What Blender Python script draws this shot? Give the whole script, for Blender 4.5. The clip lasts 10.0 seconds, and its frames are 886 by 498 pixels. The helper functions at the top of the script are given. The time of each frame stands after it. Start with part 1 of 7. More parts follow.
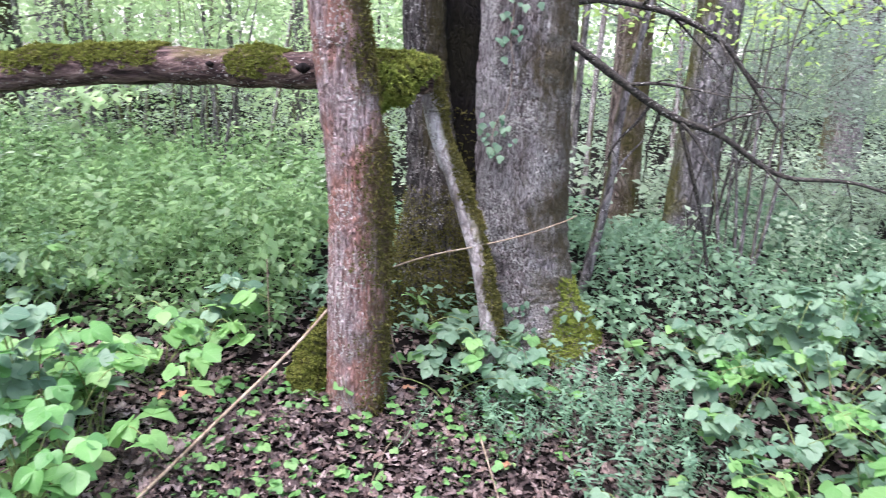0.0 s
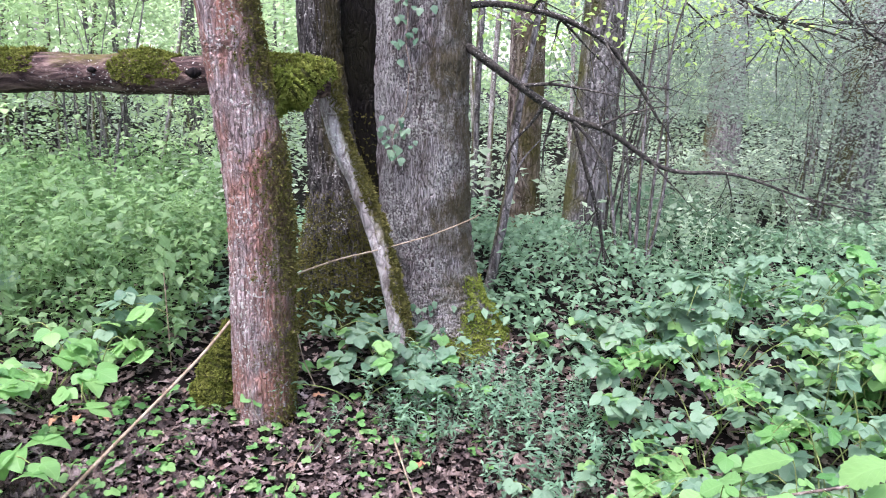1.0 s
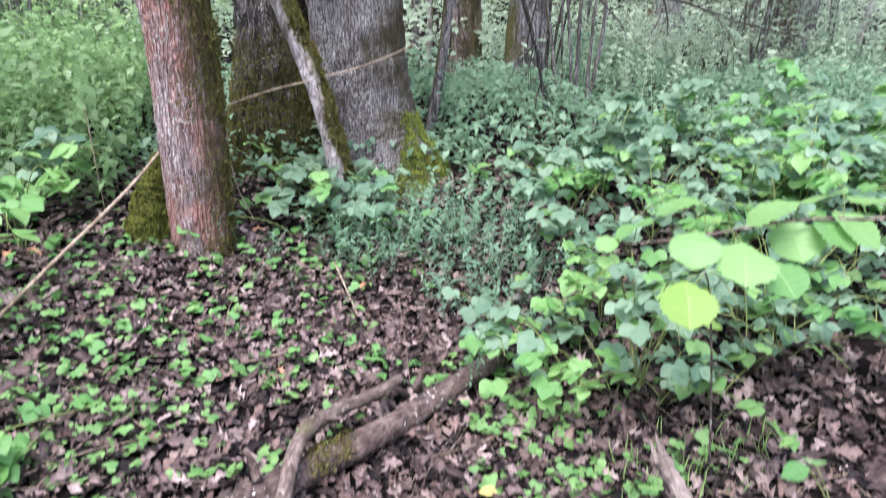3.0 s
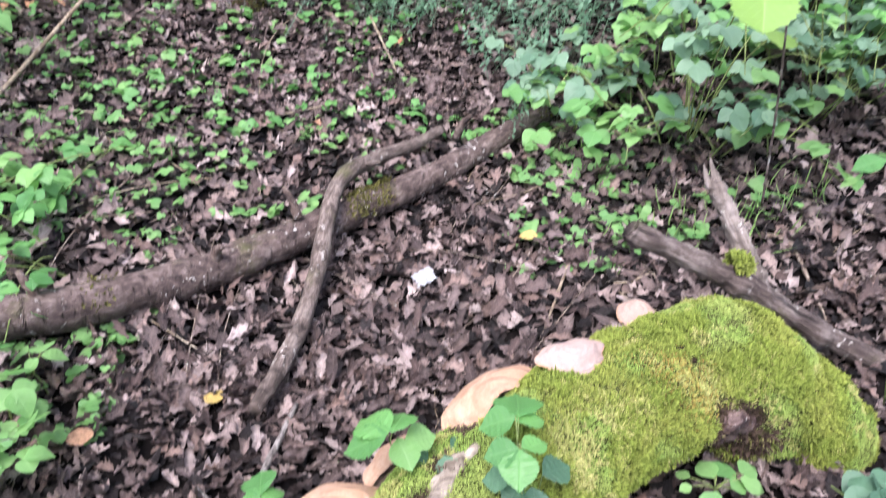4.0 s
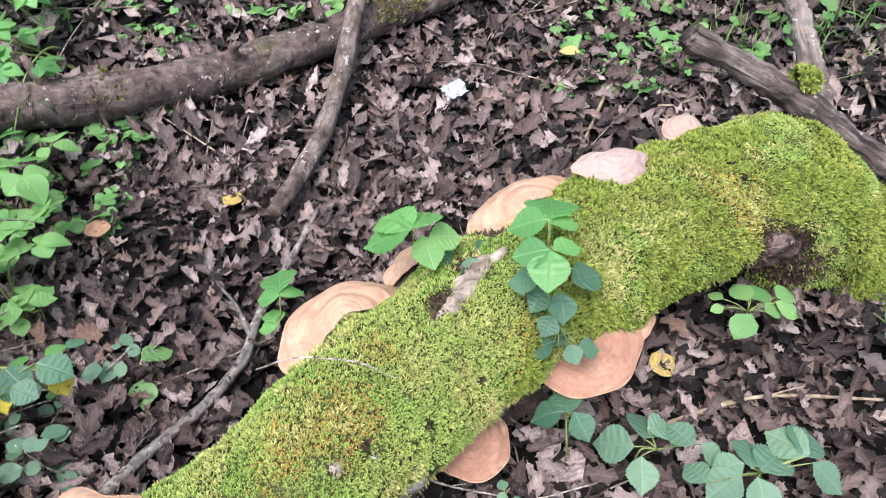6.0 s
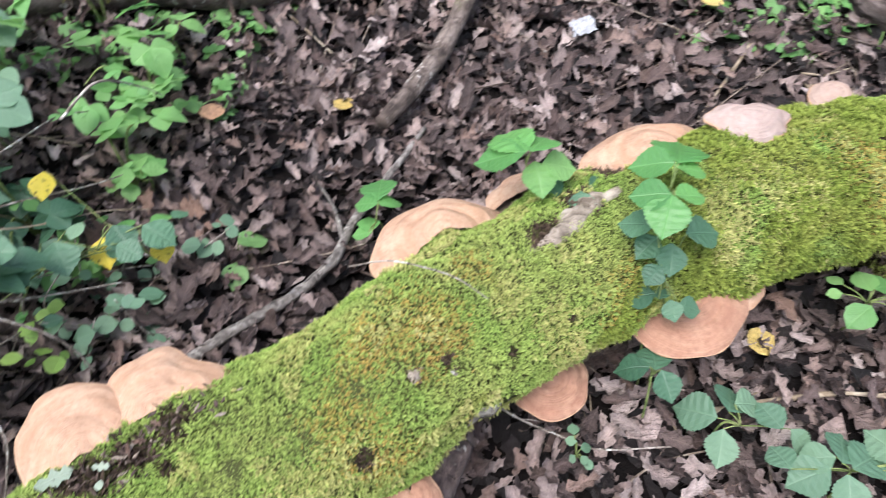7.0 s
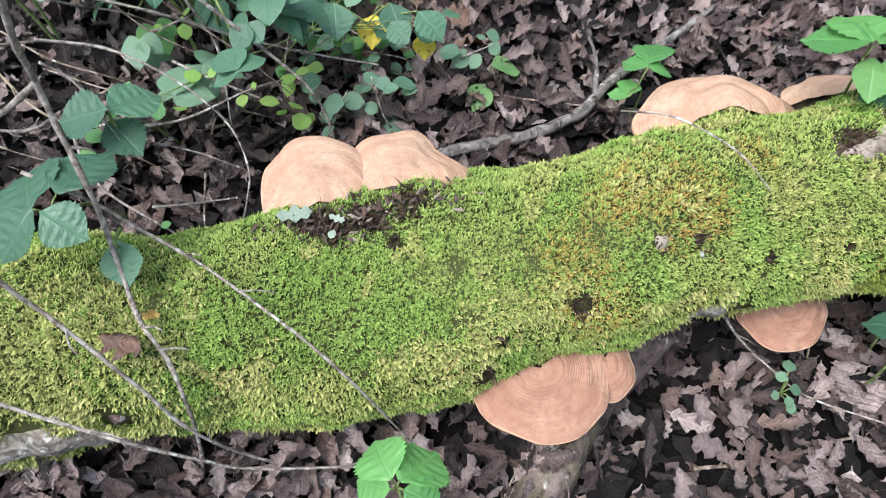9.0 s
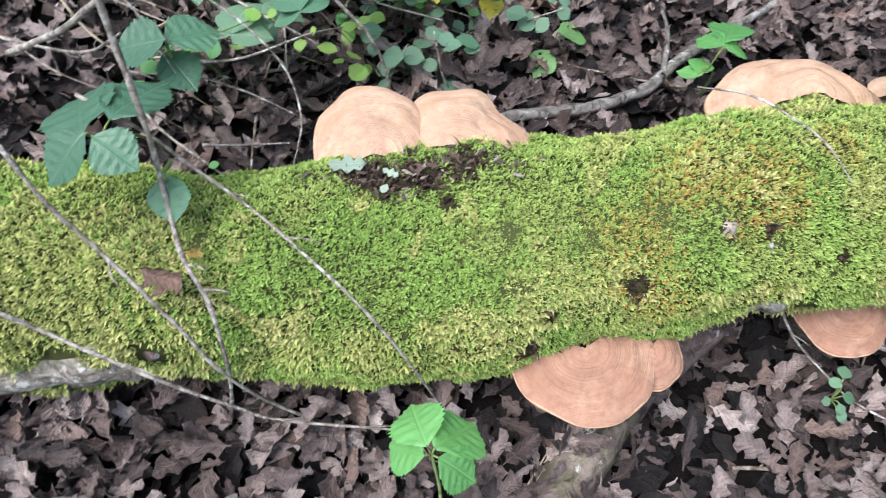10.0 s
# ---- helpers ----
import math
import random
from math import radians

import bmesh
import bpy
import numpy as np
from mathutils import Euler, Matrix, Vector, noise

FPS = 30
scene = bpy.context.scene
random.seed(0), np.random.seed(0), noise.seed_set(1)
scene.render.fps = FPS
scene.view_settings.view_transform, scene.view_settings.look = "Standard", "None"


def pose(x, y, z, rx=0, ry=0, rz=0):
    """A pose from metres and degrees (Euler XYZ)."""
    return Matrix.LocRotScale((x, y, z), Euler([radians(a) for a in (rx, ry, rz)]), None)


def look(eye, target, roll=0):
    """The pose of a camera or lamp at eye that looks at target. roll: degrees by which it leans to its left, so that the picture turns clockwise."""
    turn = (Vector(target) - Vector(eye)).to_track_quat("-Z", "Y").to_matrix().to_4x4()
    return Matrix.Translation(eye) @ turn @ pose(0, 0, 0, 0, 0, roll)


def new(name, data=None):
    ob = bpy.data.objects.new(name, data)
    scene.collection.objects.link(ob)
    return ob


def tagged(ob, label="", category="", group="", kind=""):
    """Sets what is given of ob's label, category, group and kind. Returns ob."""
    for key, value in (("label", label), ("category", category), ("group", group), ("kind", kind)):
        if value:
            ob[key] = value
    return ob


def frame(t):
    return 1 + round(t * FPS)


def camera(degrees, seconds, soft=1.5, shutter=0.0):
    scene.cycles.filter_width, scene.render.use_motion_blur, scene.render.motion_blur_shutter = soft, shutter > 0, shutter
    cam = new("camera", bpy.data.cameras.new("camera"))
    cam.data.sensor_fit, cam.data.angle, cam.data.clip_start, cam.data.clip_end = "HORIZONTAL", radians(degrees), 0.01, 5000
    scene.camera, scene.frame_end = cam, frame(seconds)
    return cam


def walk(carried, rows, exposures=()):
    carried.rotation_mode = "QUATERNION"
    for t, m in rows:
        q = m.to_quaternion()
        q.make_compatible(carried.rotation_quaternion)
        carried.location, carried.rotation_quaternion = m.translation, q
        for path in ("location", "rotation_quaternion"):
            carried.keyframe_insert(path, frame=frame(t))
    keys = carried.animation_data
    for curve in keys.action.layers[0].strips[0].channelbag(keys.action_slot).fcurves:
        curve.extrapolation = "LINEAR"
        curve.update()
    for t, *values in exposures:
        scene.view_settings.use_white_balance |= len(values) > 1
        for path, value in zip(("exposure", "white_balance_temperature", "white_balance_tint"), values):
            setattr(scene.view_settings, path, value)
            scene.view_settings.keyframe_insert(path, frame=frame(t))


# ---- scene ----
cam = camera(65.0, 10.0, 1.0, 0.4)
PATH = [
    (0, (-0.019, 0.188, 1.53), (-0.048, 2.118, 1.005), 2.7),
    (0.5, (0.003, 0.178, 1.517), (0.138, 2.105, 0.999), 2.0),
    (1, (0.002, 0.174, 1.512), (0.23, 2.099, 1.017), 2.0),
    (1.5, (0.043, 0.171, 1.524), (0.319, 2.089, 1.028), 2.0),
    (2, (0.055, 0.169, 1.51), (0.378, 2.069, 0.978), 1.9),
    (2.2, (0.062, 0.162, 1.498), (0.404, 2.048, 0.926), 1.9),
    (3.3, (0.073, 0.064, 1.16), (0.389, 1.82, 0.256), 0.4),
    (3.5, (0.076, 0.065, 1.129), (0.354, 1.768, 0.119), 0.1),
    (4, (0.077, 0.062, 1.05), (0.259, 1.618, -0.193), -0.9),
    (4.5, (0.069, 0.067, 1.001), (0.184, 1.492, -0.398), -1.6),
    (5, (0.068, 0.069, 0.977), (0.159, 1.412, -0.502), -1.8),
    (5.2, (0.073, 0.068, 0.973), (0.168, 1.389, -0.526), -1.7),
    (6.3, (0.07, 0.075, 0.938), (0.123, 1.3, -0.642), 0.8),
    (6.5, (0.064, 0.074, 0.93), (0.072, 1.279, -0.667), 0.9),
    (7, (0.044, 0.064, 0.907), (-0.104, 1.189, -0.74), 0.2),
    (7.5, (0.013, 0.045, 0.881), (-0.294, 1.059, -0.816), -1.1),
    (8, (-0.015, 0.025, 0.861), (-0.444, 0.915, -0.878), -2.8),
    (8.5, (-0.028, 0.013, 0.846), (-0.509, 0.818, -0.92), -3.2),
    (9, (-0.037, 0.004, 0.831), (-0.526, 0.75, -0.959), -3.1),
    (9.5, (-0.041, 0.007, 0.813), (-0.537, 0.707, -0.993), -3.1),
    (10, (-0.057, -0.005, 0.804), (-0.578, 0.637, -1.017), -3.0),
]
walk(cam, [(t, look(eye, target, roll)) for t, eye, target, roll in PATH], [(0.0, 2.25, 6250, 30), (2.2, 2.2, 6250, 29), (4.0, 2.12, 6250, 25), (6.5, 1.88, 6300, 18), (8.5, 1.76, 6200, 14), (10.0, 1.86, 6050, 12)])

# ---- light: a bright overcast sky above a thin canopy ----
world = bpy.data.worlds.new("overcast")
scene.world = world
world.use_nodes = True
wn = world.node_tree
sky = wn.nodes.new("ShaderNodeTexSky")
sky.sky_type = "NISHITA"
sky.sun_disc = False
sky.sun_elevation, sky.sun_rotation = radians(69), radians(220)
sky.air_density, sky.dust_density, sky.ozone_density = 1.0, 1.6, 1.0
veil = wn.nodes.new("ShaderNodeHueSaturation")
veil.inputs["Saturation"].default_value = 0.68
wn.links.new(sky.outputs[0], veil.inputs["Color"])
wn.links.new(veil.outputs[0], wn.nodes["Background"].inputs[0])
wn.nodes["Background"].inputs[1].default_value = 0.14
sun = new("sun", bpy.data.lights.new("sun", "SUN"))
sun.data.energy, sun.data.angle, sun.data.color = 1.9, radians(35), (1.0, 0.98, 0.94)
sun.matrix_world = look((0, 0, 8), (1.9, 2.4, 0))

# ---- materials ----
def nodes_of(name):
    m = bpy.data.materials.new(name)
    m.use_nodes = True
    t = m.node_tree
    return m, t, t.nodes["Principled BSDF"]


def node(t, kind, **inputs):
    n = t.nodes.new(kind)
    for k, v in inputs.items():
        key = int(k[1:]) if k[0] == "_" and k[1:].isdigit() else k
        if hasattr(v, "is_output"):
            t.links.new(v, n.inputs[key])
        else:
            n.inputs[key].default_value = v
    return n


def noise_of(t, vec, scale, detail=4.0, rough=0.6, distortion=0.0):
    n = node(t, "ShaderNodeTexNoise", Scale=scale, Detail=detail, Roughness=rough, Distortion=distortion)
    t.links.new(vec, n.inputs["Vector"])
    return n.outputs["Fac"]


def ramp(t, fac, *stops):
    r = t.nodes.new("ShaderNodeValToRGB")
    t.links.new(fac, r.inputs[0])
    e = r.color_ramp.elements
    while len(e) < len(stops):
        e.new(0.5)
    for el, (p, c) in zip(e, stops):
        el.position = p
        el.color = (*c, 1) if len(c) == 3 else (c[0], c[0], c[0], 1)
    return r.outputs[0]


def maths(t, op, a, b=0.0, c=None):
    n = t.nodes.new("ShaderNodeMath")
    n.operation = op
    for i, v in enumerate((a, b, c)):
        if v is None:
            continue
        if hasattr(v, "is_output"):
            t.links.new(v, n.inputs[i])
        else:
            n.inputs[i].default_value = v
    return n.outputs[0]


def mix(t, fac, a, b, blend="MIX"):
    n = t.nodes.new("ShaderNodeMix")
    n.data_type, n.blend_type = "RGBA", blend
    for i, v in ((0, fac), (6, a), (7, b)):
        if hasattr(v, "is_output"):
            t.links.new(v, n.inputs[i])
        else:
            n.inputs[i].default_value = v if i == 0 else (*v, 1)
    return n.outputs[2]


def bump(t, bsdf, height, strength=0.5, distance=0.01):
    b = node(t, "ShaderNodeBump", Strength=strength, Distance=distance, Height=height)
    t.links.new(b.outputs[0], bsdf.inputs["Normal"])


def scaled(t, vec, sx, sy, sz):
    n = node(t, "ShaderNodeMapping", Scale=(sx, sy, sz))
    t.links.new(vec, n.inputs["Vector"])
    return n.outputs[0]


def bark(name, dark, mid, pale, lichen=0.0, moss=0.0, moss_side=(1, 0, 0.2), grain=(26, 26, 5), relief=0.012, patch=None, moss_tint=(0.10, 0.095, 0.02), cracks=0.6, fleck=0.55):
    """Furrowed bark with pale lichen specks and, on one side of the trunk, moss."""
    m, t, b = nodes_of(name)
    tc = t.nodes.new("ShaderNodeTexCoord").outputs["Object"]
    furrow = noise_of(t, scaled(t, tc, *grain), 1.0, 6.0, 0.65, 0.8)
    fine = noise_of(t, scaled(t, tc, grain[0] * 4, grain[1] * 4, grain[2] * 5), 1.0, 5.0, 0.7)
    broad = noise_of(t, tc, 3.5, 4.0, 0.6)
    col = ramp(t, furrow, (0.38, dark), (0.5, mid), (0.63, pale))
    col = mix(t, maths(t, "MULTIPLY", fine, fleck), col, dark)
    if patch:
        pm = ramp(t, noise_of(t, scaled(t, tc, 7, 7, 2.6), 1.0, 5.0, 0.65, 0.6), (0.42, (0, 0, 0)), (0.56, (1, 1, 1)))
        col = mix(t, maths(t, "MULTIPLY", pm, 0.75), col, mix(t, fine, patch, tuple(c * 0.4 for c in patch)))
    crack = None
    if grain[2] < grain[0] * 0.5:
        wob = node(t, "ShaderNodeTexNoise", Scale=14.0, Detail=3.0)
        t.links.new(tc, wob.inputs["Vector"])
        push = t.nodes.new("ShaderNodeVectorMath")
        push.operation = "MULTIPLY_ADD"
        t.links.new(wob.outputs["Color"], push.inputs[0])
        push.inputs[1].default_value = (1.6, 1.6, 1.2)
        t.links.new(scaled(t, tc, grain[0] * 1.15, grain[1] * 1.15, grain[2] * 1.2), push.inputs[2])
        vor = t.nodes.new("ShaderNodeTexVoronoi")
        vor.feature = "DISTANCE_TO_EDGE"
        vor.inputs["Scale"].default_value = 1.0
        t.links.new(push.outputs[0], vor.inputs["Vector"])
        crack = ramp(t, vor.outputs["Distance"], (0.0, (1, 1, 1)), (0.16, (0, 0, 0)))
        col = mix(t, maths(t, "MULTIPLY", crack, cracks), col, tuple(c * 0.6 for c in dark))
    if lichen:
        spots = ramp(t, noise_of(t, tc, 95.0, 3.0, 0.55), (0.64 - 0.1 * lichen, (0, 0, 0)), (0.70 - 0.1 * lichen, (1, 1, 1)))
        zone = ramp(t, noise_of(t, tc, 6.0, 3.0, 0.6), (0.42, (0, 0, 0)), (0.6, (1, 1, 1)))
        col = mix(t, maths(t, "MULTIPLY", maths(t, "MULTIPLY", spots, zone), 0.8), col, (0.62, 0.63, 0.57))
    if moss:
        geo = t.nodes.new("ShaderNodeNewGeometry")
        dot = t.nodes.new("ShaderNodeVectorMath")
        dot.operation = "DOT_PRODUCT"
        t.links.new(geo.outputs["Normal"], dot.inputs[0])
        dot.inputs[1].default_value = Vector(moss_side).normalized()
        side = maths(t, "MULTIPLY_ADD", dot.outputs["Value"], 0.38, maths(t, "MULTIPLY_ADD", broad, 1.1, moss - 1.0))
        mk = ramp(t, maths(t, "MULTIPLY_ADD", fine, 0.35, side), (0.16, (0, 0, 0)), (0.42, (1, 1, 1)))
        green = mix(t, noise_of(t, tc, 60.0, 4.0, 0.7), tuple(c * 0.35 for c in moss_tint), tuple(c * 1.5 for c in moss_tint))
        col = mix(t, maths(t, "MULTIPLY", mk, 0.9), col, green)
    t.links.new(col, b.inputs["Base Color"])
    b.inputs["Roughness"].default_value = 0.9
    b.inputs["Specular IOR Level"].default_value = 0.2
    height = maths(t, "MULTIPLY_ADD", fine, 0.5, furrow)
    if crack is not None:
        height = maths(t, "SUBTRACT", height, maths(t, "MULTIPLY", crack, 0.5))
    bump(t, b, height, 0.9, relief)
    return m


def weathered(name, dark, mid, pale, fibre=(150, 7), flakes=0.0, algae=0.0, relief=0.006, rings=0.0):
    """Barkless or thin-barked wood: fibres and splits along the stem, pale flakes and green film."""
    m, t, b = nodes_of(name)
    co = t.nodes.new("ShaderNodeTexCoord")
    uv, tc = co.outputs["UV"], co.outputs["Object"]
    fib = noise_of(t, scaled(t, uv, fibre[0], fibre[1], 1), 1.0, 6.0, 0.7, 0.4)
    split = noise_of(t, scaled(t, uv, fibre[0] * 0.45, fibre[1] * 0.35, 1), 1.0, 3.0, 0.55, 0.6)
    broad = noise_of(t, tc, 11.0, 5.0, 0.65)
    grit = noise_of(t, tc, 170.0, 4.0, 0.7)
    col = ramp(t, maths(t, "MULTIPLY_ADD", broad, 0.45, maths(t, "MULTIPLY", fib, 0.6)), (0.40, dark), (0.52, mid), (0.66, pale))
    gap = ramp(t, split, (0.34, (1, 1, 1)), (0.41, (0, 0, 0)))
    col = mix(t, maths(t, "MULTIPLY", gap, 0.35 if rings else 0.8), col, tuple(c * 0.35 for c in dark))
    col = mix(t, ramp(t, grit, (0.5, (0.0,)), (0.75, (0.45,))), col, dark)
    if rings:
        hoop = noise_of(t, scaled(t, uv, 22, 60, 1), 1.0, 4.0, 0.65, 0.5)
        col = mix(t, ramp(t, hoop, (0.56, (0.0,)), (0.66, (rings,))), col, tuple(c * 0.5 for c in dark))
        fib = maths(t, "SUBTRACT", fib, maths(t, "MULTIPLY", ramp(t, hoop, (0.56, (0.0,)), (0.66, (1.0,))), 0.6))
    if flakes:
        fl = ramp(t, noise_of(t, tc, 60.0, 4.0, 0.6), (0.66 - 0.1 * flakes, (0.0,)), (0.70 - 0.1 * flakes, (0.85,)))
        fl = maths(t, "MULTIPLY", fl, ramp(t, noise_of(t, tc, 9.0, 2.0, 0.5), (0.45, (0.0,)), (0.6, (1.0,))))
        col = mix(t, fl, col, (0.52, 0.50, 0.45))
    if algae:
        al = ramp(t, noise_of(t, tc, 7.0, 5.0, 0.7), (0.62 - 0.15 * algae, (0.0,)), (0.78 - 0.15 * algae, (0.6,)))
        col = mix(t, al, col, (0.075, 0.085, 0.022))
    t.links.new(col, b.inputs["Base Color"])
    b.inputs["Roughness"].default_value = 0.82
    b.inputs["Specular IOR Level"].default_value = 0.28
    bump(t, b, maths(t, "SUBTRACT", maths(t, "MULTIPLY_ADD", grit, 0.25, fib), maths(t, "MULTIPLY", gap, 0.25 if rings else 0.7)), 0.9, relief)
    return m


def leaf(name, deep, fresh, glow=0.35, rough=0.45, spots=None, vein=0.2):
    """A thin leaf that lets light through, with ribs along its own width and length."""
    m, t, b = nodes_of(name)
    geo = t.nodes.new("ShaderNodeNewGeometry")
    info = t.nodes.new("ShaderNodeObjectInfo")
    uv = t.nodes.new("ShaderNodeTexCoord").outputs["UV"]
    sep = t.nodes.new("ShaderNodeSeparateXYZ")
    t.links.new(uv, sep.inputs[0])
    pick = maths(t, "FRACT", maths(t, "ADD", maths(t, "MULTIPLY", geo.outputs["Random Per Island"], 0.7), maths(t, "MULTIPLY", info.outputs["Random"], 0.9)))
    col = mix(t, pick, deep, fresh)
    across = maths(t, "ABSOLUTE", maths(t, "SUBTRACT", sep.outputs[0], 0.5))
    rib = maths(t, "SINE", maths(t, "MULTIPLY", maths(t, "SUBTRACT", sep.outputs[1], maths(t, "MULTIPLY", across, 0.9)), 36.0))
    side = ramp(t, rib, (0.86, (0, 0, 0)), (1.0, (1, 1, 1)))
    midrib = ramp(t, across, (0.0, (1, 1, 1)), (0.035, (0, 0, 0)))
    lines = maths(t, "MAXIMUM", midrib, maths(t, "MULTIPLY", side, 0.5))
    col = mix(t, maths(t, "MULTIPLY", lines, vein), col, tuple(min(1, c * 1.6 + 0.04) for c in fresh))
    blotch = noise_of(t, scaled(t, uv, 3, 3, 3), 1.6, 4.0, 0.6)
    col = mix(t, maths(t, "MULTIPLY", blotch, 0.5), col, deep)
    if spots:
        col = mix(t, ramp(t, blotch, (0.56, (0, 0, 0)), (0.62, (1, 1, 1))), col, spots)
    t.links.new(col, b.inputs["Base Color"])
    b.inputs["Roughness"].default_value = rough
    b.inputs["Specular IOR Level"].default_value = 0.38
    bump(t, b, maths(t, "SUBTRACT", blotch, maths(t, "MULTIPLY", lines, 0.6)), 0.4, 0.004)
    tr = t.nodes.new("ShaderNodeBsdfTranslucent")
    t.links.new(mix(t, 0.6, col, tuple(min(1, c * 1.8) for c in fresh)), tr.inputs[0])
    ms = node(t, "ShaderNodeMixShader", _0=glow)
    t.links.new(b.outputs[0], ms.inputs[1])
    t.links.new(tr.outputs[0], ms.inputs[2])
    t.links.new(ms.outputs[0], t.nodes["Material Output"].inputs[0])
    return m


def dry_leaf(name, *tones):
    m, t, b = nodes_of(name)
    geo = t.nodes.new("ShaderNodeNewGeometry")
    info = t.nodes.new("ShaderNodeObjectInfo")
    uv = t.nodes.new("ShaderNodeTexCoord").outputs["UV"]
    sep = t.nodes.new("ShaderNodeSeparateXYZ")
    t.links.new(uv, sep.inputs[0])
    pick = maths(t, "FRACT", maths(t, "ADD", geo.outputs["Random Per Island"], info.outputs["Random"]))
    n = len(tones)
    col = ramp(t, pick, *[(i / (n - 1), c) for i, c in enumerate(tones)])
    across = maths(t, "ABSOLUTE", maths(t, "SUBTRACT", sep.outputs[0], 0.5))
    midrib = ramp(t, across, (0.0, (1, 1, 1)), (0.025, (0, 0, 0)))
    blotch = noise_of(t, uv, 5.0, 5.0, 0.65)
    col = mix(t, ramp(t, blotch, (0.38, (0.0,)), (0.70, (0.65,))), col, tuple(c * 0.4 for c in tones[0]))
    ribs = maths(t, "SINE", maths(t, "MULTIPLY", maths(t, "SUBTRACT", sep.outputs[1], maths(t, "MULTIPLY", across, 1.1)), 44.0))
    rib = ramp(t, ribs, (0.8, (0.0,)), (1.0, (1.0,)))
    col = mix(t, maths(t, "MULTIPLY", rib, 0.25), col, tones[-1])
    col = mix(t, maths(t, "MULTIPLY", midrib, 0.3), col, tones[-1])
    t.links.new(col, b.inputs["Base Color"])
    b.inputs["Roughness"].default_value = 0.55
    b.inputs["Specular IOR Level"].default_value = 0.4
    bump(t, b, maths(t, "MULTIPLY_ADD", noise_of(t, uv, 22.0, 4.0, 0.7), 0.5, maths(t, "SUBTRACT", blotch, maths(t, "MULTIPLY", rib, 0.3))), 0.9, 0.012)
    return m


def soil(name):
    m, t, b = nodes_of(name)
    tc = t.nodes.new("ShaderNodeTexCoord").outputs["Object"]
    a = noise_of(t, tc, 9.0, 8.0, 0.7)
    c = noise_of(t, tc, 90.0, 6.0, 0.7)
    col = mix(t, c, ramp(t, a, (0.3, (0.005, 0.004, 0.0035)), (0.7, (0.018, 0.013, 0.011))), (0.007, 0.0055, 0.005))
    t.links.new(col, b.inputs["Base Color"])
    b.inputs["Roughness"].default_value = 0.95
    b.inputs["Specular IOR Level"].default_value = 0.12
    bump(t, b, maths(t, "ADD", a, c), 1.0, 0.03)
    return m


def moss_mat(name, dark, green, gold, scale=7.0):
    m, t, b = nodes_of(name)
    geo = t.nodes.new("ShaderNodeNewGeometry")
    tc = t.nodes.new("ShaderNodeTexCoord").outputs["Object"]
    a = noise_of(t, tc, scale, 5.0, 0.62, 0.5)
    c = noise_of(t, tc, scale * 9, 4.0, 0.7)
    col = ramp(t, a, (0.43, green), (0.54, tuple((g + o) / 2 for g, o in zip(green, gold))), (0.64, gold), (0.72, tuple(0.5 * c for c in (gold[0] * 1.3, gold[1], gold[2] * 0.8))))
    col = mix(t, ramp(t, c, (0.3, (0.7,)), (0.55, (0.0,))), col, dark)
    col = mix(t, maths(t, "MULTIPLY", geo.outputs["Random Per Island"], 0.65), col, tuple(min(1, (g * 1.6 + o) * 0.62) for g, o in zip(green, gold)))
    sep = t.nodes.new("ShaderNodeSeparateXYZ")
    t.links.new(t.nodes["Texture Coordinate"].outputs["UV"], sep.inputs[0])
    # tips are paler; the darkened base also paints shade into the gaps between tufts
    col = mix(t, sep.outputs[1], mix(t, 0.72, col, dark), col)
    t.links.new(col, b.inputs["Base Color"])
    b.inputs["Roughness"].default_value = 0.8
    b.inputs["Specular IOR Level"].default_value = 0.15
    tr = t.nodes.new("ShaderNodeBsdfTranslucent")
    t.links.new(col, tr.inputs[0])
    ms = node(t, "ShaderNodeMixShader", _0=0.25)
    t.links.new(b.outputs[0], ms.inputs[1])
    t.links.new(tr.outputs[0], ms.inputs[2])
    t.links.new(ms.outputs[0], t.nodes["Material Output"].inputs[0])
    return m


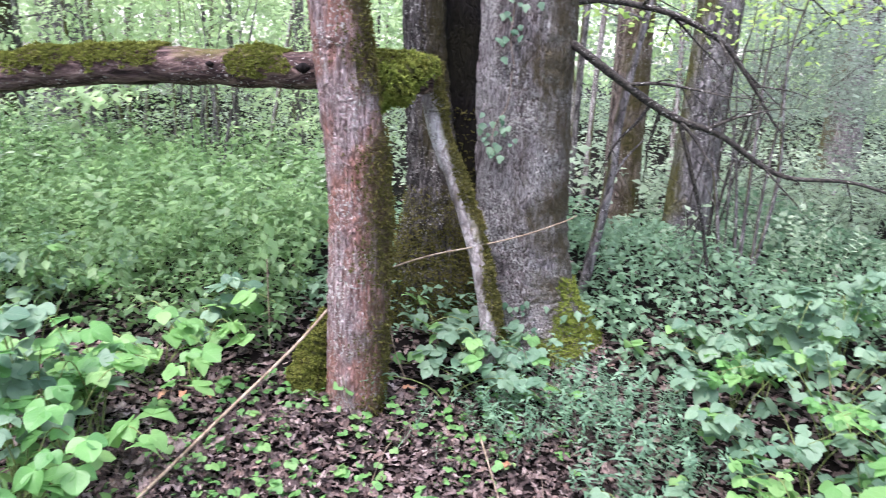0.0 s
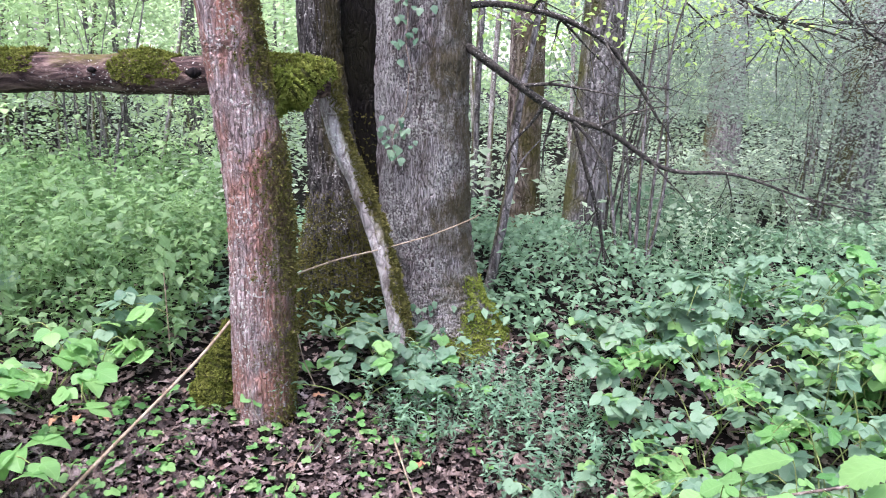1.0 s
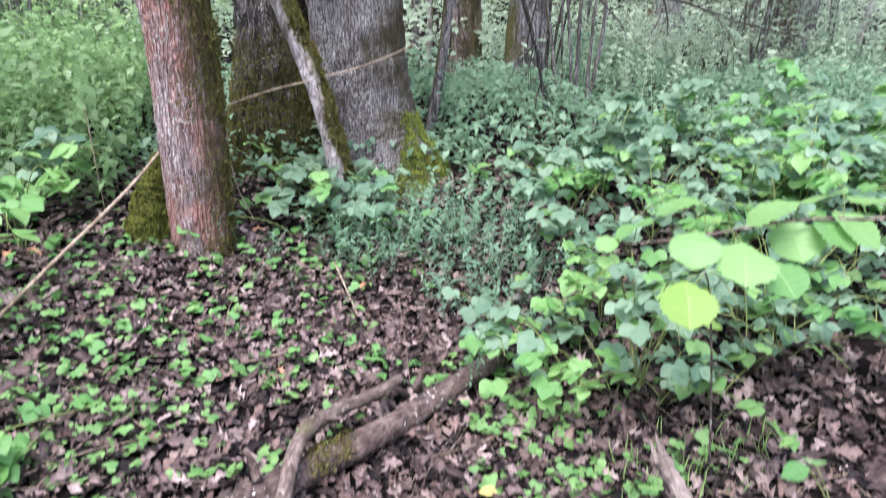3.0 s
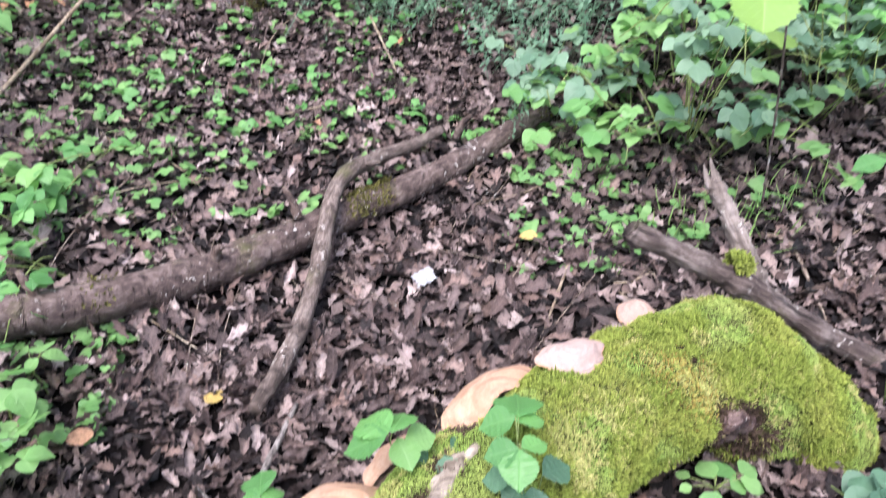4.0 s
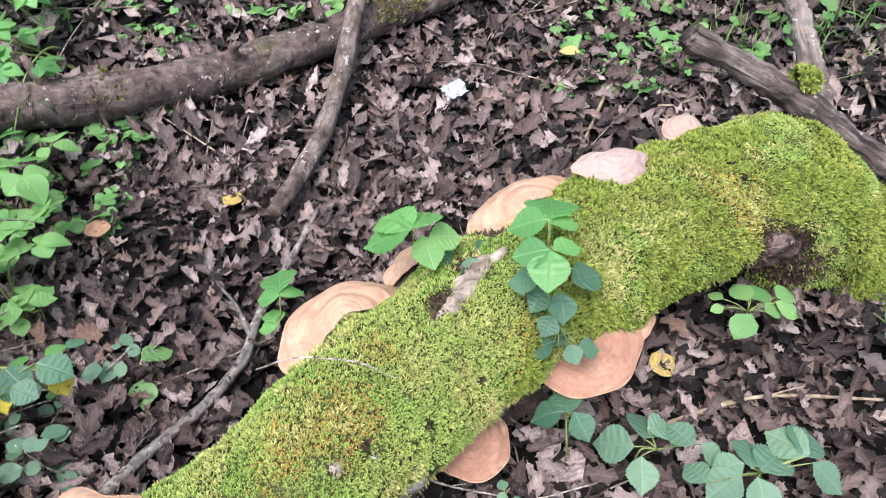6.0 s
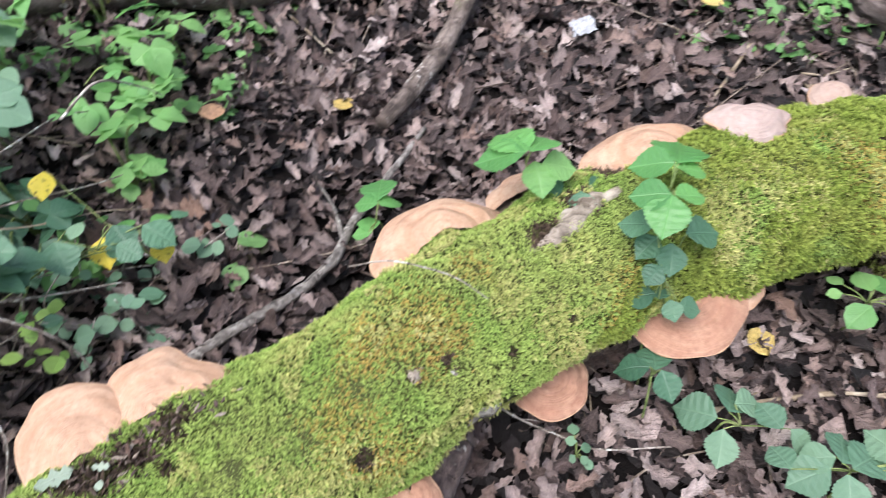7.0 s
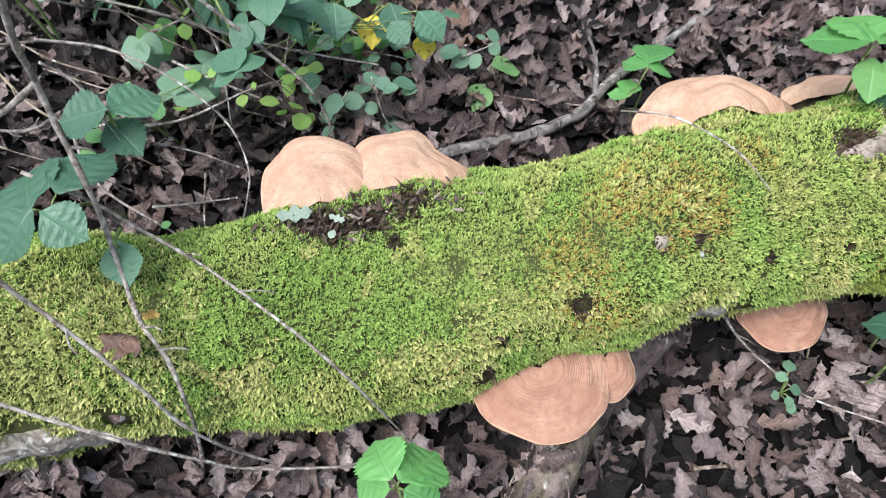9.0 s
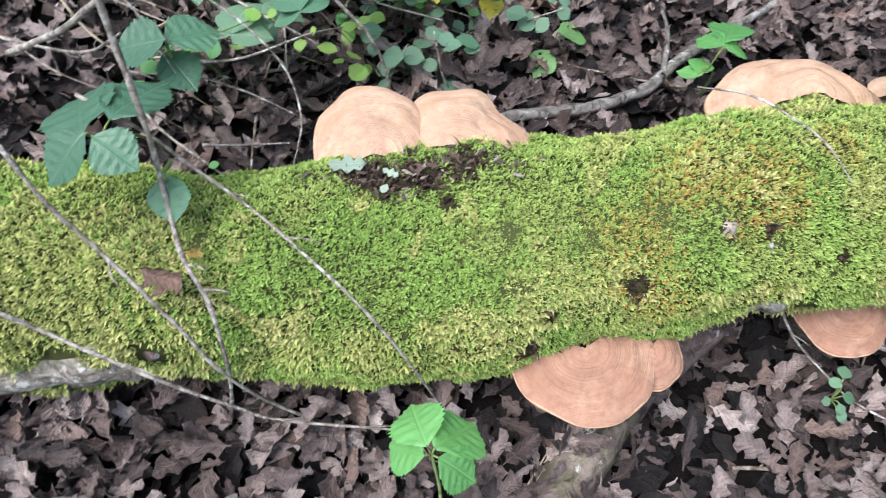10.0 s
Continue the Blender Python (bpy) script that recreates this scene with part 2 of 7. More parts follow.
def fungus_mat(name, inner, band, rim, zone=0.22):
    """Concentric growth zones round the point where the bracket is attached."""
    m, t, b = nodes_of(name)
    tc = t.nodes.new("ShaderNodeTexCoord").outputs["Object"]
    flat = scaled(t, tc, 1, 1, 0)
    ln = t.nodes.new("ShaderNodeVectorMath")
    ln.operation = "LENGTH"
    t.links.new(flat, ln.inputs[0])
    wob = noise_of(t, tc, 24.0, 4.0, 0.6)
    d = maths(t, "MULTIPLY_ADD", wob, 0.010, ln.outputs["Value"])
    zones = ramp(t, noise_of(t, maths(t, "MULTIPLY", d, 1.0), 330.0, 2.0, 0.6), (0.38, (0, 0, 0)), (0.62, (1, 1, 1)))
    broad = ramp(t, noise_of(t, maths(t, "MULTIPLY_ADD", d, 1.0, 0.37), 75.0, 1.0, 0.5), (0.35, (0, 0, 0)), (0.65, (1, 1, 1)))
    speck = noise_of(t, tc, 160.0, 5.0, 0.7)
    col = mix(t, maths(t, "MULTIPLY", broad, 0.32), inner, rim)
    col = mix(t, maths(t, "MULTIPLY", zones, zone), col, band)
    col = mix(t, ramp(t, noise_of(t, tc, 13.0, 5.0, 0.65, 0.5), (0.48, (0.0,)), (0.66, (0.75,))), col, rim)
    col = mix(t, ramp(t, speck, (0.45, (0.0,)), (0.75, (0.5,))), col, band)
    col = mix(t, ramp(t, noise_of(t, tc, 30.0, 5.0, 0.65), (0.5, (0.0,)), (0.75, (0.4,))), col, tuple(c * 0.6 for c in band))
    t.links.new(col, b.inputs["Base Color"])
    b.inputs["Roughness"].default_value = 0.75
    b.inputs["Specular IOR Level"].default_value = 0.25
    bump(t, b, maths(t, "MULTIPLY_ADD", speck, 0.6, maths(t, "MULTIPLY_ADD", zones, 0.3, maths(t, "MULTIPLY", broad, 0.4))), 0.5, 0.004)
    return m


SOIL = soil("woodland_soil")
BARK_RED = bark("reddish_bark", (0.13, 0.088, 0.082), (0.37, 0.285, 0.275), (0.60, 0.52, 0.51), 0.85, 0.33, (1, -0.15, 0.05), (62, 62, 6), 0.026, (0.52, 0.24, 0.17), (0.075, 0.06, 0.024), 0.4, 0.4)
BARK_OAK = bark("furrowed_grey_bark", (0.06, 0.048, 0.045), (0.30, 0.26, 0.255), (0.58, 0.54, 0.535), 1.35, 0.27, (0.8, -0.5, 0), (84, 84, 11), 0.055, (0.62, 0.60, 0.585), (0.085, 0.07, 0.03), 0.85, 0.5)
BARK_BROWN = bark("brown_mossy_bark", (0.07, 0.05, 0.042), (0.27, 0.21, 0.18), (0.45, 0.38, 0.33), 0.5, 0.3, (0.3, -0.8, -0.2), (30, 30, 6), 0.03, None, (0.085, 0.075, 0.02))
BARK_DARK = bark("dark_mossy_bark", (0.014, 0.012, 0.011), (0.085, 0.077, 0.072), (0.26, 0.245, 0.235), 0.5, 0.22, (0.6, -0.6, -0.1), (48, 48, 7), 0.03, None, (0.06, 0.052, 0.018))
# near-black tones put the shade between the oaks into the bark colour
BARK_SHADE = bark("painted_shade_bark", (0.003, 0.003, 0.003), (0.010, 0.009, 0.008), (0.024, 0.021, 0.018), 0.0, 0.2, (0, -1, 0), (44, 44, 7), 0.02, None, (0.012, 0.012, 0.005))
BARK_PALE = bark("pale_lichen_and_haze_bark", (0.14, 0.12, 0.11), (0.42, 0.385, 0.37), (0.62, 0.59, 0.57), 1.0, 0.34, (0.9, -0.2, 0.5), (24, 24, 9), 0.008)
BARK_FAR = bark("distant_grey_bark", (0.07, 0.064, 0.062), (0.24, 0.228, 0.225), (0.42, 0.40, 0.395), 0.4, 0.22, (-1, 0, 0), (26, 26, 5), 0.03)
BARK_LOG = bark("damp_brown_bark", (0.03, 0.021, 0.018), (0.12, 0.085, 0.07), (0.24, 0.19, 0.16), 0.15, 0.1, (0, 0, 1), (34, 34, 34), 0.012)
BARK_ROT = bark("rotten_purple_brown_bark", (0.022, 0.014, 0.013), (0.10, 0.064, 0.058), (0.25, 0.18, 0.155), 0.35, 0.1, (0, 0, 1), (10, 36, 36), 0.016)
DEADWOOD = bark("grey_dead_wood", (0.02, 0.014, 0.011), (0.105, 0.077, 0.063), (0.25, 0.205, 0.175), 0.2, 0.0, (0, 0, 1), (30, 30, 30), 0.014)
STICK = bark("weathered_brown_stick", (0.035, 0.026, 0.021), (0.165, 0.128, 0.107), (0.32, 0.265, 0.23), 0.25, 0.0, (0, 0, 1), (34, 34, 34), 0.01)
TWIG = bark("thin_twig_bark", (0.06, 0.045, 0.035), (0.20, 0.155, 0.12), (0.36, 0.31, 0.25), 0.3, 0.0, (0, 0, 1), (60, 60, 60), 0.002)
TWIG_DARK = bark("dark_twig_bark", (0.012, 0.011, 0.01), (0.04, 0.036, 0.03), (0.10, 0.095, 0.08), 0.3, 0.0, (0, 0, 1), (60, 60, 60), 0.002)
TWIG_PALE = bark("pale_bare_twig", (0.085, 0.07, 0.057), (0.235, 0.20, 0.168), (0.44, 0.40, 0.345), 0.9, 0.0, (0, 0, 1), (70, 70, 70), 0.004)
CANE = bark("dry_straw_cane", (0.13, 0.10, 0.065), (0.26, 0.21, 0.15), (0.38, 0.33, 0.25), 0.0, 0.0, (0, 0, 1), (30, 30, 30), 0.002)
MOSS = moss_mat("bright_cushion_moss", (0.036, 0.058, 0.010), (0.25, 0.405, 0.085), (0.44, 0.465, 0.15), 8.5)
MOSS_DULL = moss_mat("olive_trunk_moss", (0.022, 0.02, 0.007), (0.115, 0.12, 0.03), (0.20, 0.18, 0.055))
MOSS_OLIVE = moss_mat("yellow_olive_moss", (0.03, 0.038, 0.008), (0.20, 0.28, 0.045), (0.33, 0.36, 0.085), 10.0)
MOSS_HUNG = moss_mat("dark_olive_hung_moss", (0.02, 0.022, 0.006), (0.125, 0.16, 0.026), (0.23, 0.24, 0.055), 9.0)
MOSS_LOG = moss_mat("mossy_substrate", (0.022, 0.024, 0.009), (0.085, 0.115, 0.024), (0.14, 0.125, 0.04), 14.0)
FUNGUS = fungus_mat("tan_bracket_fungus", (0.335, 0.205, 0.13), (0.215, 0.115, 0.068), (0.46, 0.325, 0.228), 0.09)
FUNGUS_RED = fungus_mat("reddish_bracket_fungus", (0.265, 0.138, 0.088), (0.15, 0.068, 0.043), (0.39, 0.24, 0.158), 0.3)
FUNGUS_LIP = fungus_mat("pale_bracket_lip", (0.39, 0.235, 0.14), (0.27, 0.14, 0.08), (0.48, 0.33, 0.22), 0.15)
FUNGUS_PALE = fungus_mat("whitish_bracket_fungus", (0.31, 0.225, 0.18), (0.23, 0.15, 0.118), (0.37, 0.285, 0.235))
FUNGUS_WHITE = fungus_mat("pinkish_white_fungus", (0.30, 0.225, 0.19), (0.20, 0.138, 0.115), (0.35, 0.285, 0.25), 0.1)
LITTER = dry_leaf("dry_oak_leaf", (0.022, 0.0145, 0.013), (0.096, 0.063, 0.055), (0.185, 0.136, 0.124), (0.049, 0.034, 0.031), (0.275, 0.20, 0.173), (0.44, 0.35, 0.32), (0.115, 0.076, 0.065), (0.60, 0.50, 0.46), (0.30, 0.205, 0.167), (0.037, 0.026, 0.024), (0.225, 0.17, 0.155))
# damp leaves, blackened further to paint the deep shade between stacked leaves
LITTER_DAMP_SHADED = dry_leaf("damp_shaded_leaf", (0.004, 0.003, 0.003), (0.010, 0.0075, 0.007), (0.022, 0.016, 0.015), (0.035, 0.027, 0.025))
LITTER_ORANGE = dry_leaf("orange_dry_leaf", (0.34, 0.15, 0.08), (0.50, 0.25, 0.14), (0.60, 0.36, 0.22))
LITTER_BROWN = dry_leaf("curled_brown_leaf", (0.16, 0.09, 0.065), (0.22, 0.135, 0.10), (0.30, 0.20, 0.15))
LITTER_YELLOW = dry_leaf("yellow_dead_leaf", (0.55, 0.38, 0.10), (0.70, 0.52, 0.16), (0.78, 0.62, 0.26))
BRAMBLE = leaf("bramble_green", (0.068, 0.15, 0.092), (0.20, 0.315, 0.195), rough=0.48)
BRAMBLE_LIGHT = leaf("young_bramble_green", (0.10, 0.255, 0.078), (0.235, 0.415, 0.145), 0.42)
BRAMBLE_DARK = leaf("dark_bramble_green", (0.03, 0.082, 0.045), (0.08, 0.17, 0.095), 0.22, 0.45)
BRAMBLE_YELLOW = leaf("yellowing_bramble", (0.50, 0.40, 0.04), (0.66, 0.52, 0.06), 0.4, 0.5, (0.05, 0.04, 0.02))
FRESH = leaf("fresh_bramble_green", (0.06, 0.18, 0.055), (0.15, 0.35, 0.10), 0.35, 0.4)
SHRUB = leaf("blue_green_shrub", (0.07, 0.142, 0.08), (0.205, 0.345, 0.21), 0.4, 0.48)
# greyed and lightened: the haze of distance is mixed into this leaf colour
UNDER_HAZED = leaf("hazed_undergrowth_green", (0.17, 0.25, 0.165), (0.45, 0.56, 0.40), 0.5, 0.48)
UNDER_WARM = leaf("nettle_green", (0.06, 0.135, 0.052), (0.215, 0.35, 0.15), 0.42, 0.45)
SHRUB_NEAR = leaf("fine_shrub_green", (0.075, 0.165, 0.10), (0.22, 0.37, 0.235), 0.4, 0.48)
TINY = leaf("tiny_grey_green_leaf", (0.10, 0.142, 0.105), (0.28, 0.36, 0.275), 0.45, 0.5)
LIME = leaf("lime_green_hazel_leaf", (0.20, 0.38, 0.08), (0.40, 0.58, 0.16), 0.55, 0.45)
CANOPY = leaf("canopy_green", (0.21, 0.325, 0.17), (0.42, 0.55, 0.31), 0.55)
GRASS = leaf("grass_green", (0.14, 0.28, 0.08), (0.30, 0.46, 0.15), 0.45)
WOOD_GREY = weathered("weathered_grey_wood", (0.022, 0.015, 0.013), (0.082, 0.062, 0.053), (0.22, 0.185, 0.165), (120, 12), 0.5, 0.2, 0.009)
WOOD_PALE_GREY = weathered("bleached_grey_wood", (0.045, 0.035, 0.029), (0.145, 0.118, 0.10), (0.29, 0.25, 0.22), (130, 10), 0.3, 0.0, 0.008)
POLE_BARK = weathered("damp_brown_pole_bark", (0.026, 0.018, 0.016), (0.088, 0.063, 0.054), (0.20, 0.158, 0.138), (55, 34), 0.5, 0.4, 0.008, 0.6)
BIRCH = weathered("pale_grey_stick_bark", (0.035, 0.03, 0.026), (0.13, 0.117, 0.103), (0.31, 0.29, 0.265), (60, 45), 0.6, 0.0, 0.004, 0.9)
STICK_BARK = weathered("thin_brown_stick_bark", (0.028, 0.020, 0.016), (0.10, 0.077, 0.064), (0.225, 0.185, 0.158), (90, 26), 0.6, 0.3, 0.005, 0.5)
STALK = bark("green_stalk", (0.07, 0.10, 0.03), (0.16, 0.21, 0.07), (0.26, 0.30, 0.12), 0.0, 0.0, (0, 0, 1), (40, 40, 40), 0.001)


# ---- shapes ----
def catmull(ctrl, n):
    """Points and radii, n of them, along a smooth line through the control rows (x, y, z, r)."""
    c = np.array(ctrl, float)
    c = np.vstack([2 * c[0] - c[1], c, 2 * c[-1] - c[-2]])
    out = []
    m = len(c) - 3
    for u in np.linspace(0, m - 1e-6, n):
        i, f = int(u), u - int(u)
        a, b, d, e = c[i:i + 4]
        out.append(0.5 * (2 * b + (d - a) * f + (2 * a - 5 * b + 4 * d - e) * f ** 2 + (3 * b - a - 3 * d + e) * f ** 3))
    out = np.array(out)
    out[:, 3] = np.maximum(out[:, 3], 0.0004)
    return out


def tube(ctrl, rings, seg, lump=0.0, furrow=0.0, seed=0, flare=0.0, furrows=9.0, cap=True, hole=None):
    """Vertices and faces of a round, uneven stem through the rows of ctrl."""
    p = catmull(ctrl, rings)
    pts, rad = p[:, :3], p[:, 3]
    tan = np.gradient(pts, axis=0)
    tan /= np.linalg.norm(tan, axis=1)[:, None] + 1e-12
    ref = np.array((0.0, 1.0, 0.0)) if abs(tan[0][1]) < 0.8 else np.array((1.0, 0.0, 0.0))
    side = np.cross(tan[0], ref)
    side /= np.linalg.norm(side)
    verts = []
    for i in range(rings):
        side = side - tan[i] * (side @ tan[i])
        side /= np.linalg.norm(side)
        up = np.cross(side, tan[i])
        for k in range(seg):
            a = 2 * math.pi * k / seg
            w = math.cos(a) * side + math.sin(a) * up
            r = rad[i]
            if lump:
                q = pts[i] + w * r
                r *= 1 + lump * noise.noise(Vector(q * (0.55 / max(rad[i], 0.01))) + Vector((seed, 0, 0)))
            if furrow:
                s = i / rings * furrows
                r += furrow * (abs(noise.noise(Vector((math.cos(a) * 5.5, math.sin(a) * 5.5, s + seed)))) + 0.5 * noise.noise(Vector((math.cos(a) * 13, math.sin(a) * 13, s * 2.5 + seed))) - 0.3)
            verts.append(pts[i] + w * r)
    faces = [(i * seg + k, (i + 1) * seg + k, (i + 1) * seg + (k + 1) % seg, i * seg + (k + 1) % seg) for i in range(rings - 1) for k in range(seg)]
    if cap:
        for i, flip in ((0, True), (rings - 1, False)):
            c = len(verts)
            verts.append(pts[i] - tan[i] * rad[i] * (0.15 if i else -0.15))
            for k in range(seg):
                a, b = i * seg + k, i * seg + (k + 1) % seg
                faces.append((c, a, b) if flip else (c, b, a))
    return np.array(verts), faces


def solid(name, verts, faces, mat, smooth=True):
    me = bpy.data.meshes.new(name)
    me.from_pydata([tuple(v) for v in verts], [], faces)
    me.materials.append(mat)
    if smooth:
        me.polygons.foreach_set("use_smooth", np.ones(len(me.polygons), bool))
    me.update()
    return me


def grained(name, ctrl, rings, seg, mat, lump=0.0, furrow=0.0, seed=0, furrows=9.0):
    """A stem whose map runs round it and along it in metres, for wood with a grain."""
    v, fc = tube(ctrl, rings, seg, lump, furrow, seed, furrows=furrows)
    me = solid(name, v, fc, mat)
    p = catmull(ctrl, rings)
    along = np.concatenate([[0], np.cumsum(np.linalg.norm(np.diff(p[:, :3], axis=0), axis=1))])
    girth = 2 * math.pi * float(p[:, 3].mean())
    uv = []
    for i in range(rings - 1):
        for k in range(seg):
            a, b = girth * k / seg, girth * (k + 1) / seg
            uv += [(a, along[i]), (a, along[i + 1]), (b, along[i + 1]), (b, along[i])]
    for k in range(2 * seg):
        uv += [(0.0, 0.0), (0.004 * math.cos(k), 0.004 * math.sin(k)), (0.004 * math.cos(k + 1), 0.004 * math.sin(k + 1))]
    layer = me.uv_layers.new(name="UVMap")
    layer.data.foreach_set("uv", np.array(uv, np.float32).ravel())
    return me, v, fc


def bulk(name, verts, tris, mat, uv=None, smooth=False):
    """One mesh from arrays: verts (n, 3), tris (m, 3), uv per vertex (n, 2)."""
    me = bpy.data.meshes.new(name)
    tris = np.asarray(tris, np.int32)
    me.vertices.add(len(verts))
    me.vertices.foreach_set("co", np.asarray(verts, np.float32).ravel())
    me.loops.add(tris.size)
    me.loops.foreach_set("vertex_index", tris.ravel())
    me.polygons.add(len(tris))
    me.polygons.foreach_set("loop_start", np.arange(0, tris.size, 3, dtype=np.int32))
    me.polygons.foreach_set("loop_total", np.full(len(tris), 3, np.int32))
    if uv is not None:
        layer = me.uv_layers.new(name="UVMap")
        layer.data.foreach_set("uv", np.asarray(uv, np.float32)[tris.ravel()].ravel())
    me.materials.append(mat)
    me.update(calc_edges=True)
    if smooth:
        me.polygons.foreach_set("use_smooth", np.ones(len(tris), bool))
    return me


def part(name, mesh, parent, label=""):
    ob = new(name, mesh)
    ob.parent = parent
    if label:
        ob["label"] = label
    return ob


def thing(name, label, category, group="", kind="", at=(0, 0, 0)):
    ob = new(name)
    ob.location = at
    ob.empty_display_size = 0.05
    return tagged(ob, label, category, group, kind)


def turns(yaw, tip, roll):
    """Rotation matrices (n, 3, 3) for arrays of angles: roll about the length, then tip up, then yaw."""
    cy, sy, ct, st, cr, sr = np.cos(yaw), np.sin(yaw), np.cos(tip), np.sin(tip), np.cos(roll), np.sin(roll)
    o, z = np.ones_like(cy), np.zeros_like(cy)
    a = np.stack([cy, -sy, z, sy, cy, z, z, z, o], -1).reshape(-1, 3, 3)
    b = np.stack([o, z, z, z, ct, -st, z, st, ct], -1).reshape(-1, 3, 3)
    c = np.stack([cr, z, sr, z, o, z, -sr, z, cr], -1).reshape(-1, 3, 3)
    return a @ b @ c


def scatter(name, shapes, pick, pos, rot, size, mat, smooth=False):
    """One mesh of many small pieces: shapes is a list of (verts, tris, uv)."""
    vs, ts, us, base = [], [], [], 0
    for k, (v, tr, uv) in enumerate(shapes):
        ids = np.where(pick == k)[0]
        if not len(ids):
            continue
        w = np.einsum("nij,vj->nvi", rot[ids], v) * size[ids][:, None, None] + pos[ids][:, None, :]
        vs.append(w.reshape(-1, 3))
        ts.append((tr[None] + (np.arange(len(ids)) * len(v))[:, None, None]).reshape(-1, 3) + base)
        us.append(np.tile(uv, (len(ids), 1)))
        base += len(ids) * len(v)
    return bulk(name, np.vstack(vs), np.vstack(ts), mat, np.vstack(us), smooth)


rng = np.random.default_rng(7)


def blade(widths, fold=0.15, bend=0.0, curl=0.0, tooth=0.0, seed=0, wave=0.0):
    """A leaf of length 1 along y: half widths along its length, folded at the midrib."""
    g = np.random.default_rng(seed)
    n = len(widths)
    v, uv, tr = [], [], []
    for i, w in enumerate(widths):
        s = i / (n - 1)
        z = bend * s * s + wave * math.sin(5 * s + seed)
        for e in (-1, 0, 1):
            ww = w * (1 + tooth * (g.random() - 0.5)) * e
            v.append((ww, s + (tooth * 0.05 * (g.random() - 0.5) if e else 0), z + fold * abs(ww) + curl * ww * ww * 4 + (wave * (g.random() - 0.5) if e else 0)))
            uv.append((0.5 + 0.5 * e * min(1.0, w * 2.2), s))
    for i in range(n - 1):
        a = 3 * i
        for k in (0, 1):
            tr += [(a + k, a + k + 1, a + k + 4), (a + k, a + k + 4, a + k + 3)]
    return np.array(v), np.array(tr), np.array(uv)


def joined(*shapes):
    """Several leaf shapes, each (shape, matrix), as one."""
    vs, ts, us, base = [], [], [], 0
    for (v, tr, uv), m in shapes:
        r = np.array(m.to_3x3())
        vs.append(v @ r.T + np.array(m.translation))
        ts.append(tr + base)
        us.append(uv)
        base += len(v)
    return np.vstack(vs), np.vstack(ts), np.vstack(us)


OVATE = (0.02, 0.24, 0.36, 0.41, 0.40, 0.35, 0.26, 0.13, 0.0)
OAK_LOW = (0.03, 0.22, 0.11, 0.28, 0.0)


def ground_height(x, y):
    x, y = np.asarray(x, float), np.asarray(y, float)
    h = 0.1191 + 0.0616 * (2 + 2 * np.tanh((y - 2) / 2)) - 0.3453 * np.exp(-(((x - 0.32) / 0.8) ** 2 + ((y - 1.55) / 1.0) ** 2) / 2)
    h = h + 0.010 * np.sin(7.1 * x + 1.3) * np.sin(6.3 * y + 0.4) + 0.006 * np.sin(17 * x + 3 * y) * np.sin(15 * y - 4 * x)
    far = np.clip((np.hypot(x, y) - 4) / 8, 0, 1)
    return h + far * 0.12 * (np.sin(0.9 * x + 0.5) + np.sin(0.7 * y + x * 0.3))


def on_ground(x, y, dz=0.0):
    return (x, y, float(ground_height(x, y)) + dz)


def grounded(row, dz=0.0):
    x, y, r = row
    return (x, y, float(ground_height(x, y)) + dz, r)


# ---- the ground ----
u = np.linspace(-1, 1, 181)
axis = np.sign(u) * (2.6 * np.abs(u) + 70 * np.abs(u) ** 7)
gx, gy = np.meshgrid(axis + 0.2, axis + 1.4)
gz = ground_height(gx, gy)
n = len(u)
q = np.arange(n * n).reshape(n, n)
tri = np.concatenate([np.stack([q[:-1, :-1], q[:-1, 1:], q[1:, 1:]], -1).reshape(-1, 3), np.stack([q[:-1, :-1], q[1:, 1:], q[1:, :-1]], -1).reshape(-1, 3)])
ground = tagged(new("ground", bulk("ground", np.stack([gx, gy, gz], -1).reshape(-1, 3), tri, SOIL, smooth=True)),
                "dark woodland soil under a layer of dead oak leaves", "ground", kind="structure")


# ---- the mossy fallen log ----
LOG = [(-1.5, -0.78, 0.17, 0.13), (-1.0, -0.42, 0.165, 0.12), (-0.545, -0.04, 0.155, 0.112), (-0.42, 0.06, 0.155, 0.108), (-0.17, 0.28, 0.155, 0.106),
       (0.07, 0.52, 0.15, 0.102), (0.22, 0.625, 0.135, 0.102), (0.42, 0.755, 0.115, 0.112), (0.58, 0.83, 0.09, 0.125), (0.74, 0.83, 0.045, 0.118), (0.86, 0.77, -0.03, 0.085), (0.93, 0.72, -0.1, 0.04)]
fallen_log = thing("mossy_log", "fallen rotting log covered in bright green cushion moss", "log")
lv, lf = tube(LOG, 200, 80, 0.2, 0.0, 3)
LOG_LINE = catmull(LOG, 300)
for i, q in enumerate(lv):
    a = LOG_LINE[np.argmin(((LOG_LINE[:, :3] - q) ** 2).sum(1)), :3]
    q3 = Vector(q)
    lv[i] = q + (q - a) / (np.linalg.norm(q - a) + 1e-9) * ((0.015 + 0.012 * min(1.0, max(0.0, (q[0] - 0.4) / 0.15))) * noise.noise(q3 * 8) + 0.008 * noise.noise(q3 * 19 + Vector((4, 0, 0))) + 0.003 * noise.noise(q3 * 45))
part("trunk", solid("trunk", lv, lf, MOSS_LOG), fallen_log, "dark rotten wood under the moss")


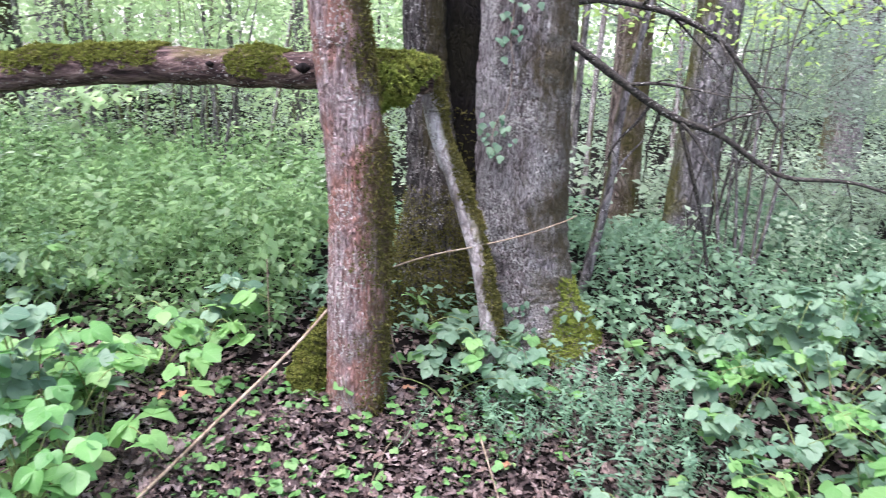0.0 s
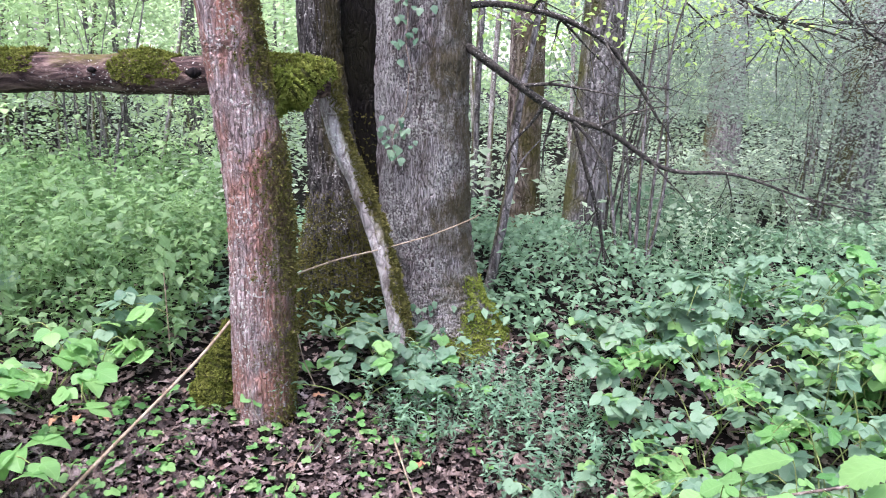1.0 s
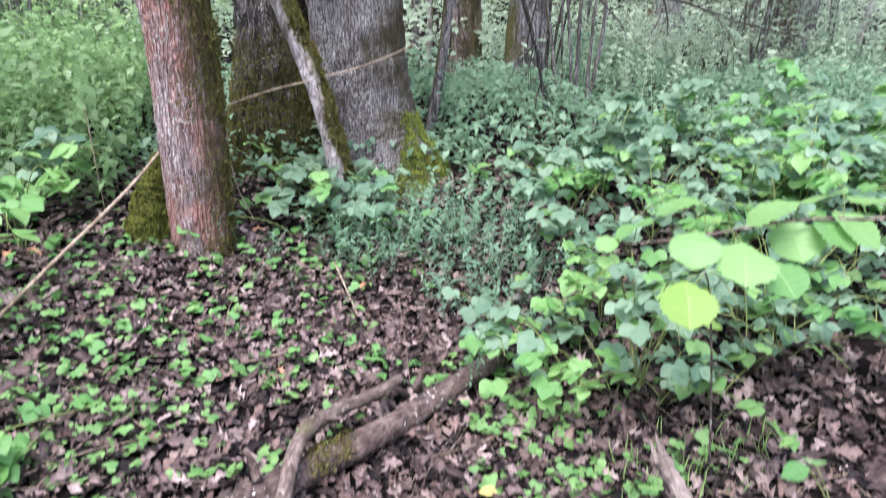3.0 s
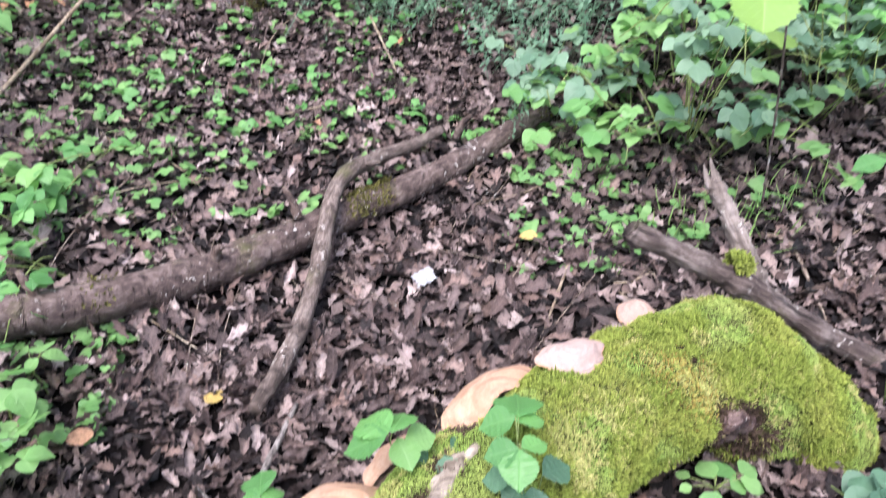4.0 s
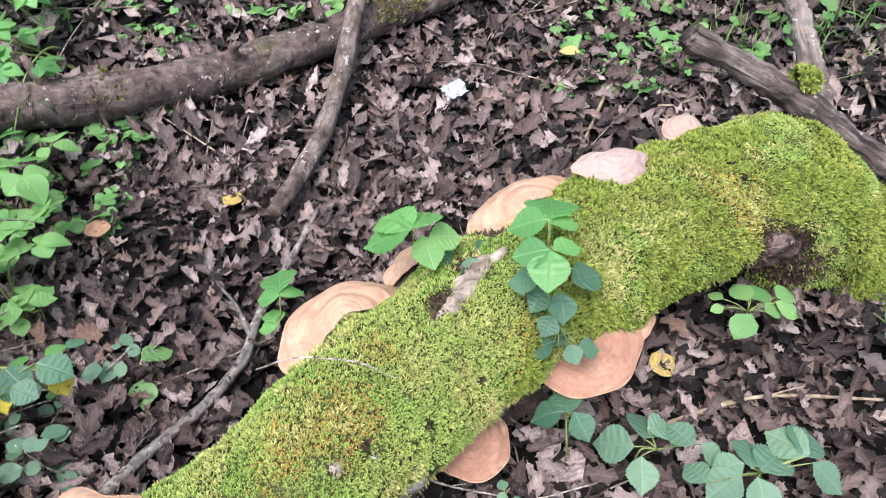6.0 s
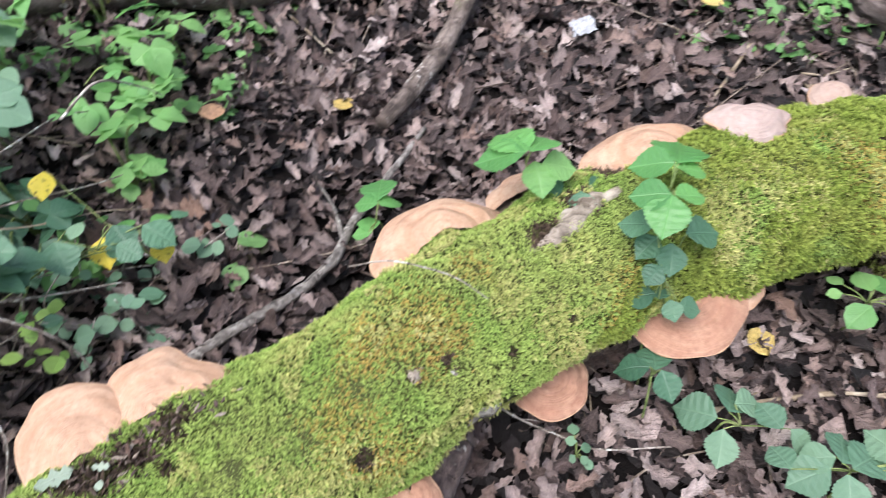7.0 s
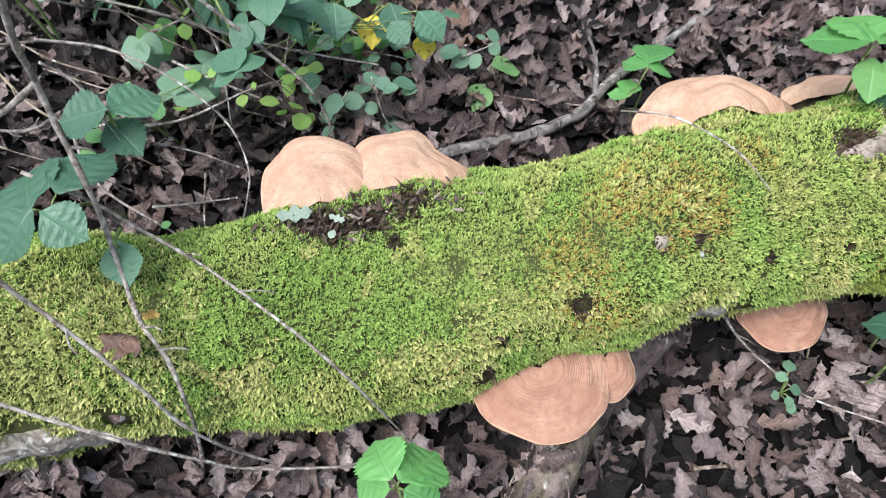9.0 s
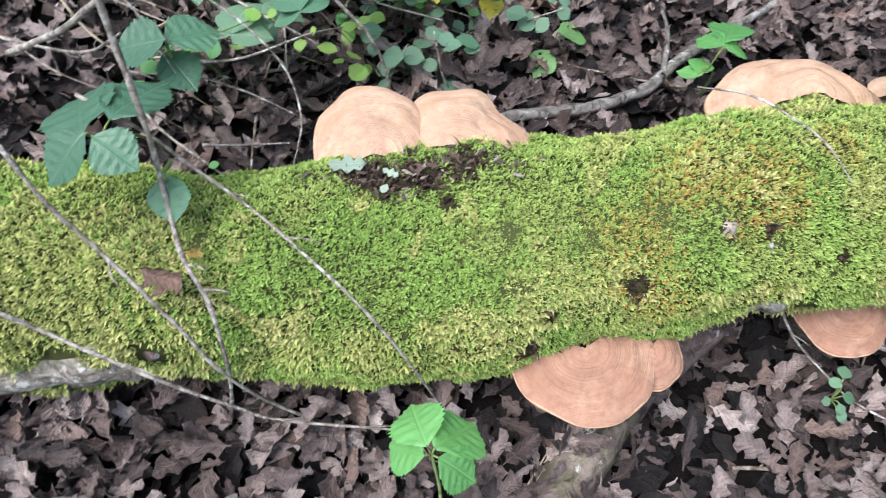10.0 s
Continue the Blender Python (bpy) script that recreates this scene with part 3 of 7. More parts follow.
def surface(verts, faces, count, keep=None):
    """Random points and normals on a mesh of quads and triangles."""
    tr = np.array([t for fc in faces for t in ([(fc[0], fc[1], fc[2]), (fc[0], fc[2], fc[3])] if len(fc) == 4 else [fc])])
    a, b, c = verts[tr[:, 0]], verts[tr[:, 1]], verts[tr[:, 2]]
    nn = np.cross(b - a, c - a)
    area = np.linalg.norm(nn, axis=1)
    nn = nn / (area[:, None] + 1e-12)
    pick = rng.choice(len(tr), count, p=area / area.sum())
    r1, r2 = np.sqrt(rng.random(count)), rng.random(count)
    p = a[pick] * (1 - r1)[:, None] + b[pick] * (r1 * (1 - r2))[:, None] + c[pick] * (r1 * r2)[:, None]
    nn = nn[pick]
    if keep is not None:
        ok = keep(p, nn)
        p, nn = p[ok], nn[ok]
    return p, nn


def frames_along(nn):
    """Rotations that carry z onto the normals, spun at random."""
    ref = rng.normal(size=nn.shape)
    s = np.cross(nn, ref)
    s /= np.linalg.norm(s, axis=1)[:, None] + 1e-12
    return np.stack([s, np.cross(nn, s), nn], -1)


def tuft(seed, blades=2, lean=1.0, width=0.27):
    g = np.random.default_rng(seed)
    v, tr = [], []
    for k in range(blades):
        a = 2 * math.pi * (k + g.random() * 0.7) / blades
        l = 0.6 + 0.5 * g.random()
        o = lean * (0.5 + 0.7 * g.random())
        d = np.array((math.cos(a) * o, math.sin(a) * o, 1.0))
        d *= l / np.linalg.norm(d)
        w = np.array((-math.sin(a), math.cos(a), 0)) * width
        i = len(v)
        v += [-w + d * 0.1, w + d * 0.1, d]
        tr += [(i, i + 1, i + 2)]
    v = np.array(v)
    uv = np.zeros((len(v), 2))
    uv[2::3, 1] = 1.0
    return v, np.array(tr), uv


TUFTS = [tuft(k) for k in range(8)]


def moss_at(name, p, nn, size, mat):
    """Small tufts on the given points, gathered in cushions of several widths."""
    k = len(p)
    lean_to = nn + np.array((0, 0, 0.25)) + rng.normal(size=nn.shape) * 0.3
    lean_to /= np.linalg.norm(lean_to, axis=1)[:, None]
    lumps = np.array([noise.noise(Vector(q * 30.0)) for q in p])
    beads = np.array([noise.noise(Vector(q * 85.0)) for q in p])
    swell = np.array([noise.noise(Vector(q * 11.0)) for q in p])
    s = size * (0.55 + 0.85 * rng.random(k) ** 2) * (1 + 0.3 * lumps)
    p = p + nn * (size * (0.55 * lumps + 0.65 * beads + 0.9 * swell + 0.5))[:, None]
    return scatter(name, TUFTS, rng.integers(0, len(TUFTS), k), p, frames_along(lean_to), s, mat)


def moss(name, verts, faces, count, size, mat, keep=None):
    p, nn = surface(verts, faces, count, keep)
    return moss_at(name, p, nn, size, mat)


BARE = ((-0.45, -0.085, 0.185, 0.032), (-0.415, -0.06, 0.163, 0.028), (-0.5, -0.125, 0.185, 0.04), (0.56, 0.764, 0.21, 0.008), (0.647, 0.712, 0.12, 0.038), (0.60, 0.70, 0.14, 0.03), (-0.063, 0.272, 0.224, 0.011), (-0.021, 0.356, 0.251, 0.008), (0.003, 0.372, 0.24, 0.009), (0.074, 0.413, 0.21, 0.007), (0.142, 0.473, 0.199, 0.007), (-0.105, 0.215, 0.209, 0.007), (-0.121, 0.178, 0.163, 0.014), (-0.237, 0.229, 0.251, 0.009), (-0.382, -0.029, 0.202, 0.022), (0.10, 0.55, 0.25, 0.02), (0.14, 0.60, 0.23, 0.022), (-0.52, -0.12, 0.10, 0.065),
        (0.60, 0.715, 0.07, 0.065), (0.68, 0.72, 0.05, 0.055), (0.575, 0.73, 0.11, 0.05), (0.63, 0.74, 0.11, 0.05), (0.54, 0.79, 0.2, 0.009), (0.165, 0.655, 0.21, 0.022), (-0.27, 0.235, 0.26, 0.022), (-0.295, 0.21, 0.26, 0.02), (-0.245, 0.265, 0.26, 0.02), (-0.32, 0.20, 0.25, 0.016), (-0.02, 0.16, 0.1, 0.02))


def snapped(rows):
    """Rows of x, y, z and radius, each moved onto the log's surface."""
    return [(*lv[np.argmin(((lv - row[:3]) ** 2).sum(1))], row[3]) for row in np.array(rows)]


GOLDEN = ((-0.085, 0.29, 0.248, 0.04), (-0.028, 0.399, 0.263, 0.05), (-0.065, 0.375, 0.262, 0.035), (0.0, 0.42, 0.26, 0.03), (0.2, 0.53, 0.17, 0.05), (0.5, 0.74, 0.18, 0.06), (0.53, 0.735, 0.16, 0.05), (0.02, 0.49, 0.25, 0.025), (-0.04, 0.28, 0.21, 0.03))
STRAW = ((0.583, 0.731, 0.179, 0.035), (0.444, 0.681, 0.216, 0.04), (0.66, 0.75, 0.16, 0.03), (-0.47, -0.04, 0.25, 0.07), (-0.55, -0.1, 0.24, 0.08), (-0.075, 0.262, 0.229, 0.04), (-0.10, 0.235, 0.222, 0.035), (-0.13, 0.20, 0.205, 0.03), (-0.153, 0.158, 0.194, 0.035), (-0.183, 0.127, 0.188, 0.03), (-0.282, 0.052, 0.192, 0.035), (-0.402, 0.033, 0.268, 0.05), (-0.443, -0.076, 0.193, 0.09), (-0.36, -0.01, 0.20, 0.04), (-0.52, -0.09, 0.22, 0.08), (-0.23, 0.09, 0.19, 0.03), (0.11, 0.455, 0.185, 0.03), (0.32, 0.64, 0.18, 0.04), (0.36, 0.70, 0.22, 0.03))
BARE, GOLDEN, STRAW = snapped(BARE), snapped(GOLDEN), snapped(STRAW)


def spotted(p, spots, share):
    """Ragged patches round the given spots, thinning out towards their rims."""
    hit = np.zeros(len(p), bool)
    rag = np.array([noise.noise(Vector(q * 40.0)) for q in p])
    for x, y, z, r in spots:
        hit |= np.linalg.norm(p - (x, y, z), axis=1) < r * (0.45 + 0.9 * rng.random(len(p)) + 0.5 * rag)
    return hit & (rng.random(len(p)) < share)


def olive_part(p):
    """Patches towards the log's broken end where the moss turns yellow-olive."""
    patch = np.array([noise.noise(Vector(q * 13.0)) for q in p])
    return (p[:, 0] + 0.16 * patch > 0.26) & (patch + 0.5 * rng.random(len(p)) > 0.28)


def off_bare(p):
    ok = np.ones(len(p), bool)
    for x, y, z, r in BARE:
        ok &= np.linalg.norm(p - (x, y, z), axis=1) > r * (0.6 + 0.7 * rng.random(len(p)))
    return ok


def moss_side(p, nn):
    """The upper and outer faces that carry moss; one stretch of the flank is bare."""
    flank = np.exp(-((p[:, 0] - 0.06) / 0.05) ** 2) * 0.35
    return (nn[:, 2] > -0.3 + flank + 0.25 * rng.random(len(p))) & off_bare(p)


NEAR_LOG = [fc for fc in lf if -0.68 < lv[fc[0]][0] < 0.95]
tip_p, tip_n = surface(lv, NEAR_LOG, 520000, moss_side)
gold = spotted(tip_p, GOLDEN, 0.5)
fleck = np.array([noise.noise(Vector(q * 24.0)) + 0.5 * noise.noise(Vector(q * 60.0)) for q in tip_p])
straw = (spotted(tip_p, STRAW, 0.5) | ((fleck + 0.12 * (tip_p[:, 0] > 0.3) > 0.42) & (rng.random(len(tip_p)) < 0.45))) & ~gold
olive = olive_part(tip_p) & ~gold & ~straw
fresh = ~(gold | straw | olive)
MOSS_GOLD = moss_mat("golden_brown_moss", (0.06, 0.048, 0.014), (0.38, 0.32, 0.075), (0.52, 0.33, 0.10), 12.0)
MOSS_STRAW = moss_mat("pale_straw_moss", (0.08, 0.08, 0.024), (0.37, 0.41, 0.12), (0.56, 0.52, 0.22), 12.0)
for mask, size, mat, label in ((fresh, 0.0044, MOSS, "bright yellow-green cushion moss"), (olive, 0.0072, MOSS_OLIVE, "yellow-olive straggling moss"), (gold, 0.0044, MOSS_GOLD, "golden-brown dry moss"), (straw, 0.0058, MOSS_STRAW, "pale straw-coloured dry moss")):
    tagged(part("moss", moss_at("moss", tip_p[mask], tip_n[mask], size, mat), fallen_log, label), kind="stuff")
ROT = moss_mat("brown_rotten_fibre", (0.008, 0.006, 0.005), (0.05, 0.034, 0.024), (0.15, 0.105, 0.07), 30.0)
rot_p, rot_n = surface(lv, NEAR_LOG, 160000, lambda p, nn: ~off_bare(p) & (nn[:, 2] > -0.4) & (p[:, 0] > -0.36))
tagged(part("rotten_fibre", scatter("rotten_fibre", TUFTS, rng.integers(0, len(TUFTS), len(rot_p)), rot_p, frames_along(rot_n + rng.normal(size=rot_n.shape) * 0.6), 0.006 * rng.uniform(0.5, 1.5, len(rot_p)), ROT), fallen_log, "brown rotten fibres in the hollows"), kind="stuff")
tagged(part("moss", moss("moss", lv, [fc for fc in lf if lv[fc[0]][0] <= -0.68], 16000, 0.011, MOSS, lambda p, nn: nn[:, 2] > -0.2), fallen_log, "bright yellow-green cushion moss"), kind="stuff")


def worn(label, pts, r, mat, seed, sunk=0.6):
    """A low, lumpy patch of bare wood that breaks through the moss."""
    def on_log(x, y, z):
        a = LOG_LINE[np.argmin(np.linalg.norm(LOG_LINE[:, :3] - (x, y, z), axis=1))]
        near = lv[np.argmin(np.linalg.norm(lv - (x, y, z), axis=1))]
        out = (near - a[:3]) / np.linalg.norm(near - a[:3])
        return near - out * r * sunk
    v, fc = tube([(*on_log(*p), r * (0.25 if i in (0, len(pts) - 1) else 1)) for i, p in enumerate(pts)], 26, 14, 0.5, 0.004, seed)
    return part("bare_wood", solid("bare_wood", v, fc, mat), fallen_log, label)


WOOD_SIDE = bark("grey_rotten_wood", (0.10, 0.083, 0.068), (0.27, 0.235, 0.195), (0.45, 0.41, 0.35), 0.6, 0.1, (0, 0, 1), (24, 70, 70), 0.012)
WOOD_PALE = bark("bleached_wood", (0.11, 0.088, 0.066), (0.29, 0.245, 0.195), (0.46, 0.405, 0.335), 0.0, 0.0, (0, 0, 1), (30, 30, 30), 0.006)
worn("bleached strip of bare wood", [(0.085, 0.525, 0.238), (0.11, 0.55, 0.24), (0.15, 0.60, 0.228), (0.195, 0.64, 0.212)], 0.013, WOOD_PALE, 1, 0.35)
worn("bleached stub of a broken twig", [(-0.034, 0.348, 0.252), (-0.021, 0.356, 0.252), (-0.010, 0.364, 0.25)], 0.009, WOOD_PALE, 2, 0.5)
worn("brown splintered wood beside the stub", [(-0.012, 0.362, 0.248), (0.005, 0.374, 0.24), (0.02, 0.384, 0.232)], 0.009, BARK_ROT, 12, 0.9)
worn("dark rotten hollow", [(-0.078, 0.260, 0.222), (-0.063, 0.272, 0.224), (-0.052, 0.282, 0.222)], 0.011, BARK_ROT, 3, 1.15)
worn("dark rotten hollow", [(0.062, 0.404, 0.21), (0.074, 0.413, 0.21), (0.086, 0.424, 0.208)], 0.007, BARK_ROT, 4, 1.2)
worn("dark rotten hollow", [(0.133, 0.466, 0.2), (0.142, 0.473, 0.199), (0.152, 0.481, 0.198)], 0.006, BARK_ROT, 14, 1.2)
worn("dark rotten hollow", [(-0.128, 0.170, 0.16), (-0.119, 0.180, 0.166), (-0.108, 0.19, 0.168)], 0.009, BARK_ROT, 15, 1.1)
worn("grey bare wood among the moss", [(-0.40, -0.045, 0.20), (-0.382, -0.029, 0.202), (-0.362, -0.01, 0.2)], 0.013, BARK_ROT, 16, 0.95)
worn("grey bare wood along the log's flank", [(0.01, 0.325, 0.15), (0.06, 0.365, 0.145), (0.12, 0.425, 0.14)], 0.02, WOOD_SIDE, 17, 0.8)
worn("grey bare wood on the log's side", [(-0.60, -0.20, 0.17), (-0.52, -0.14, 0.175), (-0.454, -0.091, 0.178), (-0.405, -0.055, 0.155), (-0.37, -0.03, 0.13)], 0.026, WOOD_SIDE, 5, 0.5)
worn("dark rotten wood under the moss", [(0.54, 0.70, 0.09), (0.61, 0.715, 0.10), (0.70, 0.715, 0.06)], 0.05, BARK_ROT, 6, 0.85)
worn("splintered brown wood in the log's hollow", [(0.57, 0.694, 0.135), (0.60, 0.70, 0.13), (0.645, 0.711, 0.115), (0.70, 0.715, 0.07)], 0.026, BARK_ROT, 7, 0.55)

# strands of moss hanging along the lower side
p, nn = surface(lv, [fc for fc in lf if lv[fc[0]][0] > -0.72], 90000, lambda p, nn: (nn[:, 2] > -0.75) & (nn[:, 2] < -0.1) & (rng.random(len(p)) < 0.5))
hang = nn * 0.7 + np.array((0, 0, -0.9)) + rng.normal(size=nn.shape) * 0.25
hang /= np.linalg.norm(hang, axis=1)[:, None]
HANG = moss_mat("pale_hanging_moss", (0.06, 0.07, 0.015), (0.24, 0.30, 0.07), (0.44, 0.38, 0.17), 9.0)
tagged(part("hanging_moss", scatter("hanging_moss", TUFTS, rng.integers(0, len(TUFTS), len(p)), p, frames_along(hang), 0.0085 * rng.uniform(0.6, 1.3, len(p)), HANG), fallen_log, "pale straggling moss along the underside"), kind="stuff")
# crumbs of bark and dead leaf by the brackets
g0 = random.Random(4)
for k in range(120):
    u = g0.gauss(0, 0.045)
    x, y = -0.275 + u * 0.72 - g0.gauss(0, 0.011), 0.235 + u * 0.7 + g0.gauss(0, 0.011)
    v, fc = tube([(0, 0, 0, 0.0012), (0.003, 0.001, 0.001, 0.0028), (0.006, -0.001, 0, 0.0024), (0.010, 0.0, 0.0, 0.0006)], 7, 6, 0.5, 0.0, k)
    chip = tagged(new("bark_chip", solid("bark_chip", v, fc, g0.choice((BARK_LOG, BARK_ROT, DEADWOOD, BARK_LOG, WOOD_PALE)), False)), "crumb of bark lying on the moss", "debris", "crumbs by the brackets")
    hit = lv[np.hypot(lv[:, 0] - x, lv[:, 1] - y) < 0.012]
    z = hit[:, 2].max() if len(hit) else 0.24
    chip.matrix_basis = Matrix.Translation((x, y, z + 0.004)) @ pose(0, 0, 0, g0.uniform(-25, 25), g0.uniform(-25, 25), g0.uniform(0, 360)) @ Matrix.Diagonal((1.0, 0.6, 0.25, 1)) @ Matrix.Scale(g0.uniform(0.3, 1.2), 4)


def bracket(name, at, radius, yaw, mat, label, squash=0.8, thick=0.022, tip=0.0, seed=1, spread=200, lobes=0.06, lip=0.085):
    """A shelf fungus: a half round, domed and ridged plate that grows outwards along yaw, with a blunt pale lip."""
    g = thing(name, label, "fungus", "bracket fungi on the log", at=at)
    g.rotation_euler = (tip, 0, yaw)
    rows, cols = 20, 44
    v, fc = [], []

    def spot(s, k, layer):
        a = radians(90 - spread / 2 + spread * k / (cols - 1))
        rag = noise.noise(Vector((math.cos(a) * 2.2, math.sin(a) * 2.2, seed * 3.1)))
        r = radius * s * (1 + lobes * math.sin(3 * a + seed) + 0.5 * lobes * math.sin(7 * a + 2 * seed) + 0.05 * rag)
        x, y = r * math.cos(a), r * math.sin(a) * squash
        if layer == 0:
            ridge = 0.028 * math.sin(s * 21 + 1.5 * rag) + 0.015 * math.sin(s * 43 + seed + 2 * rag)
            z = thick * (0.62 * (1 - s ** 2.4) ** 0.85 + ridge * min(1, 6 * (1 - s)))
            z += 0.16 * thick * noise.noise(Vector((x * 28, y * 28, seed))) * (1 - s ** 6)
        else:
            z = -thick * (0.30 + 0.45 * (1 - s)) * math.sqrt(max(0.0, 1 - s ** 12))
        return (x, y, z)

    for layer in (0, 1):
        for i in range(rows):
            for k in range(cols):
                v.append(spot(i / (rows - 1), k, layer))
    m = rows * cols
    quads = [(i * cols + k, (i + 1) * cols + k, (i + 1) * cols + k + 1, i * cols + k + 1) for i in range(rows - 1) for k in range(cols - 1)]
    part("cap", solid("cap", v[:m], quads, mat), g)
    part("pore_surface", solid("pore_surface", v[m:], [q[::-1] for q in quads], FUNGUS_PALE), g, "pale pored underside")
    edge = [(*spot(0.985, k, 0)[:2], -thick * 0.06, thick * lip * (0.8 + 0.4 * abs(noise.noise(Vector((k * 0.3, seed, 0)))))) for k in range(0, cols, 2)]
    rv0, rf0 = tube(edge, 60, 9, 0.0, 0.0, seed)
    part("rim", solid("rim", rv0, rf0, FUNGUS_LIP), g, "paler blunt growing edge")
    return g


TAN, WHITE = "tan bracket fungus with faint growth rings on the mossy log", "whitish bracket fungus on top of the mossy log"
N = radians
bracket("bracket_fungus", (-0.326, 0.232, 0.230), 0.062, N(44), FUNGUS, TAN, 1.42, 0.036, 0.10, 1, 205, 0.03)
bracket("bracket_fungus", (-0.268, 0.286, 0.228), 0.071, N(26), FUNGUS, TAN, 1.02, 0.034, 0.05, 2, 205, 0.1)
bracket("bracket_fungus", (-0.021, 0.564, 0.180), 0.094, N(32), FUNGUS, TAN, 0.82, 0.055, -0.08, 3, 230, 0.03)
bracket("bracket_fungus", (0.085, 0.667, 0.175), 0.062, N(30), FUNGUS, TAN, 0.75, 0.026, -0.15, 4)
bracket("bracket_fungus", (0.246, 0.748, 0.172), 0.105, N(32), FUNGUS, TAN, 0.72, 0.055, -0.08, 5, 230, 0.03)
bracket("bracket_fungus", (0.362, 0.780, 0.240), 0.055, N(8), FUNGUS_WHITE, WHITE, 0.62, 0.028, 0.0, 6, 360, 0.1)
bracket("bracket_fungus", (0.545, 0.95, 0.142), 0.040, N(-60), FUNGUS_PALE, "pinkish bracket fungus peering over the mossy log", 0.9, 0.034, 0.0, 7, 360, 0.02)
bracket("bracket_fungus", (-0.07, 0.222, 0.13), 0.072, N(225), FUNGUS_RED, "reddish bracket fungus with dark growth rings under the log", 1.0, 0.026, 0.05, 8, 230, 0.03)
bracket("bracket_fungus", (-0.018, 0.262, 0.12), 0.036, N(245), FUNGUS_RED, "small reddish bracket fungus beside a larger one", 1.0, 0.02, 0.0, 9, 230, 0.03)
bracket("bracket_fungus", (0.132, 0.444, 0.078), 0.052, N(225), FUNGUS_RED, "small reddish bracket fungus under the log", 0.95, 0.024, 0.0, 10, 230, 0.03)
bracket("bracket_fungus", (0.295, 0.565, 0.115), 0.088, N(212), FUNGUS_RED, TAN, 0.9, 0.028, 0.0, 11, 220, 0.03)
bracket("bracket_fungus", (0.365, 0.605, 0.105), 0.047, N(222), FUNGUS, "small tan bracket fungus beside a larger one", 0.9, 0.022, 0.0, 12, 220, 0.03)


# ---- trees ----
def tree(name, label, ctrl, bark_mat, rings=110, seg=72, lump=0.1, furrow=0.01, seed=0, furrows=9.0, category="tree"):
    root = thing(name, label, category)
    v, fc = tube(ctrl, rings, seg, lump, furrow, seed, furrows=furrows)
    part("trunk", solid("trunk", v, fc, bark_mat), root)
    return root, v, fc


red_tree, rv, rf = tree("young_oak_tree", "slender tree trunk with flaking reddish bark and moss down one side",
                        [(-0.37, 2.77, 0.0, 0.13), (-0.385, 2.77, 0.12, 0.119), (-0.385, 2.77, 0.3, 0.118), (-0.38, 2.77, 0.7, 0.12), (-0.38, 2.77, 0.93, 0.118), (-0.39, 2.77, 1.14, 0.115),
                         (-0.42, 2.77, 1.34, 0.110), (-0.45, 2.77, 1.54, 0.106), (-0.475, 2.77, 1.72, 0.104), (-0.6, 2.8, 2.6, 0.10), (-0.7, 2.9, 5.0, 0.08)], BARK_RED, 240, 90, 0.04, 0.010, 2, 60)
right_tree, bv, bf = tree("large_oak_tree", "large oak trunk with furrowed grey bark, lichen and climbing ivy",
                          [(0.45, 3.42, 0.05, 0.37), (0.42, 3.42, 0.22, 0.30), (0.385, 3.42, 0.36, 0.25), (0.345, 3.42, 0.52, 0.222), (0.30, 3.42, 0.8, 0.213), (0.272, 3.42, 1.3, 0.214), (0.262, 3.42, 1.85, 0.213), (0.25, 3.5, 3.2, 0.2), (0.25, 3.6, 6, 0.16)],
                          BARK_OAK, 200, 110, 0.06, 0.017, 5, 40)
left_tree, dv, df = tree("mossy_oak_tree", "dark oak trunk with a mossy foot beside the larger trunk",
                         [(-0.12, 3.62, 0.1, 0.33), (-0.09, 3.62, 0.3, 0.27), (-0.085, 3.62, 0.5, 0.245), (-0.10, 3.62, 0.75, 0.19), (-0.135, 3.62, 1.03, 0.13), (-0.188, 3.62, 1.45, 0.102), (-0.215, 3.62, 1.85, 0.1), (-0.27, 3.7, 3.2, 0.11), (-0.35, 3.8, 6, 0.09)],
                         BARK_DARK, 180, 90, 0.08, 0.016, 9, 40)
# an added trunk, blackened to stand for the shaded gap between the oaks
shade_tree, kv, kf = tree("dark_oak_trunk", "black damp oak trunk in the shade between the others", [(0.04, 3.87, 0.1, 0.28), (0.03, 3.87, 0.6, 0.23), (0.02, 3.87, 1.2, 0.215), (0.015, 3.87, 1.9, 0.21), (0.05, 3.9, 4, 0.17), (0.05, 3.9, 6, 0.14)], BARK_SHADE, 90, 60, 0.08, 0.016, 13, 30)
pale_stem, pv, pf = tree("leaning_dead_trunk", "thin pale dead trunk leaning against the large oak",
                         [(-0.16, 3.14, 1.51, 0.045), (-0.145, 3.14, 1.42, 0.045), (-0.105, 3.14, 1.237, 0.043), (-0.006, 3.12, 0.998, 0.042), (0.074, 3.10, 0.773, 0.041), (0.134, 3.09, 0.539, 0.042), (0.175, 3.08, 0.3, 0.044), (0.19, 3.08, 0.1, 0.046)],
                         BARK_PALE, 90, 28, 0.14, 0.003, 4, 12)
stump, sv, sf = tree("mossy_root_stub", "broken root stub covered in olive moss beside the trunk",
                     [(-0.61, 2.80, 0.02, 0.125), (-0.60, 2.80, 0.12, 0.098), (-0.575, 2.81, 0.25, 0.078), (-0.545, 2.82, 0.40, 0.055), (-0.51, 2.83, 0.52, 0.022)], MOSS_LOG, 60, 44, 0.4, 0.016, 14, category="tree root")

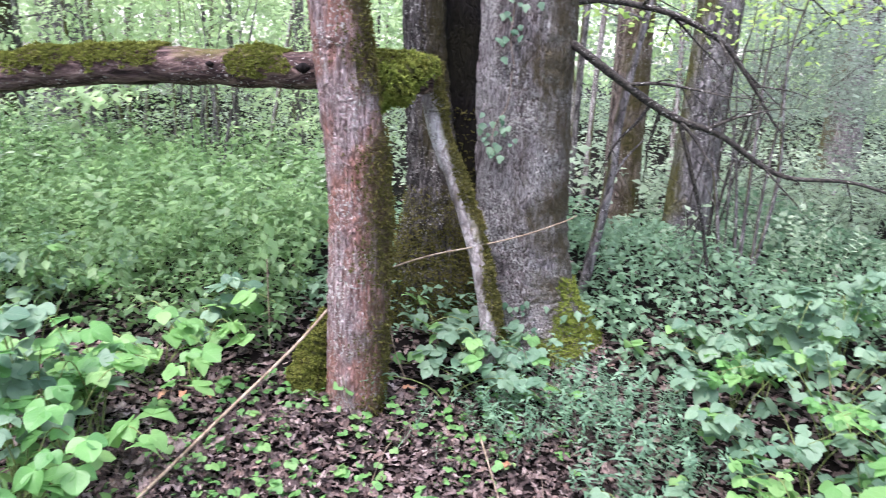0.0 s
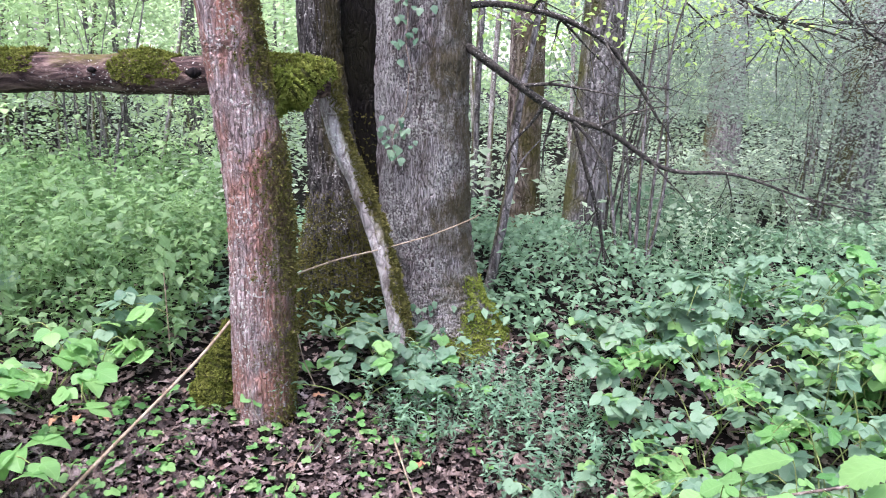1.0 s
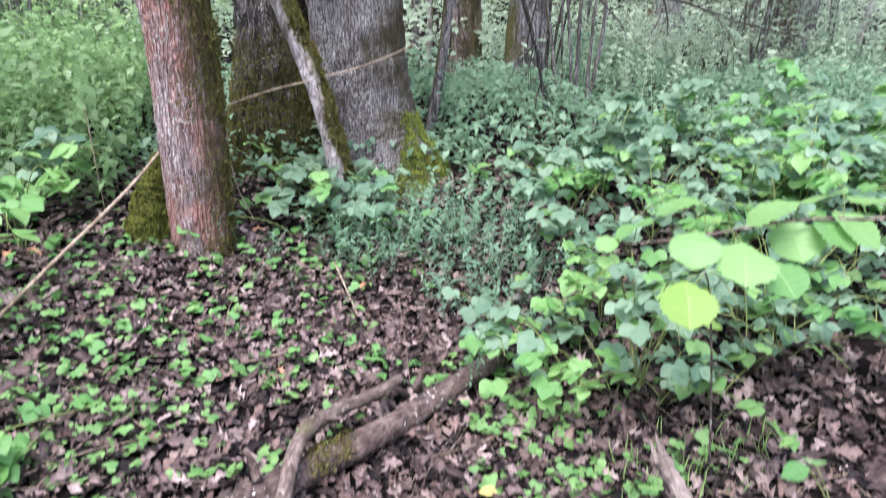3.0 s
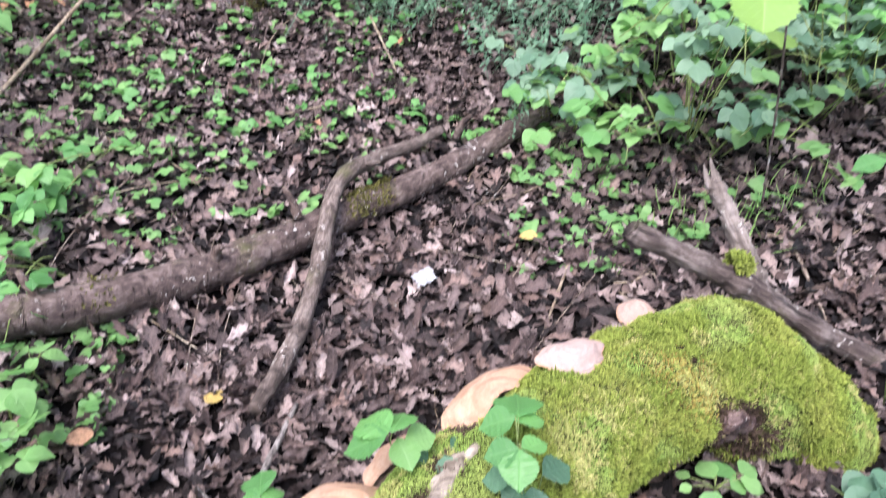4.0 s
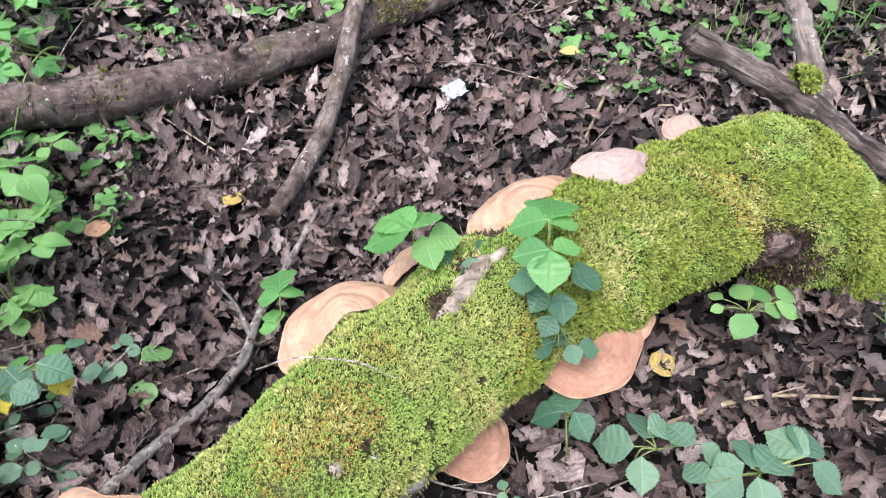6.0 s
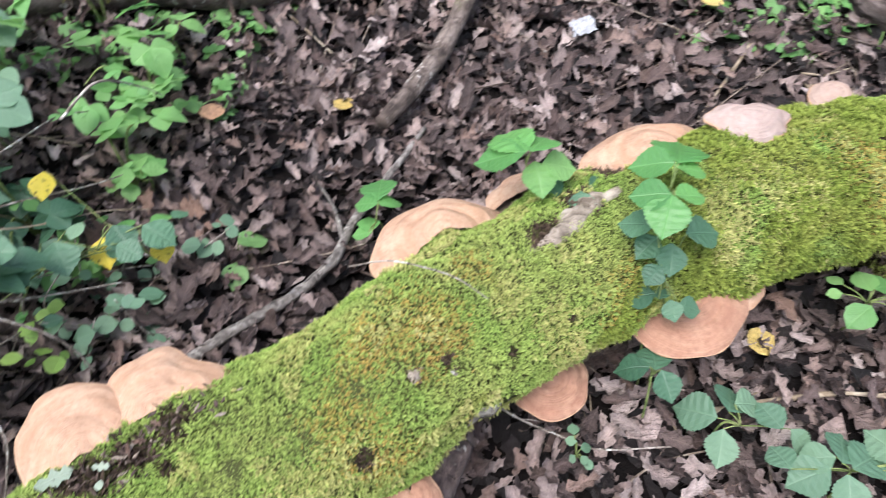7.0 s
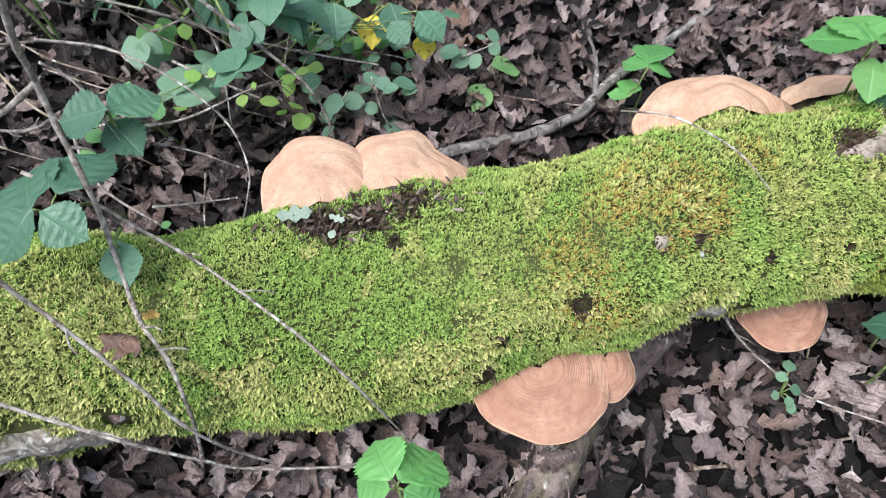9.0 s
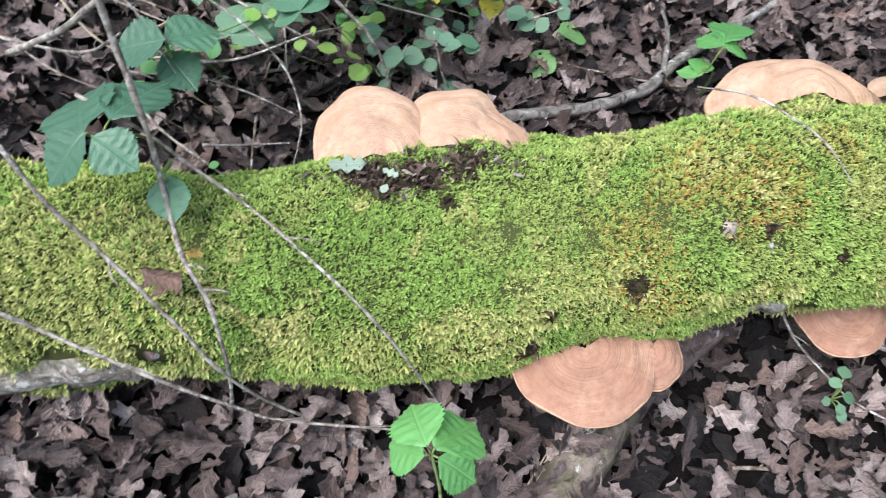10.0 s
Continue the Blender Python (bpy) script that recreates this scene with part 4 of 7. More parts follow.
cross_log = thing("hung_up_log", "rotten mossy log caught horizontally between the trunks", "log")
hv, hf = tube([(-3.2, 2.95, 1.22, 0.075), (-2.4, 2.97, 1.33, 0.075), (-1.847, 2.98, 1.398, 0.074), (-1.55, 2.98, 1.434, 0.073), (-1.257, 2.98, 1.456, 0.072), (-0.944, 2.98, 1.464, 0.072), (-0.677, 2.98, 1.464, 0.073), (-0.40, 2.99, 1.468, 0.078), (-0.22, 3.01, 1.465, 0.078), (-0.13, 3.02, 1.46, 0.06)], 200, 40, 0.16, 0.006, 21, furrows=60)
part("trunk", solid("trunk", hv, hf, BARK_ROT), cross_log)

fallen_pole = thing("fallen_branch", "long fallen branch with brown bark lying on dead leaves", "branch")
P2 = [(-1.5, 0.62), (-1.05, 0.92), (-0.75, 1.10), (-0.53, 1.22), (-0.395, 1.315), (-0.23, 1.43), (-0.02, 1.61), (0.22, 1.77), (0.42, 1.90), (0.64, 2.03)]
pole_mesh, ov, of = grained("trunk", [grounded((x, y, r), r * 0.75 + 0.022) for (x, y), r in zip(P2, (0.055, 0.052, 0.048, 0.046, 0.045, 0.044, 0.042, 0.039, 0.036, 0.031))], 220, 44, POLE_BARK, 0.16, 0.0022, 31, 60)
part("trunk", pole_mesh, fallen_pole)
for x, y, z, dx, dy, dz in ((-0.60, 1.17, 0.13, -0.03, 0.03, 0.05), (-0.12, 1.53, 0.05, -0.03, 0.05, 0.03), (0.33, 1.84, 0.07, 0.04, -0.02, 0.05), (-0.30, 1.37, 0.06, 0.03, -0.03, 0.03)):
    v, fc = tube([(x, y, z - 0.03, 0.014), (x + dx * 0.4, y + dy * 0.4, z + dz * 0.4, 0.010), (x + dx, y + dy, z + dz, 0.006)], 10, 10, 0.25, 0.0, 6)
    part("twig_stub", solid("twig_stub", v, fc, BARK_LOG), fallen_pole)


def stick(name, label, ctrl, mat, rings=40, seg=10, lump=0.15, seed=0, category="stick", twigs=()):
    root = thing(name, label, category)
    part("stem", grained("stem", ctrl, rings, seg, mat, lump, 0.0015, seed, rings / 4)[0], root)
    for tw in twigs:
        part("twig", grained("twig", tw, 18, 6, mat, 0.1, 0.0, seed + 1)[0], root)
    return root


stick("bent_stick", "bent grey-brown stick lying over the fallen branch",
      [(0.30, 1.95, 0.01, 0.014), (0.20, 1.86, 0.015, 0.018), (0.10, 1.79, 0.025, 0.021), (0.01, 1.69, 0.04, 0.023), (-0.035, 1.58, 0.03, 0.022), (-0.075, 1.36, -0.02, 0.021), (-0.11, 1.18, -0.025, 0.02), (-0.145, 1.04, -0.005, 0.018), (-0.18, 0.93, 0.015, 0.014)], STICK_BARK, 110, 20, 0.2, 3, twigs=([(0.05, 1.74, 0.035, 0.009), (0.085, 1.70, 0.06, 0.006), (0.10, 1.68, 0.075, 0.003)], [(-0.11, 1.18, -0.02, 0.008), (-0.135, 1.16, 0.0, 0.005), (-0.15, 1.15, 0.015, 0.003)]))
stick("fallen_stick", "thin grey stick half buried in dead leaves",
      [on_ground(-0.11, 0.97, 0.034) + (0.005,), on_ground(-0.15, 0.84, 0.034) + (0.0065,), on_ground(-0.185, 0.71, 0.034) + (0.0075,), on_ground(-0.195, 0.63, 0.036) + (0.008,), on_ground(-0.22, 0.575, 0.036) + (0.0085,), on_ground(-0.25, 0.53, 0.036) + (0.0085,), on_ground(-0.312, 0.45, 0.036) + (0.0085,), on_ground(-0.37, 0.37, 0.034) + (0.0075,)], BIRCH, 60, 14, 0.3, 5, twigs=([on_ground(-0.19, 0.66, 0.036) + (0.005,), on_ground(-0.22, 0.72, 0.05) + (0.003,), on_ground(-0.26, 0.77, 0.045) + (0.002,)],))
dead = thing("forked_dead_branch", "forked grey dead branch lying across the end of the log", "branch")
me, _, _ = grained("stem", [(0.535, 1.035, 0.282, 0.0178), (0.548, 1.03, 0.274, 0.0215), (0.62, 1.013, 0.238, 0.0215), (0.70, 0.996, 0.195, 0.0237), (0.775, 0.982, 0.15, 0.0266), (0.85, 0.965, 0.10, 0.0252), (0.95, 0.93, 0.045, 0.0229), (1.06, 0.88, 0.0, 0.0200), (1.2, 0.80, -0.01, 0.0148)], 110, 40, WOOD_GREY, 0.3, 0.006, 41, 14)
part("stem", me, dead)
me, _, _ = grained("fork", [(0.80, 0.985, 0.14, 0.0222), (0.79, 1.02, 0.175, 0.0215), (0.772, 1.06, 0.222, 0.0192), (0.752, 1.10, 0.268, 0.0170), (0.738, 1.125, 0.296, 0.0155), (0.730, 1.138, 0.31, 0.0096)], 60, 30, WOOD_PALE_GREY, 0.35, 0.005, 43, 12)
part("fork", me, dead, "bleached splintered fork")
for k, (dx, dz, l) in enumerate(((-0.012, 0.006, 0.030), (0.0, 0.012, 0.038), (0.010, 0.004, 0.024), (0.004, -0.010, 0.02))):
    me, _, _ = grained("splinter", [(0.738 + dx, 1.122, 0.288 + dz, 0.008), (0.732 + dx, 1.132 + l * 0.3, 0.30 + dz + l * 0.4, 0.005), (0.728 + dx, 1.138 + l * 0.4, 0.305 + dz + l * 0.8, 0.0008)], 8, 6, WOOD_PALE_GREY, 0.3, 0.0, k)
    part("splinter", me, dead)


# ---- moss on trunks and the hung-up log ----
def add_moss(root, verts, faces, count, size, mat, keep, label):
    return tagged(part("moss", moss("moss", verts, faces, count, size * 1.35, mat, keep), root, label), kind="stuff")


def below(verts, faces, z):
    return [fc for fc in faces if verts[fc[0]][2] < z]


def foot_moss(p, nn):
    d = np.linalg.norm(p - (0.60, 3.22, 0.32), axis=1)
    ragged = np.array([noise.noise(Vector((q[0] * 9, q[1] * 9, q[2] * 5))) for q in p])
    return (d < 0.19 + 0.22 * ragged + 0.06 * rng.random(len(p))) & (nn[:, 0] > -0.2) & (p[:, 2] < 0.75)


def hung_moss(p, nn):
    x = p[:, 0]
    rag = np.array([noise.noise(Vector(q * 9.0)) for q in p])
    a = (x < -1.2 + 0.12 * rag) & (nn[:, 2] - 0.25 * nn[:, 1] + 0.7 * rag > 0.35)
    b = (x + 0.1 * rag > -0.93) & (x + 0.1 * rag < -0.70) & (nn[:, 2] - 0.5 * nn[:, 1] + 0.5 * rag > 0.3)
    c = (x > -0.38) & (nn[:, 2] > 0.1)
    return (a | b | c) & (x > -2.3)


add_moss(right_tree, bv, below(bv, bf, 0.85), 120000, 0.0085, MOSS_OLIVE, foot_moss, "yellow-green moss on the root flare")
add_moss(cross_log, hv, hf, 120000, 0.0095, MOSS_HUNG, hung_moss, "olive moss hanging from the log")
add_moss(stump, sv, sf, 26000, 0.0085, MOSS_HUNG, lambda p, nn: nn[:, 2] > -2, "olive moss")
add_moss(red_tree, rv, below(rv, rf, 1.9), 60000, 0.009, MOSS_DULL, lambda p, nn: (nn[:, 0] - 0.22 * nn[:, 1] + 0.35 * np.sin(p[:, 2] * 5.2 + 1) * np.sin(p[:, 2] * 13) > 0.55 + 0.4 * rng.random(len(p))) & (rng.random(len(p)) < 0.8), "thin olive moss")
add_moss(left_tree, dv, below(dv, df, 0.95), 60000, 0.009, MOSS_DULL, lambda p, nn: (nn[:, 1] < -0.1) & (p[:, 2] < 0.6 + 0.35 * rng.random(len(p))), "dark olive moss")
add_moss(pale_stem, pv, pf, 22000, 0.011, MOSS_DULL, lambda p, nn: nn[:, 0] + 0.35 * np.sin(p[:, 2] * 14) > 0.12 + 0.3 * rng.random(len(p)), "olive moss along one side")
add_moss(dead, *tube([(0.735, 1.0, 0.205, 0.008), (0.752, 1.0, 0.203, 0.012), (0.768, 0.995, 0.192, 0.008)], 8, 10), 900, 0.008, MOSS_OLIVE, None, "small cushion of moss")
add_moss(shade_tree, kv, below(kv, kf, 1.3), 9000, 0.012, MOSS_DULL, lambda p, nn: (nn[:, 1] < 0) & (rng.random(len(p)) < 0.5), "thin dark moss")
add_moss(fallen_pole, ov, of, 26000, 0.008, MOSS_DULL, lambda p, nn: (nn[:, 2] > 0.2) & (np.sin(p[:, 0] * 9 + 1) + 0.6 * np.sin(p[:, 0] * 23) > 0.75 + 0.5 * rng.random(len(p))), "thin dark moss")
dip = thing("hanging_moss_clump", "thick olive moss clump hanging over the end of the log", "moss")
cv, cf = tube([(-0.375, 2.95, 1.47, 0.035), (-0.34, 2.945, 1.43, 0.065), (-0.285, 2.945, 1.405, 0.078), (-0.24, 2.96, 1.455, 0.055), (-0.17, 2.98, 1.495, 0.04), (-0.12, 3.0, 1.50, 0.025)], 44, 36, 0.9, 0.014, 8, furrows=8)
part("cushion", solid("cushion", cv, cf, MOSS_LOG), dip)
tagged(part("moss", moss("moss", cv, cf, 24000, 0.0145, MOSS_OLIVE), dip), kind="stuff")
KNOT = bark("knot_hole_shade", (0.004, 0.003, 0.003), (0.008, 0.006, 0.005), (0.015, 0.012, 0.01))
# small black lumps set in the bark stand for the shade inside knot holes
for x, z, r in ((-0.625, 1.475, 0.03), (-0.985, 1.475, 0.016)):
    kv, kf = tube([(x - r, 2.915, z, r * 0.2), (x, 2.912, z, r * 0.7), (x + r, 2.915, z, r * 0.2)], 12, 12)
    part("knot_hole", solid("knot_hole", kv, kf, KNOT), cross_log, "dark knot hole")

# ---- sticks, canes and twigs ----
CLUTTER = "dry twigs round the log"


def twig(name, label, pts, r0, r1, mat=TWIG, seed=0, group=CLUTTER, lump=0.15, rings=36, buds=0):
    """A thin twig through points, tapering from r0 to r1, with small side shoots."""
    n = len(pts)
    root = thing(name, label, "twig", group)
    ctrl = [(*p, 0.8 * (r0 + (r1 - r0) * i / (n - 1))) for i, p in enumerate(pts)]
    v, fc = tube(ctrl, rings * 2, 8, lump * 2.2, 0.0, seed)
    stem = part("stem", solid("stem", v, fc, mat), root)
    g = random.Random(seed)
    line = catmull(ctrl, 60)
    for k in range(buds):
        i = g.randint(6, 54)
        p, d = Vector(line[i][:3]), Vector(line[i + 1][:3]) - Vector(line[i][:3])
        off = Vector((g.uniform(-1, 1), g.uniform(-1, 1), g.uniform(-0.2, 1)))
        q = p + d.normalized() * g.uniform(0.01, 0.04) + off.normalized() * g.uniform(0.004, 0.022)
        v, fc = tube([(*p, line[i][3] * 0.6), (*((p + q) / 2 + off * 0.003), line[i][3] * 0.45), (*q, line[i][3] * 0.25)], 6, 5)
        part("shoot", solid("shoot", v, fc, mat), stem)
    return root


DRY = "thin dry twig lying over the mossy log"
twig("dry_twig", "long pale dry twig leaning over the mossy log", [(-0.37, 0.2, 0.75), (-0.412, 0.135, 0.55), (-0.456, 0.132, 0.45), (-0.431, 0.105, 0.38), (-0.426, 0.093, 0.34), (-0.409, 0.071, 0.30), (-0.372, 0.046, 0.288), (-0.339, 0.032, 0.268), (-0.316, 0.011, 0.235), (-0.311, -0.005, 0.19), (-0.322, -0.03, 0.1), (-0.328, -0.058, 0.04)], 0.0035, 0.002, TWIG_PALE, 1, buds=3, rings=60)
twig("dry_twig", DRY, [(-0.50, 0.09, 0.36), (-0.45, 0.104, 0.33), (-0.427, 0.111, 0.295), (-0.382, 0.114, 0.284), (-0.336, 0.112, 0.282), (-0.244, 0.103, 0.277), (-0.191, 0.097, 0.24), (-0.155, 0.099, 0.12), (-0.1, 0.092, 0.04)], 0.0022, 0.0014, TWIG_PALE, 2, buds=3)
twig("dry_twig", DRY, [(-0.47, 0.02, 0.40), (-0.441, 0.011, 0.36), (-0.41, 0.009, 0.32), (-0.341, 0.002, 0.275), (-0.311, -0.004, 0.22), (-0.284, 0.002, 0.15), (-0.241, 0.022, 0.07)], 0.0026, 0.0018, TWIG_PALE, 3, buds=3)
twig("dry_twig", DRY, [(-0.524, -0.093, 0.308), (-0.457, -0.074, 0.289), (-0.439, -0.068, 0.271), (-0.355, -0.044, 0.235), (-0.30, -0.022, 0.18), (-0.262, -0.002, 0.14), (-0.163, 0.066, 0.10), (-0.10, 0.10, 0.07)], 0.0026, 0.0014, TWIG_PALE, 4, buds=4)
twig("dry_twig", DRY, [(-0.62, 0.32, 0.42), (-0.555, 0.343, 0.32), (-0.506, 0.363, 0.25), (-0.455, 0.371, 0.2), (-0.436, 0.371, 0.16), (-0.425, 0.364, 0.12)], 0.003, 0.0018, TWIG_PALE, 5, buds=4)
twig("dry_twig", DRY, [(-0.74, 0.23, 0.34), (-0.676, 0.291, 0.3), (-0.614, 0.346, 0.25), (-0.562, 0.384, 0.21), (-0.498, 0.432, 0.17), (-0.437, 0.485, 0.13)], 0.0026, 0.0014, TWIG_PALE, 6, buds=4)
twig("dry_twig", DRY, [(-0.667, 0.224, 0.3), (-0.629, 0.264, 0.27), (-0.581, 0.279, 0.25), (-0.538, 0.287, 0.22), (-0.504, 0.287, 0.18), (-0.467, 0.261, 0.16), (-0.426, 0.219, 0.19), (-0.387, 0.173, 0.225)], 0.002, 0.0012, TWIG_PALE, 7, buds=3)
twig("dry_twig", DRY, [(-0.606, 0.193, 0.33), (-0.591, 0.203, 0.3), (-0.553, 0.192, 0.26), (-0.538, 0.209, 0.23), (-0.504, 0.235, 0.2), (-0.463, 0.255, 0.17)], 0.0018, 0.001, TWIG_PALE, 8, buds=5)
twig("dry_twig", DRY, [(-0.60, 0.35, 0.36), (-0.57, 0.345, 0.3), (-0.554, 0.347, 0.24), (-0.537, 0.325, 0.2), (-0.53, 0.305, 0.15)], 0.002, 0.0012, TWIG_PALE, 9, buds=3)
twig("dry_twig", DRY, [(-0.62, 0.09, 0.35), (-0.546, 0.111, 0.36), (-0.512, 0.124, 0.37), (-0.465, 0.135, 0.41)], 0.002, 0.0014, TWIG_PALE, 10, buds=2)
twig("dry_twig", DRY, [(-0.60, 0.09, 0.34), (-0.516, 0.111, 0.4), (-0.491, 0.124, 0.42), (-0.458, 0.135, 0.45)], 0.0035, 0.003, TWIG_PALE, 11, buds=2)
twig("dry_twig", "short pale twig lying on moss", [(-0.468, 0.146, 0.245), (-0.441, 0.169, 0.24), (-0.414, 0.203, 0.225)], 0.0018, 0.001, TWIG_PALE, 12)
twig("dry_twig", "bent pale twig lying on the moss", [(-0.118, 0.478, 0.245), (-0.071, 0.474, 0.272), (-0.03, 0.466, 0.28), (0.007, 0.457, 0.28), (0.043, 0.443, 0.268)], 0.0014, 0.001, TWIG_PALE, 13)
twig("dry_twig", "thin twig hanging from the log to the ground", [(0.014, 0.368, 0.24), (0.05, 0.379, 0.16), (0.097, 0.389, 0.08), (0.146, 0.389, 0.045), (0.2, 0.378, 0.04), (0.294, 0.397, 0.03)], 0.0022, 0.0014, TWIG_PALE, 14, buds=3)
stick("branch_under_log", "dark damp branch wedged under the log", [(0.02, 0.36, 0.06, 0.026), (-0.005, 0.27, 0.055, 0.028), (-0.012, 0.18, 0.062, 0.028), (-0.01, 0.06, 0.075, 0.027), (-0.005, -0.06, 0.085, 0.024)], POLE_BARK, 50, 16, 0.2, 51)


def ground_twig(label, pts, r, mat=TWIG, seed=0, lift=0.012, buds=2):
    return twig("fallen_twig", label, [on_ground(x, y, lift) for x, y in pts], r, r * 0.5, mat, seed, "twigs on the ground", 0.2, 30, buds)


ground_twig("thin grey twig on dead leaves", [(0.56, 1.40), (0.49, 1.27), (0.43, 1.16)], 0.006, CANE, 21, 0.016, 1)
ground_twig("long thin curved twig on dead leaves", [(0.56, 1.60), (0.47, 1.46), (0.35, 1.31), (0.25, 1.21), (0.16, 1.15)], 0.003, TWIG, 22, 0.02)
ground_twig("brown stick on dead leaves", [(-0.36, 1.22), (-0.40, 1.17), (-0.46, 1.05), (-0.54, 0.86), (-0.56, 0.8)], 0.005, DEADWOOD, 23, 0.016)
ground_twig("thin twig leaning on the fallen branch", [(-0.43, 1.56), (-0.38, 1.47), (-0.33, 1.39)], 0.004, DEADWOOD, 24, 0.05, 0)
ground_twig("pale thin twig on the leaf litter", [(-0.3, 2.06), (-0.21, 2.09), (0.0, 2.17), (0.17, 2.235)], 0.0045, CANE, 25, 0.016)
ground_twig("pale thin twig on the leaf litter", [(-0.85, 2.0), (-0.78, 2.0), (-0.6, 1.99), (-0.45, 1.97)], 0.005, TWIG, 26, 0.016)
ground_twig("short upright broken twig", [(0.12, 2.62), (0.15, 2.47), (0.187, 2.30)], 0.006, CANE, 27, 0.05, 0)
ground_twig("grey fallen stick beside the forked branch", [(0.99, 1.10), (1.1, 1.11), (1.23, 1.09), (1.4, 1.12)], 0.014, DEADWOOD, 28, 0.02)
ground_twig("curved brown root stick", [(1.02, 1.33), (1.06, 1.27), (1.03, 1.12), (1.01, 1.02)], 0.007, TWIG, 29, 0.02)
ground_twig("pale stick under the brambles", [(0.36, 0.47), (0.46, 0.50), (0.58, 0.52), (0.75, 0.50)], 0.006, CANE, 30, 0.02)
ground_twig("thin pale twig beneath the log", [(0.12, 0.24), (0.2, 0.30), (0.28, 0.38), (0.40, 0.43)], 0.003, TWIG, 31, 0.014)
rs = random.Random(5)
for k in range(110):
    x, y, a, l = rs.uniform(-0.9, 1.4), rs.uniform(0.15, 2.6), rs.uniform(0, 6.28), rs.uniform(0.06, 0.28)
    ground_twig("small dry twig among the dead leaves", [(x, y), (x + l * 0.5 * math.cos(a), y + l * 0.5 * math.sin(a)), (x + l * math.cos(a + 0.3), y + l * math.sin(a + 0.3))], rs.uniform(0.0013, 0.004), rs.choice((TWIG, CANE, DEADWOOD)), 60 + k, 0.014, rs.choice((0, 1, 2)))

for k in range(34):
    x, y, a, l = rs.uniform(-0.7, 1.3), rs.uniform(0.2, 2.2), rs.uniform(0, 6.28), rs.uniform(0.25, 0.6)
    bow = rs.uniform(-0.5, 0.5)
    ground_twig("long thin dry twig across the dead leaves", [(x + l * f * math.cos(a + bow * f), y + l * f * math.sin(a + bow * f)) for f in (0, 0.3, 0.6, 0.85, 1.0)], rs.uniform(0.0014, 0.0026), rs.choice((TWIG, TWIG, DEADWOOD, CANE)), 180 + k, 0.026, rs.choice((1, 2, 3)))

twig("fallen_cane", "long straw-coloured dead cane propped on the root stub", [(-0.50, 2.76, 0.56), (-0.6, 2.6, 0.46), (-0.78, 2.3, 0.32), (-0.92, 2.06, 0.21), (-1.02, 1.88, 0.14), (-1.1, 1.74, 0.12), (-1.2, 1.56, 0.1)], 0.0068, 0.0082, CANE, 33, "canes", 0.06)
twig("dead_cane", "thin pale dead stem strung between the trunks", [(-0.30, 2.93, 0.66), (-0.275, 2.95, 0.685), (-0.1, 3.03, 0.73), (0.092, 3.07, 0.768), (0.3, 3.15, 0.81), (0.473, 3.2, 0.868), (0.52, 3.22, 0.89)], 0.0055, 0.003, CANE, 34, "dead stems", 0.05, 40, 5)
twig("dead_cane", "thin pale dead stem beside the slender tree", [(-0.27, 2.9, 0.72), (-0.265, 2.88, 0.5), (-0.24, 2.86, 0.36), (-0.19, 2.84, 0.24)], 0.004, 0.003, CANE, 35, "dead stems", 0.05)
twig("dead_cane", "short straight dead stem standing in the brambles", [(-0.80, 3.0, 0.15), (-0.80, 3.0, 0.35), (-0.805, 3.0, 0.68)], 0.004, 0.003, CANE, 36, "dead stems", 0.05)
twig("climbing_stem", "thin dark woody stem curling over the trunk's foot", [(-0.42, 2.63, 0.34), (-0.40, 2.625, 0.24), (-0.36, 2.61, 0.16), (-0.30, 2.58, 0.11), (-0.22, 2.52, 0.09)], 0.0045, 0.003, TWIG, 37, "dead stems", 0.05)


def wild(name, label, ctrl, mat, seed, kids=9, reach=0.5, depth=2, category="branch", twig_r=0.35, droop=0.2):
    """A dead branch that keeps dividing into thinner crooked twigs."""
    root = thing(name, label, category)
    g = random.Random(seed)
    v, fc = tube(ctrl, 50, 9, 0.12, 0.0, seed)
    stem = part("stem", solid("stem", v, fc, mat), root)

    def grow(line, n, length, level, out):
        for _ in range(n):
            i = g.randint(len(line) // 6, len(line) - 2)
            p = Vector(line[i][:3])
            d = (Vector(line[i + 1][:3]) - p).normalized()
            a = Vector((g.uniform(-1, 1), g.uniform(-0.7, 0.7), g.uniform(-1, 1))).normalized()
            w = (d * 0.7 + a * 0.8).normalized()
            l = length * g.uniform(0.4, 1.1)
            r = min(line[i][3] * 0.6, 0.01)
            pts, q = [(*p, r)], p
            for s in range(4):
                w = (w + Vector((g.uniform(-1, 1), g.uniform(-1, 1), g.uniform(-1, 0.8) - droop)) * 0.22).normalized()
                q = q + w * l / 4
                pts.append((*q, max(r * (1 - (s + 1) / 4.5), 0.0011)))
            out.append(pts)
            if level:
                grow(catmull(pts, 24), max(2, n // 2), length * 0.5, level - 1, out)

    out = []
    grow(catmull(ctrl, 50), kids, reach, depth - 1, out)
    for pts in out:
        v, fc = tube(pts, 12, 5)
        part("twig", solid("twig", v, fc, mat), stem)
    return root


